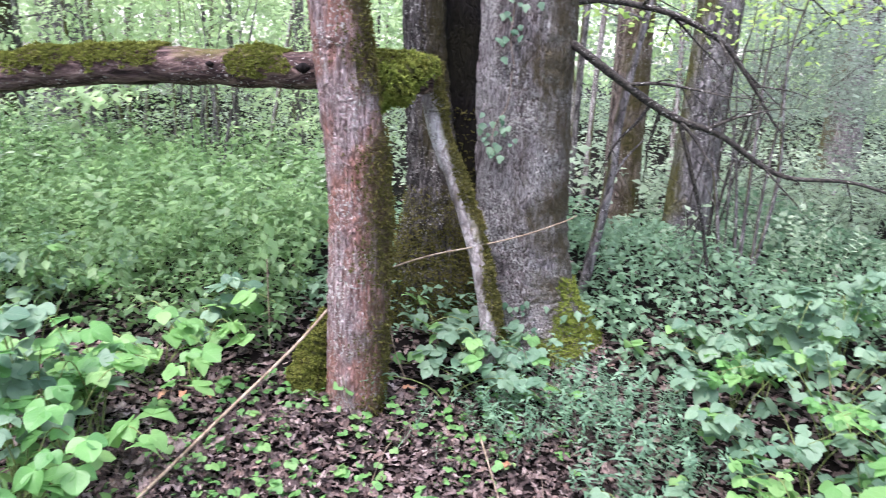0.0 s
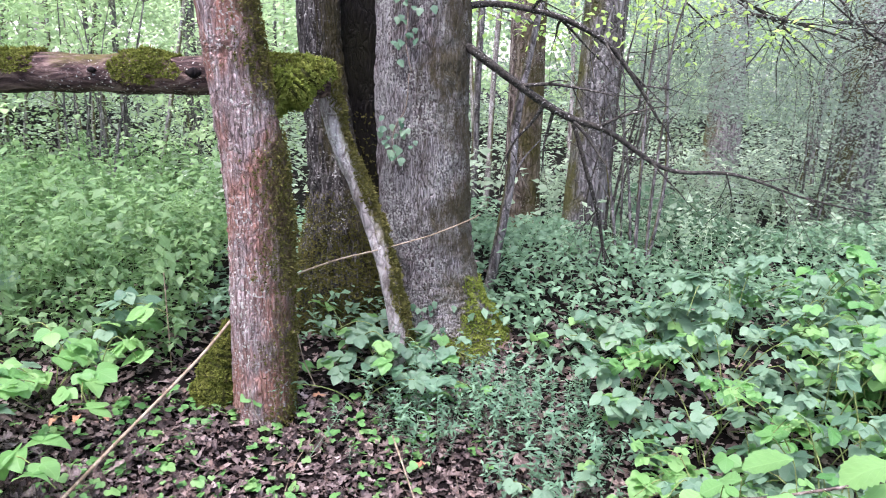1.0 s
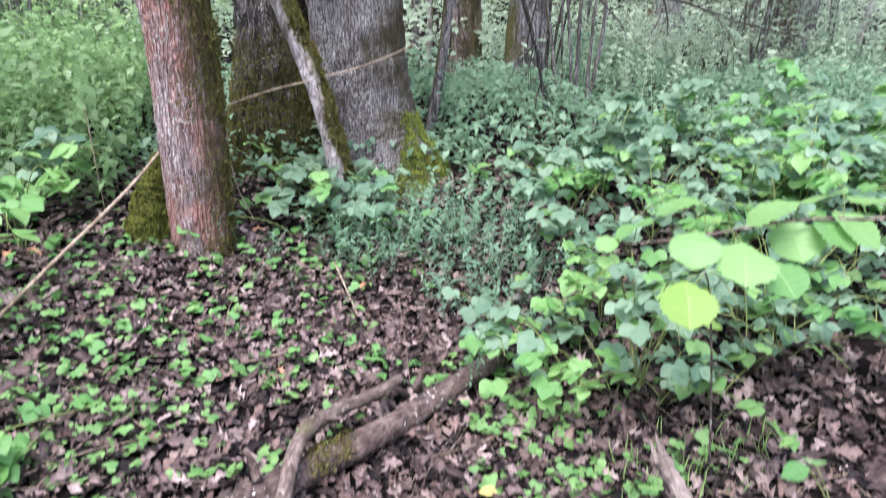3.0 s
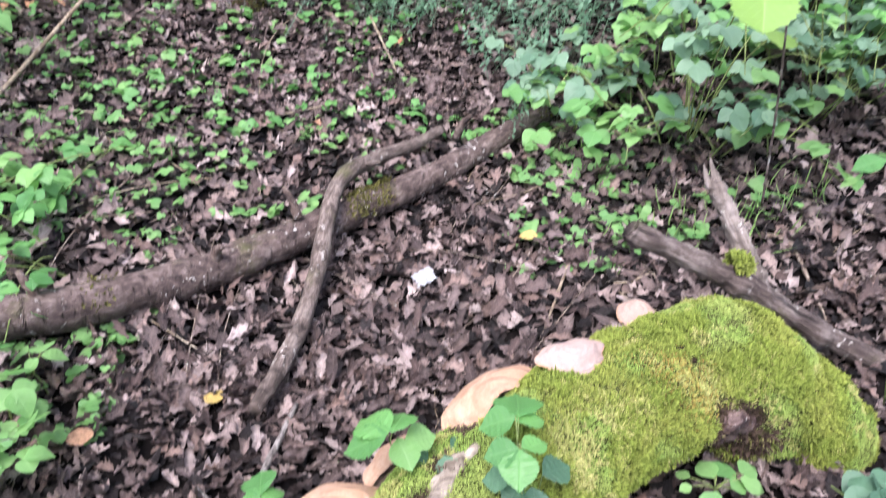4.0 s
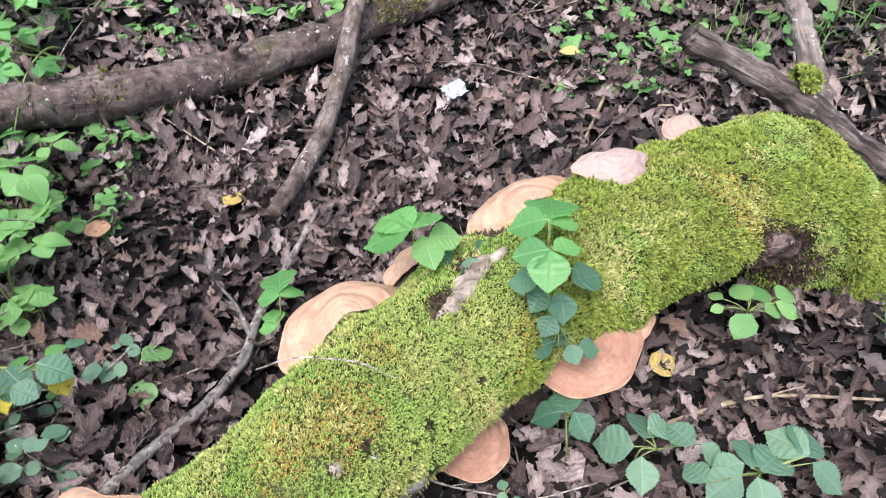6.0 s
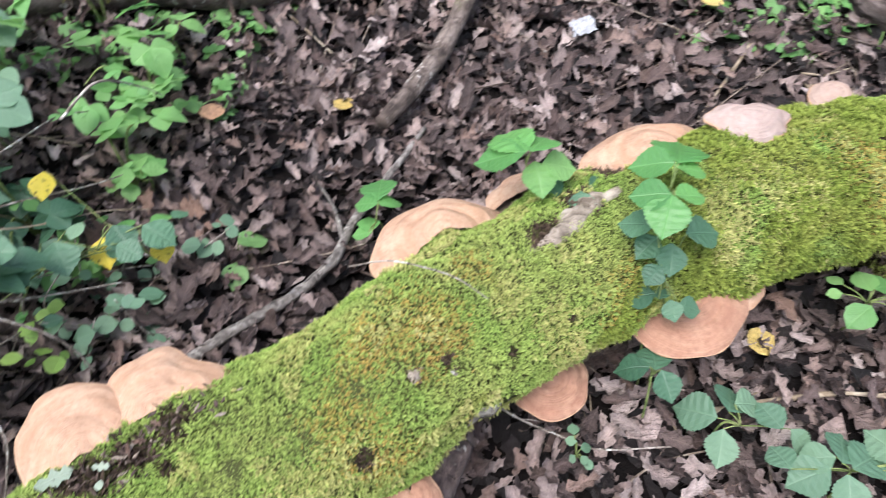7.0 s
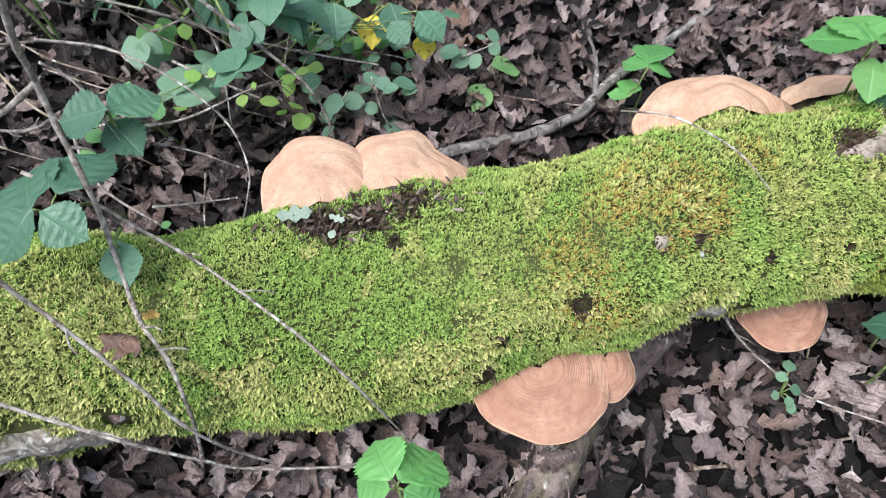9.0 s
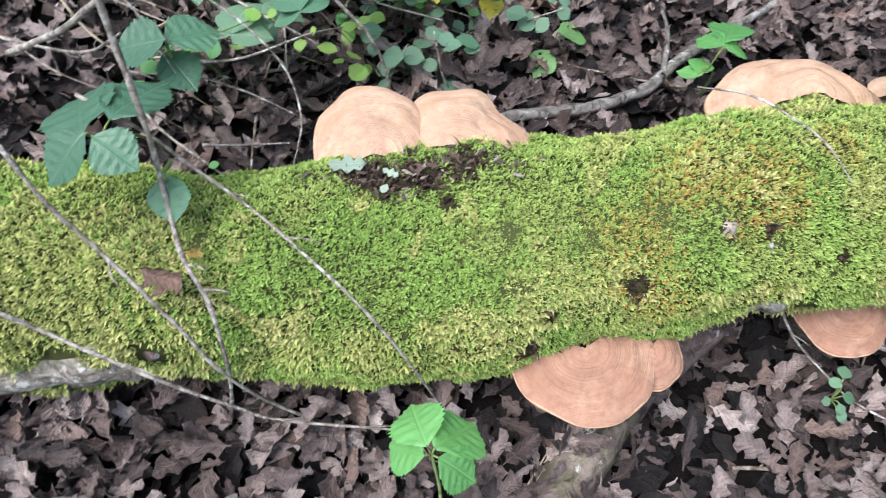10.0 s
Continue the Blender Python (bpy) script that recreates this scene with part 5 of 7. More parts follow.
wild("dead_branch", "dark dead branch with many fine twigs beside the oak", [(0.45, 3.38, 1.62, 0.02), (0.476, 3.3, 1.604, 0.02), (0.665, 3.3, 1.478, 0.018), (0.908, 3.3, 1.336, 0.018), (1.127, 3.3, 1.265, 0.014), (1.418, 3.3, 1.101, 0.011), (1.759, 3.3, 1.081, 0.008), (2.122, 3.3, 0.977, 0.005), (2.5, 3.3, 0.9, 0.003)], TWIG_DARK, 3, 12, 0.5)
wild("dead_branch", "dark crooked dead branch crossing behind the oak", [(0.43, 3.5, 1.80, 0.016), (0.6, 3.5, 1.82, 0.015), (0.78, 3.5, 1.80, 0.014), (0.95, 3.5, 1.76, 0.014), (1.15, 3.5, 1.66, 0.012), (1.3, 3.5, 1.5, 0.01), (1.45, 3.5, 1.3, 0.006)], TWIG_DARK, 4, 10, 0.45)
wild("dead_sapling", "thin dark dead stem leaning in the undergrowth", [(0.70, 3.9, 0.25, 0.032), (0.74, 3.9, 0.5, 0.03), (0.80, 3.92, 0.9, 0.027), (0.83, 3.95, 1.3, 0.024), (0.90, 3.98, 1.7, 0.018), (0.98, 4.0, 2.1, 0.014)], BARK_FAR, 6, 4, 0.4, 1)
wild("dead_branch", "drooping dead branch with grey twigs", [(1.0, 3.5, 1.32, 0.012), (1.1, 3.5, 1.05, 0.011), (1.2, 3.55, 0.8, 0.009), (1.28, 3.6, 0.5, 0.008), (1.3, 3.6, 0.3, 0.007)], TWIG_DARK, 8, 8, 0.4)


def coppice(label, x, y, stems, height, r, mat, seed, fan=0.35, lean=0.0):
    """A clump of thin stems that rise from one foot, each with a few short twigs."""
    g = random.Random(seed)
    z = float(ground_height(x, y))
    root = thing("stem_clump", label, "shrub", at=(x, y, z))
    for _ in range(stems):
        a, h = g.uniform(0, 6.28), height * g.uniform(0.6, 1.1)
        bx, by = 0.09 * math.cos(a), 0.09 * math.sin(a)
        tx, ty = bx + fan * h * 0.4 * g.uniform(-1, 1) + lean * h, by + fan * h * 0.3 * g.uniform(-1, 1)
        rr = r * g.uniform(0.5, 1.2)
        ctrl = [(bx, by, -0.03, rr * 1.2), (bx + 0.3 * (tx - bx) + g.uniform(-0.04, 0.04), by + 0.3 * (ty - by), h * 0.35, rr), (bx + 0.65 * (tx - bx) + g.uniform(-0.06, 0.06), by + 0.65 * (ty - by), h * 0.7, rr * 0.7), (tx, ty, h, rr * 0.3)]
        v, fc = tube(ctrl, 16, 6, 0.12, 0.0, seed)
        stem = part("stem", solid("stem", v, fc, mat), root)
        line = catmull(ctrl, 30)
        for _ in range(4):
            p = Vector(line[g.randint(8, 28)][:3])
            q = p + Vector((g.uniform(-1, 1), g.uniform(-0.6, 0.6), g.uniform(0.1, 0.9))).normalized() * g.uniform(0.15, 0.45)
            v, fc = tube([(*p, rr * 0.35), (*((p + q) / 2 + Vector((0, 0, g.uniform(-0.04, 0.02)))), rr * 0.25), (*q, 0.0012)], 6, 4)
            part("twig", solid("twig", v, fc, mat), stem)
    return root


CLUMP = "clump of thin grey stems in the undergrowth"
for k, (x, y, n, h, r, m, lean) in enumerate(((1.62, 4.12, 6, 1.7, 0.014, BARK_FAR, -0.06), (1.5, 4.3, 4, 1.5, 0.010, TWIG_DARK, 0.1), (3.79, 5.45, 6, 1.8, 0.016, BARK_FAR, 0.0), (3.35, 5.1, 4, 1.7, 0.009, BARK_FAR, 0.05), (4.7, 5.9, 4, 2.0, 0.012, BARK_FAR, 0.0), (2.6, 6.6, 3, 2.2, 0.010, BARK_FAR, 0.04),
                                              (-3.2, 6.3, 3, 2.4, 0.02, BARK_FAR, 0.03), (-2.0, 5.7, 5, 1.8, 0.012, BARK_FAR, 0.06), (-2.25, 6.1, 3, 2.4, 0.014, BARK_FAR, -0.04), (-3.65, 8.0, 4, 2.8, 0.022, BARK_PALE, 0.0), (-2.6, 7.4, 4, 2.8, 0.018, BARK_PALE, 0.05))):
    coppice(CLUMP, x, y, n, h, r, m, 20 + k, 0.35, lean)
for k, (x, y, z, dx, dz) in enumerate(((2.0, 4.5, 2.1, 0.9, -0.5), (3.1, 4.4, 2.3, -0.8, -0.7), (2.7, 4.9, 2.4, 1.0, -0.9), (3.9, 4.7, 2.3, -0.7, -0.9), (3.6, 5.3, 2.5, 0.9, -1.0), (1.5, 4.6, 2.2, 0.7, -0.4), (2.3, 4.3, 1.9, 0.8, -0.2), (3.0, 4.6, 1.9, 0.9, 0.1), (3.4, 4.2, 1.7, -0.8, 0.3), (2.6, 5.2, 2.0, -0.6, -0.6))):
    wild("hanging_branch", "thin drooping thorny branch with tiny leaves", [(x, y, z, 0.012), (x + dx * 0.3, y, z + dz * 0.15, 0.010), (x + dx * 0.65, y - 0.05, z + dz * 0.5, 0.007), (x + dx, y - 0.1, z + dz, 0.003)], TWIG_DARK, 60 + k, 9, 0.55, 2, droop=0.25)


# ---- leaves ----
def leaf_mesh(name, shape, mat):
    v, tr, uv = shape
    return bulk(name, v, tr, mat, uv, True)


def toothed(seed, w=OVATE, tooth=0.16, fold=0.12, bend=-0.12, n=9):
    """A leaf with a saw-toothed rim: the half widths are sampled finely and nicked."""
    ws = np.interp(np.linspace(0, 1, n), np.linspace(0, 1, len(w)), w)
    ws = ws * (1 + tooth * np.where(np.arange(n) % 2, 0.5, -0.5) * np.linspace(0.2, 1, n))
    return blade(ws, fold, bend, 0.0, 0.05, seed, 0.018)


def serrate(seed, w, n=19, tooth=0.11, fold=0.14, bend=-0.18, quilt=0.022):
    """A bramble leaflet: forward-pointing teeth, blade raised between the side ribs, five points across."""
    g = np.random.default_rng(seed)
    ws = np.interp(np.linspace(0, 1, n), np.linspace(0, 1, len(w)), w)
    v, uv, tr = [], [], []
    for i in range(n):
        t = i / (n - 1)
        z = bend * t * t + 0.015 * math.sin(6 * t + seed)
        for e in (-1, -0.5, 0, 0.5, 1):
            x = ws[i] * abs(e)
            nick = (tooth * (1 if i % 2 else -1) * (0.7 + 0.6 * g.random()) if abs(e) == 1 and 0 < i < n - 1 else 0.0)
            x *= 1 + nick
            y = t + 0.22 * abs(e) * ws[i] * (1 - t) + (0.6 * nick * 0.12 if abs(e) == 1 else 0)
            up = fold * x + (quilt * math.sin((t - 0.4 * abs(e) * ws[i]) * 36.0) * (1 if abs(e) == 0.5 else 0.3)) * min(1.0, ws[i] * 4) * (abs(e) > 0)
            v.append((x if e > 0 else -x, y, z + up + 0.012 * g.normal() * (abs(e) == 1)))
            uv.append((0.5 + 0.5 * e * min(1.0, ws[i] * 2.2), t))
    for i in range(n - 1):
        for k in range(4):
            a = 5 * i + k
            tr += [(a, a + 1, a + 6), (a, a + 6, a + 5)]
    return np.array(v), np.array(tr), np.array(uv)


BROAD = (0.02, 0.30, 0.42, 0.47, 0.46, 0.40, 0.30, 0.15, 0.0)
BLADES = [toothed(k, (0.05, 0.34, 0.45, 0.49, 0.48, 0.43, 0.33, 0.18, 0.0) if k % 3 else OVATE, 0.05, 0.04 + 0.05 * k, -0.08 - 0.06 * k, 9) for k in range(6)]
OVAL = (0.03, 0.30, 0.41, 0.46, 0.47, 0.44, 0.37, 0.26, 0.12, 0.0)
FINE = [serrate(k, OVAL if k % 3 else BROAD, 25, 0.045 + 0.02 * (k % 2), 0.03 + 0.04 * (k % 4), -0.12 - 0.09 * (k % 3), 0.016) for k in range(9)]
ROUNDS = [blade((0.05, 0.40, 0.46, 0.34, 0.0), 0.1, -0.1, 0.0, 0.06, k, 0.02) for k in range(4)]


def trifoliate(seed, shapes, gap=0.06):
    g = random.Random(seed)
    s = [shapes[(seed + k) % len(shapes)] for k in range(3)]
    j = lambda: g.uniform(-8, 8)
    return joined((s[0], pose(0, gap, 0, g.uniform(-14, -2), 0, j()) @ Matrix.Scale(1.0, 4)),
                  (s[1], pose(0, 0, 0, g.uniform(-14, -2), 8, 72 + j()) @ Matrix.Scale(0.85, 4)),
                  (s[2], pose(0, 0, 0, g.uniform(-14, -2), -8, -72 + j()) @ Matrix.Scale(0.85, 4)))


TRI = [trifoliate(k, BLADES) for k in range(6)]
CLOVER = [trifoliate(k, ROUNDS, 0.02) for k in range(4)]
LEAF_KINDS = {}


def meshes_for(kind, shapes, mat):
    key = kind + mat.name
    if key not in LEAF_KINDS:
        LEAF_KINDS[key] = [leaf_mesh("leaf_blade", s, mat) for s in shapes]
    return LEAF_KINDS[key]


def set_leaf(root, mesh, p, yaw, size, tip=-12, roll=0, name="leaf"):
    ob = part(name, mesh, root)
    ob.matrix_basis = Matrix.Translation(p) @ pose(0, 0, 0, tip, roll, yaw) @ Matrix.Scale(size, 4)
    return ob


def sprig(label, foot, rows, mat, seed=0, group="", stem=0.0016, single=True, tip=-12, grow=1.0, shapes=None, name="bramble_sprig"):
    """A small plant: a stem from its foot to each leaf; rows of leaf base x, y, z, yaw and length."""
    g = random.Random(seed)
    root = thing(name, label, "plant", group)
    fx, fy = foot[:2]
    fz = foot[2] if len(foot) > 2 else float(ground_height(fx, fy)) - 0.005
    hub = Vector((sum(r[0] for r in rows) / len(rows), sum(r[1] for r in rows) / len(rows), sum(r[2] for r in rows) / len(rows) - 0.02))
    mid = (Vector((fx, fy, fz)) + hub) / 2 + Vector((g.uniform(-0.01, 0.01), g.uniform(-0.01, 0.01), 0.02))
    v, fc = tube([(fx, fy, fz, stem * 1.3), (*mid, stem), (*hub, stem * 0.8)], 16, 6)
    part("stem", solid("stem", v, fc, STALK), root)
    pool = meshes_for("f" if shapes is None else "s%d" % len(shapes[0][0]), shapes or FINE, mat)
    for x, y, z, yaw, l in rows:
        b = Vector((x, y, z))
        v, fc = tube([(*hub, stem * 0.7), (*((hub + b) / 2 + Vector((0, 0, 0.004))), stem * 0.6), (*b, stem * 0.5)], 7, 5)
        stalk = part("leaf_stalk", solid("leaf_stalk", v, fc, STALK), root)
        set_leaf(stalk, g.choice(pool), b, yaw, l * grow * 0.84, tip + g.uniform(-6, 6), g.uniform(-12, 12))
    return root


NEAR = "bramble sprigs round the log"
sprig("fresh green bramble sprig rising beside the mossy log", (0.27, 0.50), [(0.234, 0.606, 0.33, -11, 0.085), (0.23, 0.606, 0.33, 85, 0.06), (0.23, 0.602, 0.33, -74, 0.052), (0.225, 0.561, 0.33, 167, 0.062), (0.225, 0.561, 0.33, 90, 0.054), (0.228, 0.561, 0.33, -72, 0.046)], FRESH, 1, NEAR)
sprig("dark green bramble leaves hanging over the log", (0.28, 0.49), [(0.22, 0.556, 0.28, 76, 0.052), (0.231, 0.563, 0.25, 134, 0.043), (0.246, 0.557, 0.25, -177, 0.048), (0.232, 0.524, 0.25, 148, 0.036), (0.263, 0.572, 0.25, -70, 0.058), (0.238, 0.517, 0.2, 99, 0.046), (0.244, 0.516, 0.19, -7, 0.038), (0.26, 0.524, 0.18, -166, 0.034), (0.273, 0.524, 0.17, -92, 0.038)], BRAMBLE_DARK, 2, NEAR)
sprig("green bramble sprig over the log's far side", (0.13, 0.74), [(0.067, 0.619, 0.31, 38, 0.075), (0.067, 0.619, 0.31, 92, 0.075), (0.073, 0.62, 0.31, -16, 0.07)], FRESH, 3, NEAR)
sprig("pale young bramble leaves over the log", (0.13, 0.73), [(0.079, 0.634, 0.28, -158, 0.058), (0.089, 0.631, 0.28, -80, 0.055)], BRAMBLE_LIGHT, 4, NEAR)
sprig("dark bramble leaves close on the moss", (0.14, 0.73), [(0.117, 0.641, 0.25, 128, 0.045), (0.139, 0.616, 0.255, -174, 0.04), (0.15, 0.627, 0.25, -58, 0.04)], BRAMBLE_DARK, 5, NEAR)
sprig("small bramble sprig behind a bracket fungus", (-0.14, 0.69), [(-0.14, 0.704, 0.08, 11, 0.075), (-0.139, 0.698, 0.08, 80, 0.05), (-0.138, 0.698, 0.08, -49, 0.05), (-0.144, 0.665, 0.05, 92, 0.04), (-0.149, 0.665, 0.05, 13, 0.045)], FRESH, 6, NEAR)
sprig("grey-green bramble leaf of three under the log", (0.27, 0.44), [(0.256, 0.458, 0.12, -1, 0.055), (0.249, 0.461, 0.12, 89, 0.052), (0.263, 0.459, 0.12, -155, 0.05)], BRAMBLE_DARK, 7, NEAR)
sprig("dark bramble leaves on the leaf litter", (0.36, 0.43), [(0.351, 0.436, 0.05, 73, 0.058), (0.366, 0.446, 0.05, -23, 0.055), (0.357, 0.422, 0.05, 175, 0.05), (0.375, 0.458, 0.05, -74, 0.045), (0.432, 0.432, 0.05, 34, 0.045), (0.442, 0.433, 0.05, -133, 0.04)], BRAMBLE, 8, NEAR, grow=1.2)
sprig("dark bramble leaves beside the log", (0.49, 0.36), [(0.473, 0.381, 0.07, 112, 0.055), (0.482, 0.396, 0.07, 92, 0.045), (0.488, 0.389, 0.07, -25, 0.055), (0.5, 0.384, 0.07, -55, 0.06), (0.492, 0.376, 0.07, -178, 0.05), (0.426, 0.374, 0.07, 28, 0.04), (0.56, 0.40, 0.07, -40, 0.06), (0.57, 0.40, 0.07, 40, 0.06), (0.57, 0.39, 0.07, -140, 0.05)], BRAMBLE, 9, NEAR, grow=1.2)
sprig("bright green seedling leaves beside the log", (0.58, 0.64), [(0.57, 0.62, 0.07, 131, 0.055), (0.574, 0.645, 0.07, 10, 0.05), (0.58, 0.65, 0.07, -58, 0.055), (0.593, 0.624, 0.07, -72, 0.042), (0.615, 0.639, 0.07, -121, 0.05), (0.619, 0.649, 0.07, -69, 0.048), (0.537, 0.651, 0.07, 42, 0.03), (0.533, 0.636, 0.07, 96, 0.025)], BRAMBLE_LIGHT, 10, NEAR, shapes=ROUNDS)
sprig("pale green seedling on the leaf litter", (-0.52, 0.67), [(-0.514, 0.687, 0.1, 5, 0.05), (-0.518, 0.675, 0.1, 99, 0.05), (-0.511, 0.671, 0.1, -160, 0.035), (-0.501, 0.689, 0.1, -27, 0.045)], BRAMBLE_LIGHT, 11, NEAR)
sprig("bright green bramble seedling", (-0.56, 1.0), [(-0.552, 1.022, 0.12, -74, 0.055), (-0.554, 1.029, 0.12, 23, 0.065), (-0.554, 1.014, 0.12, 144, 0.04), (-0.577, 1.034, 0.12, 82, 0.06), (-0.571, 0.936, 0.12, 25, 0.05), (-0.571, 0.936, 0.12, -178, 0.04)], BRAMBLE_LIGHT, 12, NEAR)
sprig("dark blue-green bramble leaves above the log", (-0.62, 0.28), [(-0.545, 0.195, 0.29, -14, 0.06), (-0.538, 0.194, 0.3, 127, 0.06), (-0.556, 0.194, 0.27, -98, 0.05)], BRAMBLE_DARK, 13, NEAR, grow=1.15)
sprig("large dark bramble leaves over the log's end", (-0.60, 0.16), [(-0.45, 0.087, 0.37, 12, 0.062), (-0.46, 0.066, 0.37, 63, 0.07), (-0.456, 0.068, 0.37, 171, 0.05), (-0.45, 0.069, 0.37, -90, 0.042)], BRAMBLE_DARK, 14, NEAR, grow=1.2)
sprig("single dark bramble leaf on a dry twig", (-0.43, 0.10, 0.31), [(-0.425, 0.09, 0.31, -138, 0.05)], BRAMBLE_DARK, 15, NEAR)
sprig("serrated bramble leaves behind the log", (-0.50, 0.58), [(-0.5, 0.493, 0.2, -139, 0.062), (-0.438, 0.527, 0.2, -129, 0.055), (-0.401, 0.532, 0.2, -103, 0.06), (-0.552, 0.483, 0.15, -150, 0.04), (-0.421, 0.5, 0.2, -112, 0.045)], BRAMBLE_DARK, 16, NEAR, grow=0.95)
sprig("yellowing spotted bramble leaves", (-0.45, 0.57), [(-0.471, 0.533, 0.16, -159, 0.052), (-0.407, 0.551, 0.14, -145, 0.04), (-0.565, 0.60, 0.2, -170, 0.05)], BRAMBLE_YELLOW, 17, NEAR)
sprig("small round green leaves behind the log", (-0.46, 0.46), [(-0.44, 0.442, 0.1, 106, 0.032), (-0.451, 0.452, 0.1, 13, 0.032), (-0.434, 0.44, 0.1, -85, 0.025), (-0.503, 0.429, 0.1, -155, 0.025)], BRAMBLE, 18, NEAR, shapes=ROUNDS)
sprig("bright green bramble leaf standing before the log", (-0.09, 0.0), [(-0.118, 0.048, 0.27, -8, 0.05), (-0.124, 0.046, 0.27, 62, 0.042), (-0.122, 0.040, 0.26, 112, 0.036), (-0.112, 0.044, 0.27, -78, 0.034)], FRESH, 19, NEAR, grow=1.4, tip=-28)
sprig("dark bramble leaves in the thicket", (-0.60, 0.45), [(-0.592, 0.231, 0.22, 4, 0.05), (-0.546, 0.512, 0.16, -112, 0.06), (-0.631, 0.438, 0.2, -49, 0.07), (-0.649, 0.441, 0.22, 77, 0.075), (-0.521, 0.544, 0.16, -5, 0.045), (-0.553, 0.466, 0.16, -90, 0.035), (-0.411, 0.534, 0.16, -66, 0.048), (-0.39, 0.575, 0.16, -21, 0.04), (-0.46, 0.515, 0.16, -86, 0.04)], BRAMBLE_DARK, 20, NEAR, grow=0.8)
sprig("broad bramble leaves in the thicket", (-0.63, 0.52), [(-0.613, 0.507, 0.25, -61, 0.09), (-0.631, 0.521, 0.25, 85, 0.07), (-0.699, 0.463, 0.24, -120, 0.065), (-0.616, 0.507, 0.18, -110, 0.05)], BRAMBLE, 21, NEAR, grow=0.8)
sprig("pale green bramble seedling", (-0.51, 0.70), [(-0.5, 0.702, 0.1, -28, 0.045), (-0.525, 0.693, 0.1, 112, 0.042), (-0.514, 0.71, 0.1, 8, 0.05)], BRAMBLE_LIGHT, 22, NEAR)
sprig("bramble seedling with fresh leaves", (-0.5, 0.68), [(-0.492, 0.683, 0.12, 55, 0.058), (-0.492, 0.683, 0.12, -66, 0.045), (-0.495, 0.669, 0.12, 100, 0.045)], BRAMBLE_LIGHT, 23, NEAR)
sprig("yellow-green pointed leaves behind the log", (-0.34, 0.60), [(-0.335, 0.61, 0.06, -40, 0.06), (-0.33, 0.585, 0.05, -175, 0.05)], BRAMBLE_LIGHT, 24, NEAR)

def hazel(label, line, rows, r0, r1, mat, seed, tip=-18):
    """A thin woody shoot through points, with large round toothed leaves: rows of centre x, y, z, yaw and length."""
    g = random.Random(seed)
    root = thing("hazel_shoot", label, "plant")
    n = len(line)
    ctrl = [(*p, r0 + (r1 - r0) * i / (n - 1)) for i, p in enumerate(line)]
    v, fc = tube(ctrl, 50, 7, 0.12, 0.0, seed)
    stem = part("stem", solid("stem", v, fc, STICK), root)
    fine = catmull(ctrl, 90)[:, :3]
    pool = meshes_for("hazel", HAZEL, mat)
    for x, y, z, yaw, l in rows:
        a = radians(yaw)
        base = Vector((x + 0.5 * l * math.sin(a), y - 0.5 * l * math.cos(a), z + 0.02))
        near = Vector(fine[np.argmin(((fine - np.array(base)) ** 2).sum(1))])
        v, fc = tube([(*near, 0.0014), (*((near + base) / 2 + Vector((0, 0, 0.006))), 0.0011), (*base, 0.001)], 7, 5)
        stalk = part("leaf_stalk", solid("leaf_stalk", v, fc, STALK), stem)
        ob = part("leaf", g.choice(pool), root)
        ob.matrix_basis = Matrix.Translation(base) @ pose(0, 0, 0, tip + g.uniform(-8, 8), g.uniform(-10, 10), yaw) @ Matrix.Scale(l, 4)
    return root


HAZEL = [serrate(k + 80, (0.05, 0.36, 0.49, 0.54, 0.54, 0.48, 0.34, 0.0), 19, 0.06, 0.05 + 0.03 * k, -0.16, 0.016) for k in range(4)]
hazel("large fresh hazel leaves along a thin shoot", [(1.75, 1.62, 0.1), (1.62, 1.5, 0.5), (1.45, 1.36, 0.70), (1.259, 1.33, 0.724), (1.086, 1.32, 0.735), (0.931, 1.32, 0.719), (0.818, 1.32, 0.707), (0.736, 1.33, 0.70), (0.67, 1.33, 0.70)],
      [(0.814, 1.35, 0.762, 70, 0.10), (1.016, 1.33, 0.761, 75, 0.12), (1.082, 1.31, 0.695, 165, 0.11), (0.808, 1.25, 0.715, 150, 0.095), (0.908, 1.22, 0.69, 160, 0.12), (1.0, 1.22, 0.645, 185, 0.10), (1.158, 1.29, 0.707, 195, 0.11), (1.222, 1.3, 0.716, -150, 0.12), (1.32, 1.38, 0.75, -20, 0.11), (1.2, 1.4, 0.76, 10, 0.10), (0.691, 1.33, 0.717, 80, 0.05), (0.657, 1.33, 0.69, 110, 0.05), (0.733, 1.34, 0.727, 40, 0.05)], 0.005, 0.002, BRAMBLE_LIGHT, 25)
hazel("pale yellow-green hazel leaf held out on a thin shoot", [(1.02, 1.36, 0.06), (0.93, 1.30, 0.4), (0.85, 1.24, 0.62), (0.80, 1.19, 0.69)], [(0.763, 1.165, 0.641, 165, 0.105), (0.84, 1.27, 0.60, 60, 0.06), (0.90, 1.30, 0.52, -60, 0.07)], 0.003, 0.0015, LIME, 26, -30)
hazel("lime-green hazel leaves overhanging from above", [(1.9, 1.3, 0.1), (1.85, 1.25, 1.2), (1.5, 1.1, 1.95), (1.0, 1.02, 1.8), (0.80, 1.0, 1.66), (0.72, 1.0, 1.62)], [(0.708, 1.0, 1.602, 190, 0.065), (0.785, 0.99, 1.615, 200, 0.07), (0.9, 1.05, 1.75, 60, 0.08), (1.15, 1.06, 1.9, 160, 0.09), (1.35, 1.1, 1.95, 20, 0.09)], 0.006, 0.0018, LIME, 27, -35)
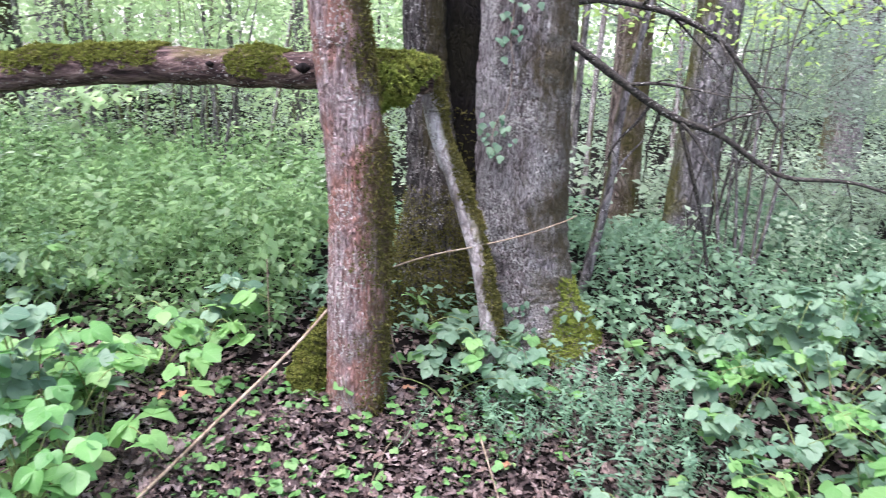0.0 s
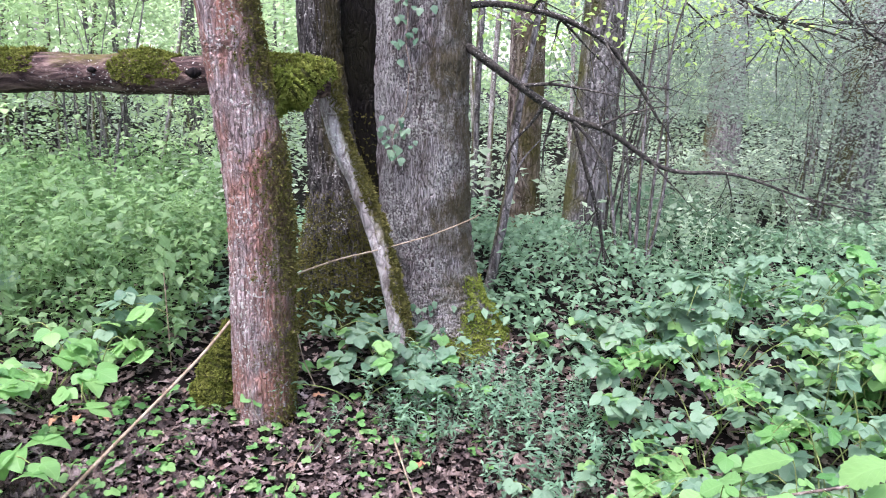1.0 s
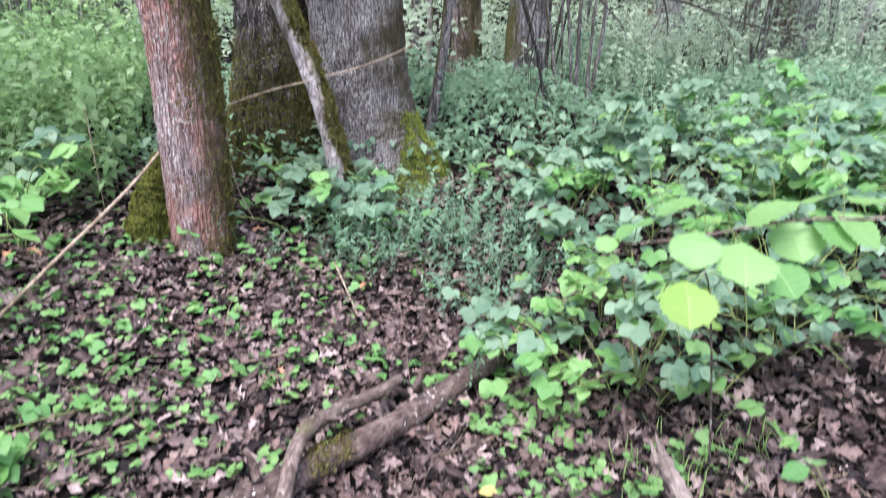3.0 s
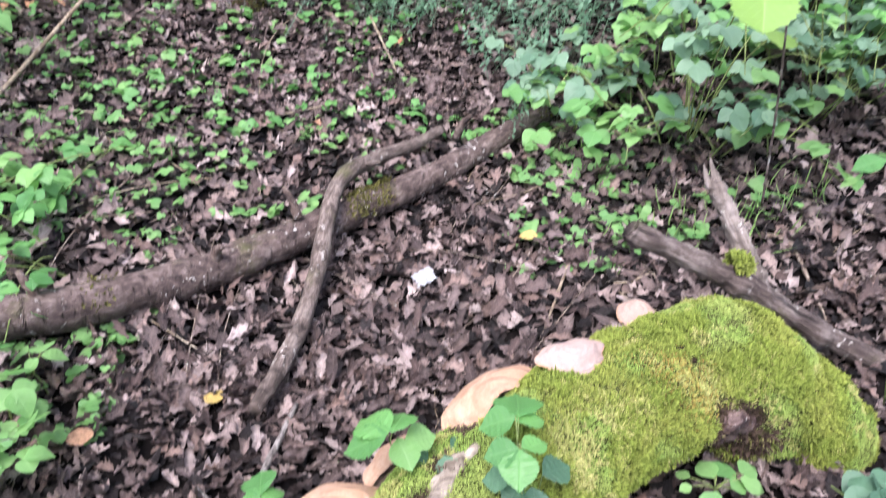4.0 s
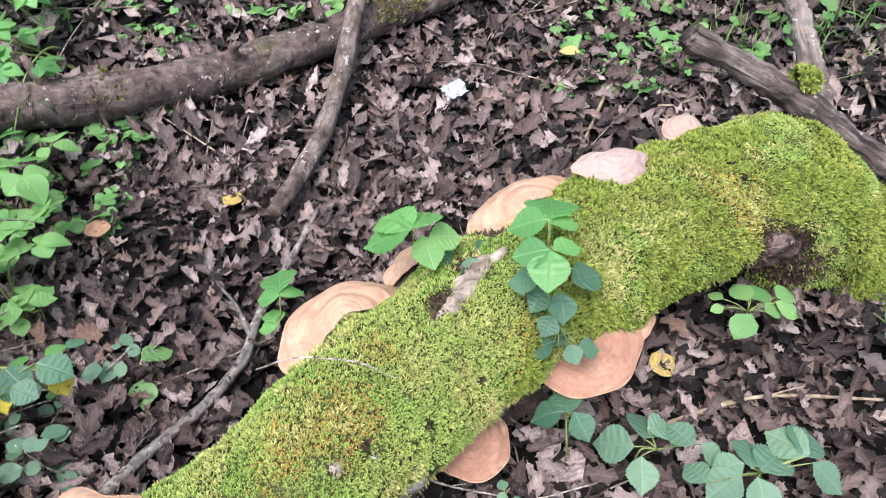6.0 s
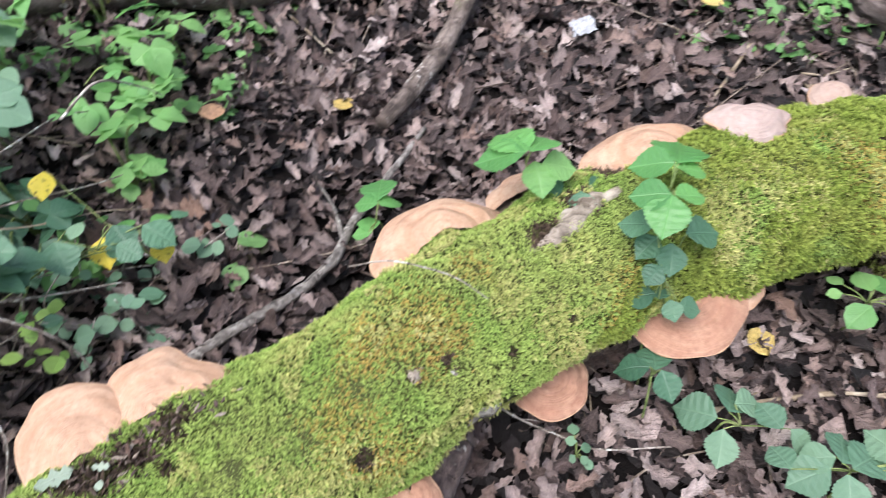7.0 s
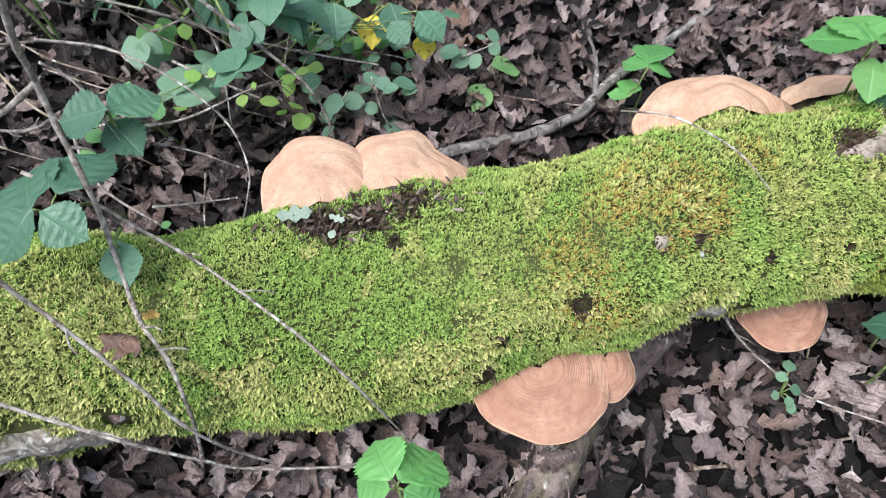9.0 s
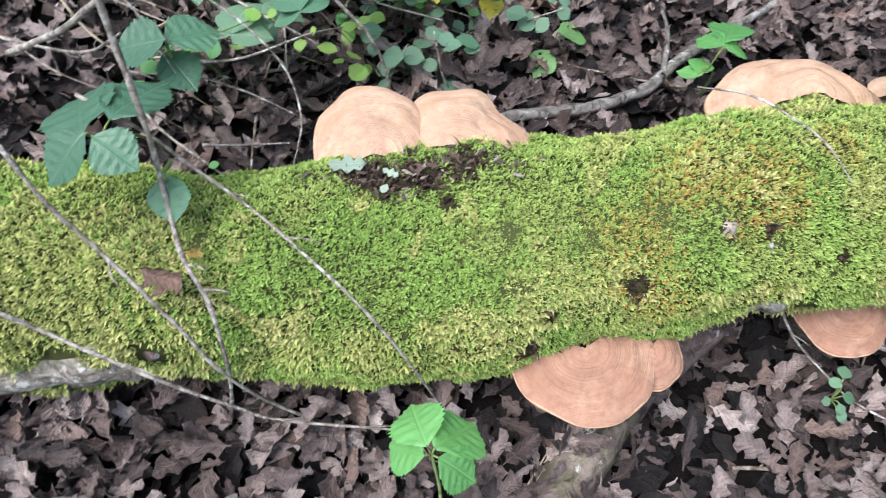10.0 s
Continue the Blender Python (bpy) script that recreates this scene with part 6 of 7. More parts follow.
sprig("fresh round leaves beside the log's broken end", (1.0, 0.80), [(0.815, 0.735, 0.46, 120, 0.055), (0.83, 0.74, 0.45, -160, 0.05), (0.835, 0.755, 0.47, -40, 0.045), (0.765, 0.79, 0.555, 80, 0.05), (0.785, 0.80, 0.55, -30, 0.045), (0.87, 0.76, 0.40, 170, 0.045)], FRESH, 51, NEAR)


def bramble(x, y, height, stems, mat, seed, label, group, size=0.06, per=5, arch=(0.12, 0.35)):
    """A bramble: arching stems that carry leaves of three on both sides."""
    g = random.Random(seed)
    z = float(ground_height(x, y))
    root = thing("bramble", label, "plant", group, at=(x, y, z))
    pool, young = meshes_for("t", TRI, mat), meshes_for("t", TRI, BRAMBLE_LIGHT if mat in (BRAMBLE, SHRUB) else mat)
    for s in range(stems):
        a, reach, top = g.uniform(0, 6.28), g.uniform(*arch), height * g.uniform(0.6, 1.1)
        dx, dy = reach * math.cos(a), reach * math.sin(a)
        ctrl = [(0, 0, -0.01, 0.0028), (dx * 0.3, dy * 0.3, top * 0.6, 0.0024), (dx * 0.75, dy * 0.75, top, 0.002), (dx * 1.25, dy * 1.25, top * 0.8, 0.0014)]
        v, fc = tube(ctrl, 14, 5)
        stem = part("stem", solid("stem", v, fc, STALK), root)
        line = catmull(ctrl, 30)
        for k in range(per):
            i = g.randint(9, 29)
            p = Vector(line[i][:3]) + Vector((g.uniform(-0.06, 0.06), g.uniform(-0.06, 0.06), g.uniform(0.0, 0.05)))
            set_leaf(stem, g.choice(young if i > 25 else pool), p, g.uniform(0, 360), size * g.uniform(0.7, 1.25), g.uniform(-24, 8), g.uniform(-15, 15))
    return root


BR, BL = "brambles beyond the dead branch", "brambles behind the cane"
rs = random.Random(11)
for k in range(80):
    y = rs.uniform(1.68, 3.1)
    x = rs.uniform(0.95 + 0.12 * (y - 1.5), 1.2 + 0.95 * (y - 0.9))
    bramble(x, y, rs.uniform(0.16, 0.5), 3, rs.choice((BRAMBLE, FRESH, BRAMBLE, BRAMBLE, BRAMBLE_LIGHT)), 100 + k, "dense green bramble with leaves of three", BR, 0.034 + 0.015 * (y - 1.4) + rs.uniform(0, 0.013), 8)
for k, (x, y, h) in enumerate(((0.95, 1.78, 0.16), (1.08, 1.70, 0.2), (1.18, 1.62, 0.18), (0.86, 1.86, 0.14), (0.72, 1.96, 0.12), (0.80, 2.05, 0.2), (0.68, 2.12, 0.16), (0.9, 1.95, 0.15), (0.62, 2.16, 0.2))):
    bramble(x, y, h, 2, BRAMBLE_LIGHT if k % 2 else BRAMBLE, 160 + k, "fresh green bramble at the end of the branch", BR, 0.055)
for k in range(22):
    y = rs.uniform(1.9, 3.4)
    x = -rs.uniform(0.95, 1.0 + 0.75 * (y - 0.9))
    bramble(x, y, rs.uniform(0.12, 0.4), 3, rs.choice((BRAMBLE, BRAMBLE, BRAMBLE_LIGHT)), 200 + k, "green bramble with pale young tips", BL, rs.uniform(0.055, 0.09))
for k, (x, y, h) in enumerate(((-1.2, 1.6, 0.3), (-1.3, 1.75, 0.4), (-1.32, 2.0, 0.25), (-1.45, 1.6, 0.4), (-1.25, 1.85, 0.25), (-1.2, 1.9, 0.4))):
    bramble(x, y, h, 3, BRAMBLE if k % 2 else BRAMBLE_LIGHT, 230 + k, "pale green bramble leaning over the cane", BL, 0.056)
for k, (x, y, h) in enumerate(((-1.22, 1.9, 0.5), (-1.3, 2.1, 0.55), (-1.12, 1.72, 0.35), (-1.4, 1.8, 0.6), (-1.2, 2.3, 0.4))):
    bramble(x, y, h, 4, BRAMBLE if k % 2 else FRESH, 250 + k, "broad green bramble beside the cane", BL, 0.062, 6, (0.08, 0.22))
for k in range(9):
    bramble(rs.uniform(-0.25, 0.25), rs.uniform(2.85, 3.15), rs.uniform(0.1, 0.26), 3, BRAMBLE, 240 + k, "green bramble in the gap between the trunks", "brambles between the trunks", 0.06)
rs = random.Random(91)
for k in range(7):
    bramble(rs.uniform(-0.95, -0.66), rs.uniform(0.35, 0.85), rs.uniform(0.1, 0.3), 2, rs.choice((BRAMBLE_DARK, BRAMBLE)), 260 + k, "dark bramble thicket behind the log", "brambles behind the log", 0.05, 4, (0.03, 0.12))
for k in range(11):
    bramble(rs.uniform(-0.85, -0.6), rs.uniform(0.22, 0.66), rs.uniform(0.1, 0.26), 2, rs.choice((BRAMBLE_DARK, BRAMBLE_DARK, BRAMBLE)), 310 + k, "dark bramble thicket behind the log", "brambles behind the log", 0.046, 4, (0.03, 0.11))
for k in range(22):
    x, y = rs.uniform(-0.95, -0.6), rs.uniform(0.12, 0.6)
    z, a, l = rs.uniform(0.08, 0.32), rs.uniform(-0.4, 1.1), rs.uniform(0.12, 0.24)
    twig("dry_twig", "thin dry twig in the bramble thicket", [(x, y, z), (x + l * 0.4 * math.cos(a), y + l * 0.4 * math.sin(a), z - 0.01), (x + l * 0.75 * math.cos(a + 0.2), y + l * 0.75 * math.sin(a + 0.2), z * 0.8), (x + l * math.cos(a + 0.3), y + l * math.sin(a + 0.3), z * 0.55)], rs.uniform(0.0012, 0.0026), 0.0008, rs.choice((TWIG, CANE, TWIG)), 400 + k, buds=3)


def leafy_twig(label, pts, n, size, mat, seed):
    """A thin dry twig with small round leaves on both sides."""
    g = random.Random(seed)
    root = thing("leafy_twig", label, "twig", "leafy twigs behind the log")
    ctrl = [(*p, 0.002 - 0.0012 * i / (len(pts) - 1)) for i, p in enumerate(pts)]
    v, fc = tube(ctrl, 30, 6, 0.2, 0.0, seed)
    part("stem", solid("stem", v, fc, TWIG_PALE), root)
    line = catmull(ctrl, 60)
    pool = meshes_for("r", ROUNDS, mat)
    for _ in range(n):
        p = Vector(line[g.randint(8, 59)][:3]) + Vector((g.uniform(-0.012, 0.012), g.uniform(-0.012, 0.012), g.uniform(-0.004, 0.012)))
        set_leaf(root, g.choice(pool), p, g.uniform(0, 360), size * g.uniform(0.6, 1.4), g.uniform(-35, 10), g.uniform(-20, 20))
    return root


rt = random.Random(44)
for k in range(16):
    x, y = rt.uniform(-0.86, -0.50), rt.uniform(0.16, 0.62)
    z, a, l = rt.uniform(0.12, 0.34), rt.uniform(-0.6, 1.4), rt.uniform(0.12, 0.28)
    leafy_twig("thin dry twig with small yellow-green leaves", [(x, y, z), (x + l * 0.35 * math.cos(a), y + l * 0.35 * math.sin(a), z + rt.uniform(-0.02, 0.03)), (x + l * 0.7 * math.cos(a + 0.25), y + l * 0.7 * math.sin(a + 0.25), z * 0.85), (x + l * math.cos(a + 0.4), y + l * math.sin(a + 0.4), z * 0.6)], rt.randint(5, 10), 0.018, rt.choice((LIME, FRESH, BRAMBLE_LIGHT)), 700 + k)
for k in range(14):
    x, y = rt.uniform(-0.56, -0.36), rt.uniform(0.40, 0.62)
    z = float(ground_height(x, y))
    leafy_twig("low sprig of small round green leaves", [(x, y, z), (x + rt.uniform(-0.02, 0.02), y + rt.uniform(-0.02, 0.02), z + 0.05), (x + rt.uniform(-0.05, 0.05), y + rt.uniform(-0.05, 0.05), z + rt.uniform(0.07, 0.13))], rt.randint(4, 7), 0.024, rt.choice((FRESH, BRAMBLE, BRAMBLE_LIGHT)), 730 + k)
for k in range(6):
    bramble(rs.uniform(0.5, 1.0), rs.uniform(0.05, 0.42), rs.uniform(0.05, 0.12), 2, BRAMBLE_DARK, 280 + k, "dark bramble spreading over dead leaves", "brambles before the log", 0.05, 4)
for k in range(10):
    bramble(rs.uniform(-1.1, -0.6), rs.uniform(0.95, 1.6), rs.uniform(0.05, 0.13), 2, rs.choice((BRAMBLE_LIGHT, FRESH)), 290 + k, "young bramble beside the fallen branch", BL, 0.05, 4)


for k, (x, y, h) in enumerate(((-0.60, 0.93, 0.1), (-0.66, 1.22, 0.12), (-0.55, 0.72, 0.08), (-0.72, 1.05, 0.14), (-0.80, 0.86, 0.16))):
    bramble(x, y, h, 2, FRESH if k % 2 else BRAMBLE_LIGHT, 330 + k, "fresh young bramble on the leaf litter", "young brambles behind the log", 0.042, 4, (0.03, 0.09))


def carpet(name, label, category, shapes, n, area, heights, size, mat, tip=(-0.5, 0.2), lift=0.0, clump=0.0, smooth=False):
    """Many leaves at random over a stretch of ground: area(n) gives x and y."""
    x, y = area(n)
    if clump:
        keep = np.array([noise.noise(Vector((a * clump, b * clump, 3.3))) for a, b in zip(x, y)]) > -0.02 - 0.25 * rng.random(len(x))
        x, y = x[keep], y[keep]
    k = len(x)
    z = ground_height(x, y) + lift + rng.random(k) ** 0.7 * heights(x, y)
    rot = turns(rng.random(k) * 6.283, rng.uniform(tip[0], tip[1], k), rng.normal(0, 0.3, k))
    s = size * rng.uniform(0.5, 1.45, k)
    me = scatter(name, shapes, rng.integers(0, len(shapes), k), np.stack([x, y, z], -1), rot, s, mat, smooth)
    return tagged(new(name, me), label, category, kind="stuff")


def rect(x0, x1, y0, y1):
    return lambda n: (rng.uniform(x0, x1, n), rng.uniform(y0, y1, n))


def hump(base, amp, f):
    return lambda x, y: base + amp * (0.5 + 0.5 * np.sin(f * x + 1.7) * np.sin(f * 0.9 * y + 0.6))



KITE = [(np.array(((0, 0, 0), (-0.29, 0.42, 0.05 + 0.02 * k), (0, 0.46, -0.02), (0.29, 0.44, 0.07 - 0.01 * k), (0, 1, -0.08 - 0.03 * k))), np.array(((0, 2, 1), (0, 3, 2), (1, 2, 4), (2, 3, 4))), np.array(((0.5, 0), (0.1, 0.42), (0.5, 0.46), (0.9, 0.44), (0.5, 1.0)))) for k in range(4)]
FLAKE = [(np.array(((0, 0, 0), (-0.3, 0.45, 0.06), (0.3, 0.45, 0.06), (0, 1, -0.08))), np.array(((0, 2, 1), (1, 2, 3))), np.array(((0.5, 0), (0.1, 0.45), (0.9, 0.45), (0.5, 1.0))))]

# ground cover and undergrowth
carpet("ground_cover", "low round green seedlings on the leaf litter", "ground cover", CLOVER, 520, rect(-1.5, 0.25, 1.6, 2.75), hump(0.0, 0.05, 5), 0.025, BRAMBLE_LIGHT, (-0.4, 0.2), lift=0.014, clump=3.2)
carpet("ground_cover", "small green ivy-like leaves by the trunk", "ground cover", CLOVER, 520, rect(-1.1, 0.5, 1.95, 2.9), hump(0.0, 0.06, 6), 0.026, FRESH, (-0.4, 0.2), lift=0.014, clump=2.4)
carpet("ground_cover", "low green seedlings and grass beyond the branch", "ground cover", CLOVER, 420, rect(0.40, 1.15, 1.36, 2.1), hump(0.0, 0.05, 6), 0.024, BRAMBLE_LIGHT, (-0.4, 0.2), lift=0.014, clump=3.0)
carpet("ground_cover", "scattered seedlings behind the log", "ground cover", CLOVER, 800, rect(-1.4, -0.42, 0.85, 2.0), hump(0.0, 0.05, 6), 0.024, BRAMBLE_LIGHT, (-0.4, 0.2), lift=0.014, clump=3.0)
carpet("grass_tuft", "fresh green grass blades", "grass", [blade((0.03, 0.03, 0.02, 0.0), 0.1, 0.3 * k, 0, 0, k) for k in range(3)], 130, lambda n: (rng.normal(0.98, 0.12, n), rng.normal(1.42, 0.08, n)), hump(0.0, 0.01, 5), 0.065, GRASS, (0.5, 1.3))


def leafy_shoot(seed, pairs=7, leaf_len=0.16, width=1.0):
    """An upright shoot of height 1 with opposite narrow leaves."""
    g = random.Random(seed)
    simple = (FLAKE[0][0] * np.array((width, 1, 1)), FLAKE[0][1], FLAKE[0][2])
    bits = [(blade((0.004, 0.004, 0.003), 0, 0.05, 0, 0, seed), pose(0, 0, 0, 84, 0, g.uniform(0, 360)))]
    for k in range(pairs):
        h, a = 0.25 + 0.75 * (k + g.random() * 0.5) / pairs, g.uniform(0, 180)
        for e in (0, 180):
            bits.append((simple, pose(g.uniform(-0.03, 0.03), g.uniform(-0.03, 0.03), h, g.uniform(-10, 35), 0, a + e) @ Matrix.Scale(leaf_len * g.uniform(0.7, 1.3), 4)))
    return joined(*bits)


SHOOTS_NARROW = [leafy_shoot(k + 40, 10, 0.13, 0.62) for k in range(8)]
SHOOTS_FINE = [leafy_shoot(k + 20, 9, 0.10) for k in range(8)]


def shoots(label, n, area, height, mat, kinds):
    x, y = area(n)
    k = len(x)
    rot = turns(rng.random(k) * 6.283, rng.normal(0, 0.28, k), rng.normal(0, 0.28, k))
    me = scatter("shrub_thicket", kinds, rng.integers(0, len(kinds), k), np.stack([x, y, ground_height(x, y)], -1), rot, height * rng.uniform(0.55, 1.25, k), mat)
    return tagged(new("shrub_thicket", me), label, "shrub", kind="stuff")


shoots("fine-leaved blue-green shrub before the oak", 130, lambda n: (rng.normal(0.44, 0.25, n), rng.normal(2.72, 0.13, n)), 0.23, SHRUB_NEAR, SHOOTS_NARROW)
shoots("fine-leaved blue-green shrub beside the brambles", 75, lambda n: (rng.normal(0.80, 0.17, n), rng.normal(2.45, 0.18, n)), 0.23, SHRUB_NEAR, SHOOTS_NARROW)
shoots("tall green undergrowth shoots behind the canes", 1300, rect(-5, -0.8, 3.1, 6.5), 0.55, UNDER_WARM, SHOOTS_FINE)
shoots("tall green undergrowth shoots beyond the brambles", 800, rect(1.2, 6, 3.9, 7.5), 0.45, UNDER_HAZED, SHOOTS_FINE)
carpet("undergrowth", "dense bramble undergrowth beyond the clearing", "undergrowth", KITE, 15000, rect(0.75, 4.4, 2.95, 5.2), hump(0.10, 0.32, 3), 0.048, SHRUB, (-0.9, 0.4))
carpet("undergrowth", "dense green undergrowth behind the canes", "undergrowth", KITE, 21000, rect(-4.2, -0.75, 2.95, 5.4), hump(0.12, 0.44, 3), 0.048, UNDER_WARM, (-1.0, 0.4))
carpet("undergrowth", "low leaves round the oaks", "undergrowth", KITE, 5000, rect(-0.8, 0.9, 3.2, 5.2), hump(0.08, 0.3, 4), 0.046, SHRUB, (-0.6, 0.4))
carpet("undergrowth", "sea of green undergrowth under the trees", "undergrowth", FLAKE, 52000, lambda n: (rng.uniform(-1, 1, n) * 15, 5.0 + 16 * rng.random(n) ** 1.3), hump(0.2, 0.6, 1.3), 0.085, UNDER_HAZED, (-0.6, 0.5))

# ivy on the oak
ivy = thing("ivy", "ivy sprays climbing the grey oak bark", "plant")
IVY_LEAF = [serrate(k + 60, (0.03, 0.42, 0.50, 0.34, 0.30, 0.16, 0.0), 7, 0.10, 0.10, -0.1, 0.0) for k in range(4)]
pool = meshes_for("ivy", IVY_LEAF, BRAMBLE_DARK) + meshes_for("ivy", IVY_LEAF, BRAMBLE)
rs = random.Random(3)
for k in range(78):
    hi = k % 3
    z = rs.uniform(1.54, 1.9) if hi == 0 else rs.uniform(1.14, 1.32) if hi == 1 else rs.uniform(0.2, 0.5)
    x = (0.172 if hi == 0 else 0.135 if hi == 1 else 0.32) + rs.gauss(0, 0.035 if hi == 0 else 0.045 if hi == 1 else 0.08)
    cx = 0.27 if z > 0.6 else 0.35
    y = 3.42 - math.sqrt(max(0.002, 0.232 ** 2 - (x - cx) ** 2)) - rs.uniform(0.005, 0.025)
    set_leaf(ivy, rs.choice(pool), (x, y, z), rs.uniform(130, 230), rs.uniform(0.024, 0.042), rs.uniform(-75, -35), rs.uniform(-25, 25))
for pts in ([(0.20, 3.19, 1.5), (0.175, 3.195, 1.62), (0.18, 3.195, 1.75), (0.165, 3.20, 1.95)], [(0.15, 3.21, 1.12), (0.125, 3.22, 1.2), (0.14, 3.21, 1.28), (0.18, 3.2, 1.36), (0.19, 3.19, 1.5)]):
    v, fc = tube([(*p, 0.0028) for p in pts], 24, 5, 0.2)
    part("stem", solid("stem", v, fc, TWIG), ivy)


# small pale leaves on the twiggy shrubs
def haze_leaves(label, n, lo, hi, size, mat):
    lo, hi = np.array(lo), np.array(hi)
    m = n // 45
    hubs = lo + (hi - lo) * rng.random((m, 3))
    w = rng.integers(0, m, n)
    p = hubs[w] + rng.normal(size=(n, 3)) * np.array((0.16, 0.16, 0.07))
    me = scatter("shrub_foliage", FLAKE, np.zeros(n, int), p, turns(rng.random(n) * 6.283, rng.uniform(-0.8, 0.4, n), rng.normal(0, 0.5, n)), size * rng.uniform(0.6, 1.3, n), mat)
    return tagged(new("shrub_foliage", me), label, "foliage", kind="stuff")


haze_leaves("tiny grey-green leaves on drooping thorny branches", 42000, (1.75, 4.1, 1.25), (5.6, 6.6, 2.3), 0.031, TINY)
haze_leaves("tiny grey-green leaves low on the thorny branches", 9000, (2.2, 4.2, 0.8), (5.2, 6.2, 1.4), 0.028, TINY)
haze_leaves("fresh green leaves hanging above the dead branch", 900, (0.6, 3.9, 1.68), (2.6, 5.0, 2.2), 0.05, LIME)
haze_leaves("small leaves among thin young stems", 16000, (-3.7, 5.2, 0.75), (-0.5, 8.0, 2.7), 0.036, CANOPY)
haze_leaves("pale leaves on shrubs beyond the grey trunks", 7000, (0.9, 8.6, 0.9), (5.0, 10.5, 3.4), 0.07, TINY)
haze_leaves("pale leaves on shrubs beyond the brambles", 6000, (4.9, 7.2, 0.9), (8.5, 9.2, 3.4), 0.055, TINY)

# ---- the wood behind ----
def crown(n, centre, spread, size, mat, seed):
    """Leaves in loose sprays round twigs that leave gaps between them."""
    g = np.random.default_rng(seed)
    m = max(6, n // 70)
    hubs = np.array(centre) + g.normal(size=(m, 3)) * np.array(spread)
    which = g.integers(0, m, n)
    p = hubs[which] + g.normal(size=(n, 3)) * np.array((0.26, 0.26, 0.09)) * (0.6 + 0.8 * g.random(m))[which][:, None]
    rot = turns(g.random(n) * 6.283, g.uniform(-0.9, 0.3, n), g.normal(0, 0.4, n))
    return scatter("crown", FLAKE, np.zeros(n, int), p, rot, size * g.uniform(0.6, 1.3, n), mat)


def wood_tree(x, y, r, height, leaves, seed, label, lean=0.0, spread=(1.1, 1.1, 0.9), at=0.75, bark_mat=None, size=0.085):
    g = random.Random(seed)
    z = float(ground_height(x, y))
    root = thing("forest_tree", label, "tree", "trees of the wood")
    ctrl = [(x, y, z - 0.05, r * 1.45), (x + lean * 0.1, y, z + 0.3, r * 1.1), (x + lean * 0.35 + g.uniform(-0.04, 0.04), y, z + height * 0.3, r), (x + lean * 0.7, y, z + height * 0.65, r * 0.8), (x + lean, y, z + height, r * 0.45)]
    v, fc = tube(ctrl, 26 if y < 9 else 12, 18 if r > 0.1 else 7, 0.12, r * 0.06, seed, furrows=25)
    part("trunk", solid("trunk", v, fc, bark_mat or BARK_FAR), root)
    for k in range(4 if leaves else 2):
        zz = z + height * g.uniform(0.3, 0.8)
        a, l = g.uniform(0, 6.28), g.uniform(0.5, 1.3)
        c = x + lean * (zz - z) / height
        v, fc = tube([(c, y, zz, r * 0.35), (c + math.cos(a) * l * 0.5, y + math.sin(a) * l * 0.5, zz + 0.15, r * 0.2), (c + math.cos(a) * l, y + math.sin(a) * l, zz + 0.3, r * 0.06)], 6, 5)
        part("branch", solid("branch", v, fc, bark_mat or BARK_FAR), root)
    if leaves:
        part("crown", crown(leaves, (x + lean * at, y, z + height * at), spread, size, CANOPY, seed), root)
    return root


GREY, THIN = "grey forest trunk with a mossy foot", "thin young forest tree with fresh leaves"
wood_tree(1.21, 5.35, 0.125, 6, 0, 1, "forest trunk with an ivy-brown mossy foot", bark_mat=BARK_BROWN)
wood_tree(1.47, 4.62, 0.13, 6, 0, 2, GREY, 0.0)
wood_tree(4.1, 7.85, 0.19, 8, 0, 3, "straight grey forest trunk")
wood_tree(-5.6, 10.2, 0.3, 8, 0, 4, "thick forest trunk with a mossy base")
wood_tree(-5.75, 8.9, 0.24, 8, 0, 5, "forest trunk covered in olive moss", bark_mat=BARK_DARK)
wood_tree(-1.55, 6.9, 0.055, 6, 600, 6, THIN, -0.1, at=0.7)
wood_tree(4.33, 5.9, 0.17, 7, 0, 7, "grey forest trunk behind twiggy shrubs")
for k, (x, y) in enumerate(((-2.4, 7.1), (-3.2, 8.0), (-2.0, 8.2), (-3.9, 7.4), (-1.0, 8.6))):
    wood_tree(x, y, 0.016 + 0.003 * (k % 4), 4.5, 1300, 40 + k, THIN, 0.25 * (k % 3 - 1), (0.9, 0.9, 0.8), 0.65, BARK_PALE if k % 2 else None, 0.06)
rs = random.Random(77)
for k in range(80):
    y = 6.0 + 15 * rs.random() ** 1.2
    x = rs.uniform(-0.95, 0.95) * (1.5 + y * 0.72)
    big = rs.random() < 0.08 and not (0.5 < x < 8 and y < 15)
    glade = 0.2 < x < 7 and y < 10
    # the pale bark on most far stems imitates haze by colour
    wood_tree(x, y, rs.uniform(0.1, 0.2) if big else rs.uniform(0.014, 0.036), rs.uniform(6, 9) if big else rs.uniform(2.5, 5), 0 if big or glade else rs.randint(1300, 2500), 300 + k,
              GREY if big else THIN, rs.uniform(-0.5, 0.5), (1.0, 1.0, 0.8), rs.uniform(0.45, 0.8), BARK_PALE if k % 3 else None, 0.055 + 0.004 * y)
for k in range(26):
    a = -1.05 + 2.1 * k / 25
    x, y = 24 * math.sin(a) + rs.uniform(-1, 1), 24 * math.cos(a) + rs.uniform(-1.5, 1.5)
    wood_tree(x, y, 0.16, 9, 2600, 500 + k, "leafy tree at the far edge of the wood", 0, (2.4, 1.6, 2.6), 0.34, size=0.22)

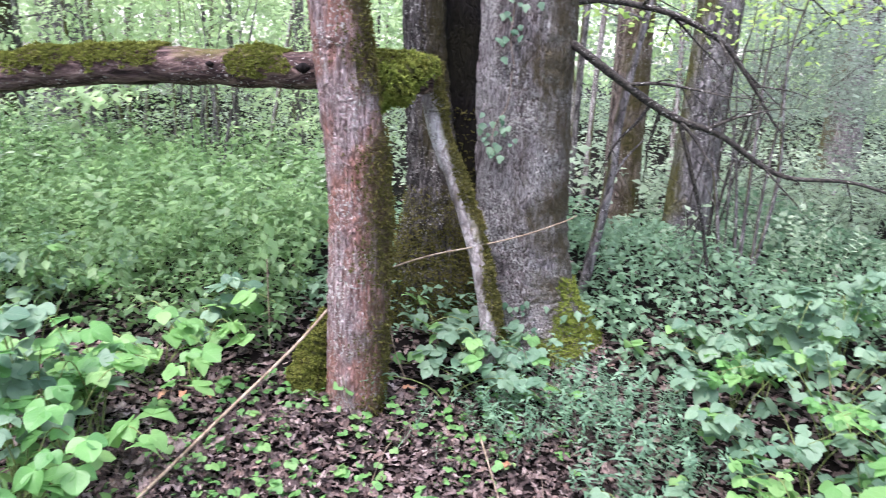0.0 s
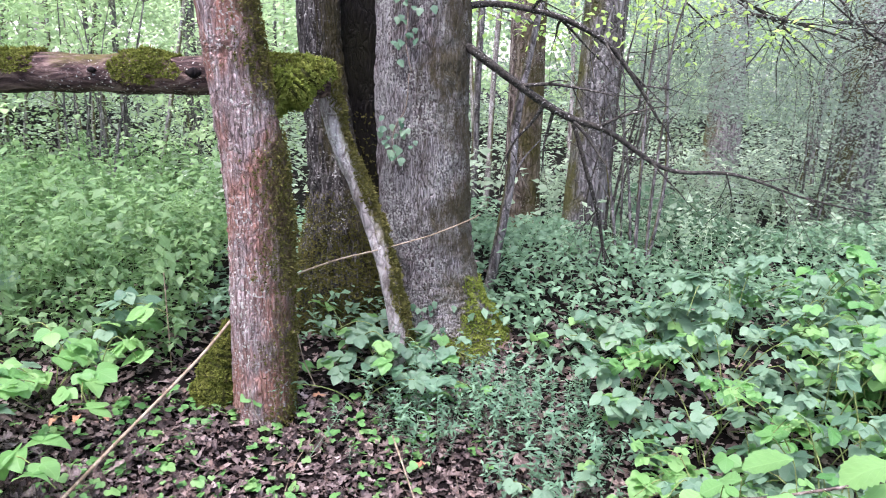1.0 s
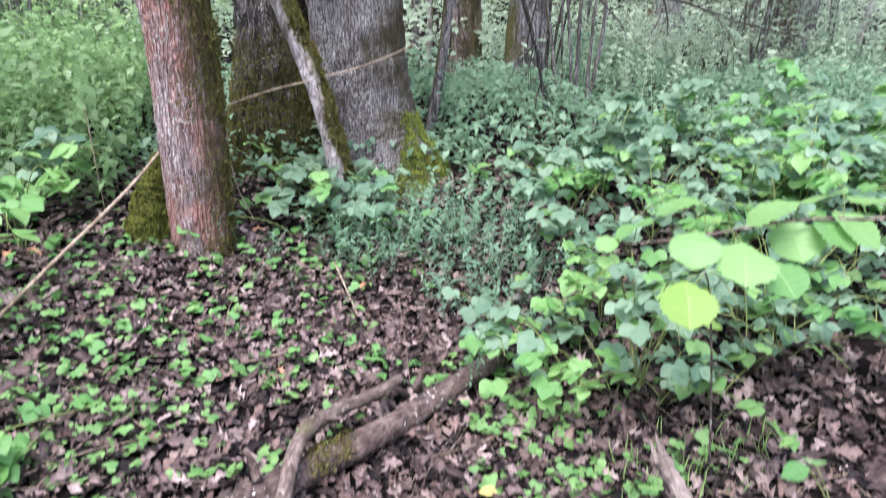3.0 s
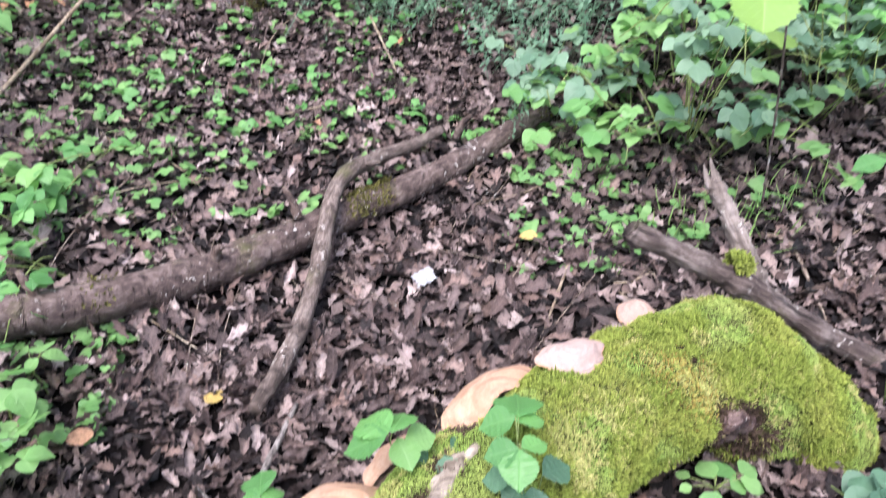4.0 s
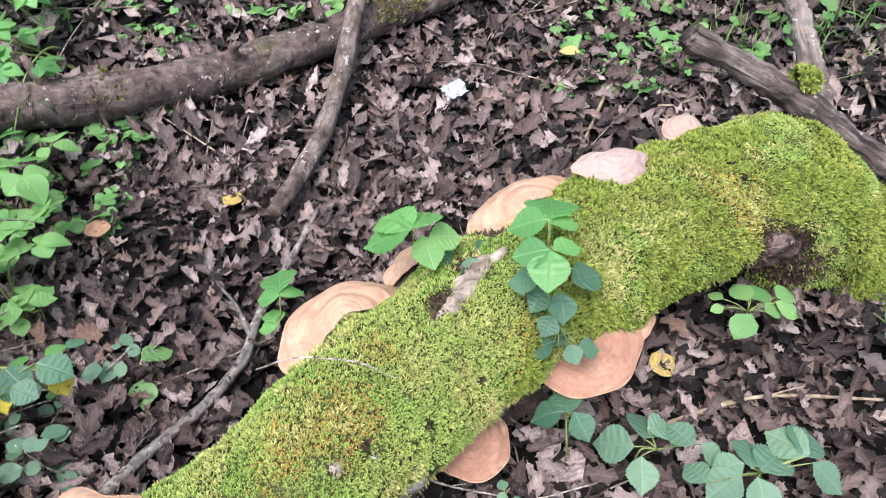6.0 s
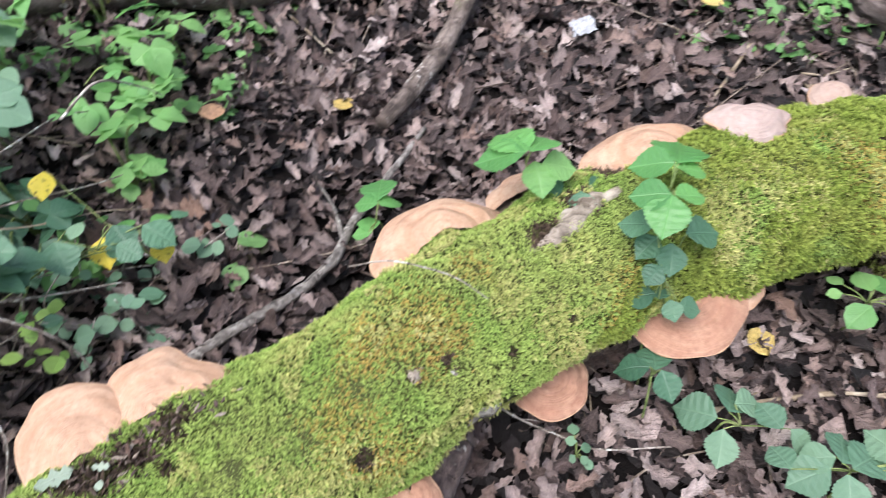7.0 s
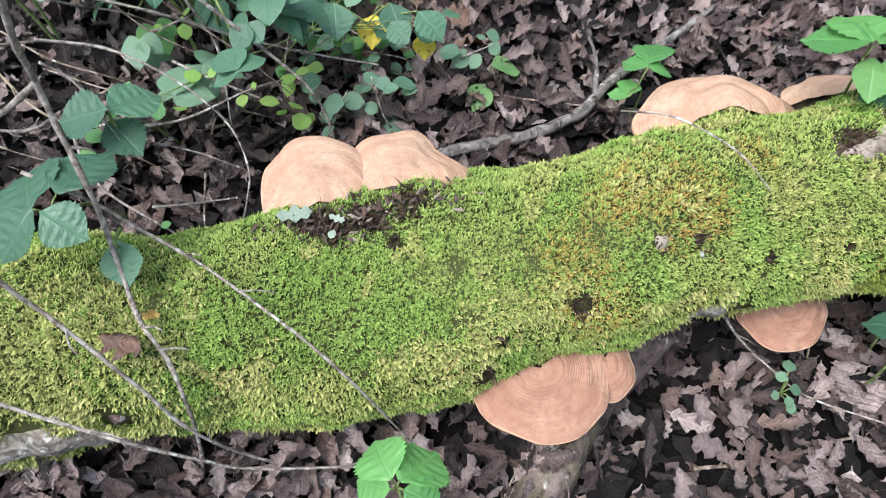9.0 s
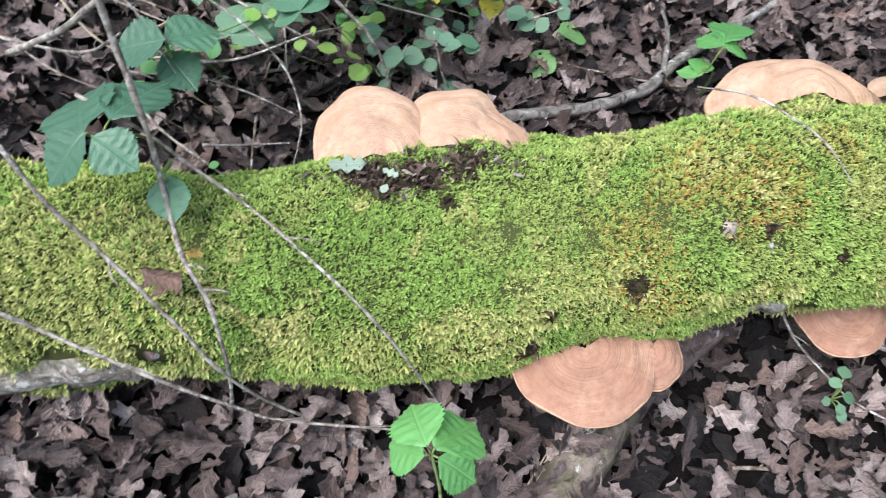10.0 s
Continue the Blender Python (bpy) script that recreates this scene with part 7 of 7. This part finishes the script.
# unseen trees added beside and behind the camera to block low sky light
for k in range(22):
    a = 1.15 + (2 * math.pi - 2.3) * k / 21
    d = rs.uniform(6.5, 9.0)
    wood_tree(d * math.sin(a), d * math.cos(a), rs.uniform(0.05, 0.18), rs.uniform(6, 8), 800, 600 + k, "leafy tree on the near side of the wood", 0, (1.0, 1.0, 1.8), 0.6, size=0.16)

# ---- dead leaves and small finds on the ground ----
def oak_leaf(seed, n=13, across=(-1, -0.5, 0, 0.5, 1)):
    """A dead oak leaf with round lobes out of step on its two sides, curled and crumpled in its own way."""
    g = random.Random(seed)
    gr = np.random.default_rng(seed)
    lobes = g.uniform(2.8, 3.8)
    t = np.linspace(0, 1, n)
    body = 0.33 * np.sin(np.pi * np.clip(t, 0, 1) ** 0.7) ** 0.65 * (0.5 + 0.65 * t)
    sides = []
    for _ in range(2):
        wave = np.cos(2 * np.pi * (lobes * t + g.uniform(0.3, 0.7)))
        w = np.maximum(0.012, body * (0.78 + 0.30 * wave + 0.05 * gr.normal(size=n)))
        w[0], w[1], w[-1] = 0.012, 0.02, 0.0
        sides.append(w)
    curl, curl2, bend, fold, twist = g.uniform(-1.5, 4.5), g.uniform(-1.5, 4.5), g.uniform(-0.8, 0.9), g.uniform(-0.3, 0.5), g.uniform(-0.9, 0.9)
    v, uv, tr = [], [], []
    for i in range(n):
        z0 = bend * (t[i] - 0.3) ** 2 + 0.04 * math.sin(7 * t[i] + seed) - twist * 0.1 * t[i]
        for e in across:
            w = sides[0 if e < 0 else 1][i] * abs(e)
            c = curl if e < 0 else curl2
            reach = w / (1 + 2.4 * abs(c) * w * w)
            crease = 0.035 * math.sin(19 * t[i] + 3.0 * abs(e) + seed) * min(1, w * 8)
            v.append((reach if e > 0 else -reach, t[i] + 0.25 * w, z0 + fold * w + c * w * w + crease + 0.05 * gr.normal() * min(1, w * 5) + twist * (w if e > 0 else -w) * t[i]))
            uv.append((0.5 + 0.5 * e * min(1.0, sides[0 if e < 0 else 1][i] * 2.2), t[i]))
    m = len(across)
    for i in range(n - 1):
        for k in range(m - 1):
            a = m * i + k
            tr += [(a, a + 1, a + m + 1), (a, a + m + 1, a + m)]
    return np.array(v), np.array(tr), np.array(uv)


OAKS = [oak_leaf(k, 11, (-1, 0, 1)) for k in range(16)]
OAKS_FINE = [oak_leaf(k + 50, 12) for k in range(24)]
OAKS_LOW = [blade([w for w in OAK_LOW], random.Random(k).uniform(-0.2, 0.4), random.Random(k + 9).uniform(-0.2, 0.2), 0.3, 0.3, k, 0.05) for k in range(6)]
def clear_of_log(n):
    x, y = rng.uniform(-3.2, 3.4, n), rng.uniform(-0.6, 4.0, n)
    far = (x < -1.0) | (x > 1.9) | ((x > 1.1) & (y < 1.05)) | (y < -0.4) | (y > 2.2)
    return x[far], y[far]


def round_the_log(n):
    """Points on the ground beside the log, none beneath it."""
    x, y = rng.uniform(-0.95, 1.15, 2 * n), rng.uniform(-0.2, 1.1, 2 * n)
    line = LOG_LINE[::6, :2]
    gap = np.min(np.hypot(x[:, None] - line[None, :, 0], y[:, None] - line[None, :, 1]), axis=1)
    ok = np.where(gap > 0.055)[0][:n]
    return x[ok], y[ok]


carpet("leaf_litter", "pale dead oak leaves before the log", "leaf litter", OAKS_FINE, 800, rect(-0.6, 0.35, -0.25, 0.12), hump(0.018, 0.036, 9), 0.043, LITTER, (-0.4, 0.5), smooth=True)
carpet("leaf_litter", "deep layer of grey-brown dead oak leaves", "leaf litter", OAKS, 7800, rect(-1.5, 1.7, 1.0, 2.3), hump(0.010, 0.026, 9), 0.054, LITTER, (-0.4, 0.5), smooth=True)
carpet("leaf_litter", "dead oak leaves under the brambles", "leaf litter", OAKS_LOW, 4500, clear_of_log, hump(0.008, 0.012, 9), 0.055, LITTER, (-0.3, 0.4))
SCRAPS = [blade((0.05, 0.26, 0.20, 0.32, 0.18, 0.0), random.Random(k).uniform(-0.3, 0.5), random.Random(k + 9).uniform(-0.3, 0.3), random.Random(k + 5).uniform(-0.5, 0.9), 0.5, k, 0.1) for k in range(10)]
carpet("leaf_litter", "lower layer of broken dark leaf scraps", "leaf litter", SCRAPS, 8000, rect(-1.0, 1.5, -0.3, 2.2), hump(0.004, 0.016, 9), 0.04, LITTER_DAMP_SHADED, (-0.3, 0.35))
carpet("leaf_litter", "thin layer of dead leaves across the wood floor", "leaf litter", FLAKE, 18000, lambda n: (rng.normal(0, 4.5, n), rng.normal(0.5, 4.5, n)), hump(0.004, 0.012, 9), 0.06, LITTER, (-0.3, 0.3))
carpet("leaf_litter", "dead leaves round the foot of the trees", "leaf litter", OAKS_LOW, 5000, lambda n: (rng.uniform(-1.7, 1.7, n), rng.uniform(2.1, 3.4, n)), hump(0.01, 0.014, 9), 0.042, LITTER, (-0.3, 0.4))
carpet("leaf_litter", "curled dead oak leaves at the foot of the trunks", "leaf litter", OAKS, 2600, rect(-1.25, 0.75, 2.1, 2.85), hump(0.014, 0.03, 9), 0.043, LITTER, (-0.4, 0.5), smooth=True)
carpet("leaf_litter", "dead oak leaves close round the mossy log", "leaf litter", OAKS_FINE, 6800, round_the_log, hump(0.008, 0.036, 9), 0.042, LITTER, (-0.5, 0.6), smooth=True)
near_leaf = [leaf_mesh("fallen_leaf", s, LITTER) for s in OAKS_FINE]
rs = random.Random(19)
for k in range(290):
    x, y = rs.uniform(-0.6, 1.0), rs.uniform(0.1, 1.75)
    set_leaf(ground, rs.choice(near_leaf), on_ground(x, y, rs.uniform(0.02, 0.035)), rs.uniform(0, 360), rs.uniform(0.034, 0.058), rs.uniform(-18, 22), rs.uniform(-25, 25), "fallen_leaf")


def lone_leaf(label, x, y, mat, size, yaw, shape, dz=0.035):
    ob = new("dead_leaf", leaf_mesh("dead_leaf", shape, mat))
    ob.matrix_basis = Matrix.Translation(on_ground(x, y, dz)) @ pose(0, 0, 0, 6, 8, yaw) @ Matrix.Scale(size, 4)
    return tagged(ob, label, "leaf", "bright dead leaves")


for x, y, s, a in ((-0.25, 0.985, 0.04, 70), (0.50, 1.50, 0.05, 80), (0.425, 0.575, 0.045, -60)):
    lone_leaf("single yellow dead leaf on the brown litter", x, y, LITTER_YELLOW, s, a, BLADES[1])
for x, y, a in ((-0.47, 0.63, 30), (-0.50, 0.60, 150), (-0.44, 0.66, 250), (-0.53, 0.66, 80), (-0.40, 0.60, 310), (-0.49, 0.56, 200), (0.50, 0.62, 40)):
    lone_leaf("russet dead leaf among the brambles", x, y, LITTER_BROWN, 0.06, a, OAKS[(int(a) // 10) % 16], 0.05)
for x, y, s, a in ((-0.46, 0.86, 0.045, 20), (0.266, 2.49, 0.075, 100), (-0.06, 2.03, 0.06, 40), (-0.14, 2.85, 0.07, 90), (-1.02, 2.55, 0.08, 10), (-1.06, 2.6, 0.07, 140), (-0.98, 2.62, 0.07, 240)):
    lone_leaf("single orange-brown dead leaf on the litter", x, y, LITTER_ORANGE, s, a, OAKS[3] if s > 0.05 else BLADES[2])

white, wt, wb = nodes_of("crumpled_paper")
wtc = wt.nodes.new("ShaderNodeTexCoord").outputs["Object"]
wt.links.new(mix(wt, noise_of(wt, wtc, 40.0, 4.0, 0.6), (0.34, 0.35, 0.36), (0.20, 0.21, 0.225)), wb.inputs["Base Color"])
bm = bmesh.new()
bmesh.ops.create_grid(bm, x_segments=9, y_segments=7, size=0.5)
for v in bm.verts:
    v.co = Vector((v.co.x * 0.052 + 0.006 * noise.noise(v.co * 4), v.co.y * 0.042 + 0.006 * noise.noise(v.co * 5), 0.016 * abs(noise.noise(v.co * 5.0 + Vector((3, 1, 0)))) + 0.012 * v.co.x))
me = bpy.data.meshes.new("paper_scrap")
bm.to_mesh(me)
bm.free()
me.materials.append(white)
scrap = tagged(new("paper_scrap", me), "crumpled white paper scrap on dead leaves", "litter")
scrap.location, scrap.rotation_euler = on_ground(0.18, 1.36, 0.052), (0.2, 0.1, 0.5)

# small finds lying on the log's moss
PALE_LEAF = leaf("pale_grey_green_leaf", (0.17, 0.22, 0.16), (0.28, 0.33, 0.25), 0.15, 0.6)


FLAT_SCRAP = blade((0.03, 0.22, 0.10, 0.30, 0.14, 0.24, 0.0), 0.06, -0.1, 0.0, 0.3, 3, 0.04)


def on_moss(x, y, dz=0.007):
    hit = lv[np.hypot(lv[:, 0] - x, lv[:, 1] - y) < 0.012]
    return (x, y, (float(hit[:, 2].max()) if len(hit) else 0.25) + dz)


def moss_leaf(label, x, y, mat, size, yaw, shape, tip=5, roll=0):
    ob = new("dead_leaf", leaf_mesh("dead_leaf", shape, mat))
    ob.matrix_basis = Matrix.Translation(on_moss(x, y)) @ pose(0, 0, 0, tip, roll, yaw) @ Matrix.Scale(size, 4)
    return tagged(ob, label, "leaf", "leaves lying on the log")


moss_leaf("pale grey-green lobed leaf scrap on the moss", -0.345, 0.192, PALE_LEAF, 0.034, -50, FLAT_SCRAP, -4)
moss_leaf("pale grey-green leaf scrap by the brackets", -0.303, 0.218, PALE_LEAF, 0.016, -80, FLAT_SCRAP, -4)
moss_leaf("whitish leaf scrap on the moss", -0.288, 0.198, PALE_LEAF, 0.010, 10, BLADES[0])
moss_leaf("curled brown leaf on the moss", -0.403, 0.018, LITTER_BROWN, 0.058, -60, oak_leaf(75, 15), 22, 38)
moss_leaf("half yellow withered leaf on the moss", -0.383, 0.05, LITTER_YELLOW, 0.026, -30, oak_leaf(33, 12), 25, 40)
for x, y, a in ((-0.275, 0.232, 30), (-0.262, 0.25, 120), (-0.285, 0.212, 200), (-0.25, 0.262, 75)):
    moss_leaf("brown leaf crumb by the brackets", x, y, LITTER_BROWN, 0.014, a, OAKS_FINE[(int(a) // 10) % 14], 8, 10)
sprig("small grey-green woody sprig under the log", (0.176, 0.37), [(0.168, 0.385, 0.06, 10, 0.02), (0.172, 0.378, 0.055, 80, 0.018), (0.178, 0.372, 0.05, -70, 0.018), (0.18, 0.365, 0.045, -140, 0.016), (0.172, 0.366, 0.04, 140, 0.016), (0.184, 0.36, 0.035, -100, 0.018)], SHRUB, 41, NEAR, shapes=ROUNDS)
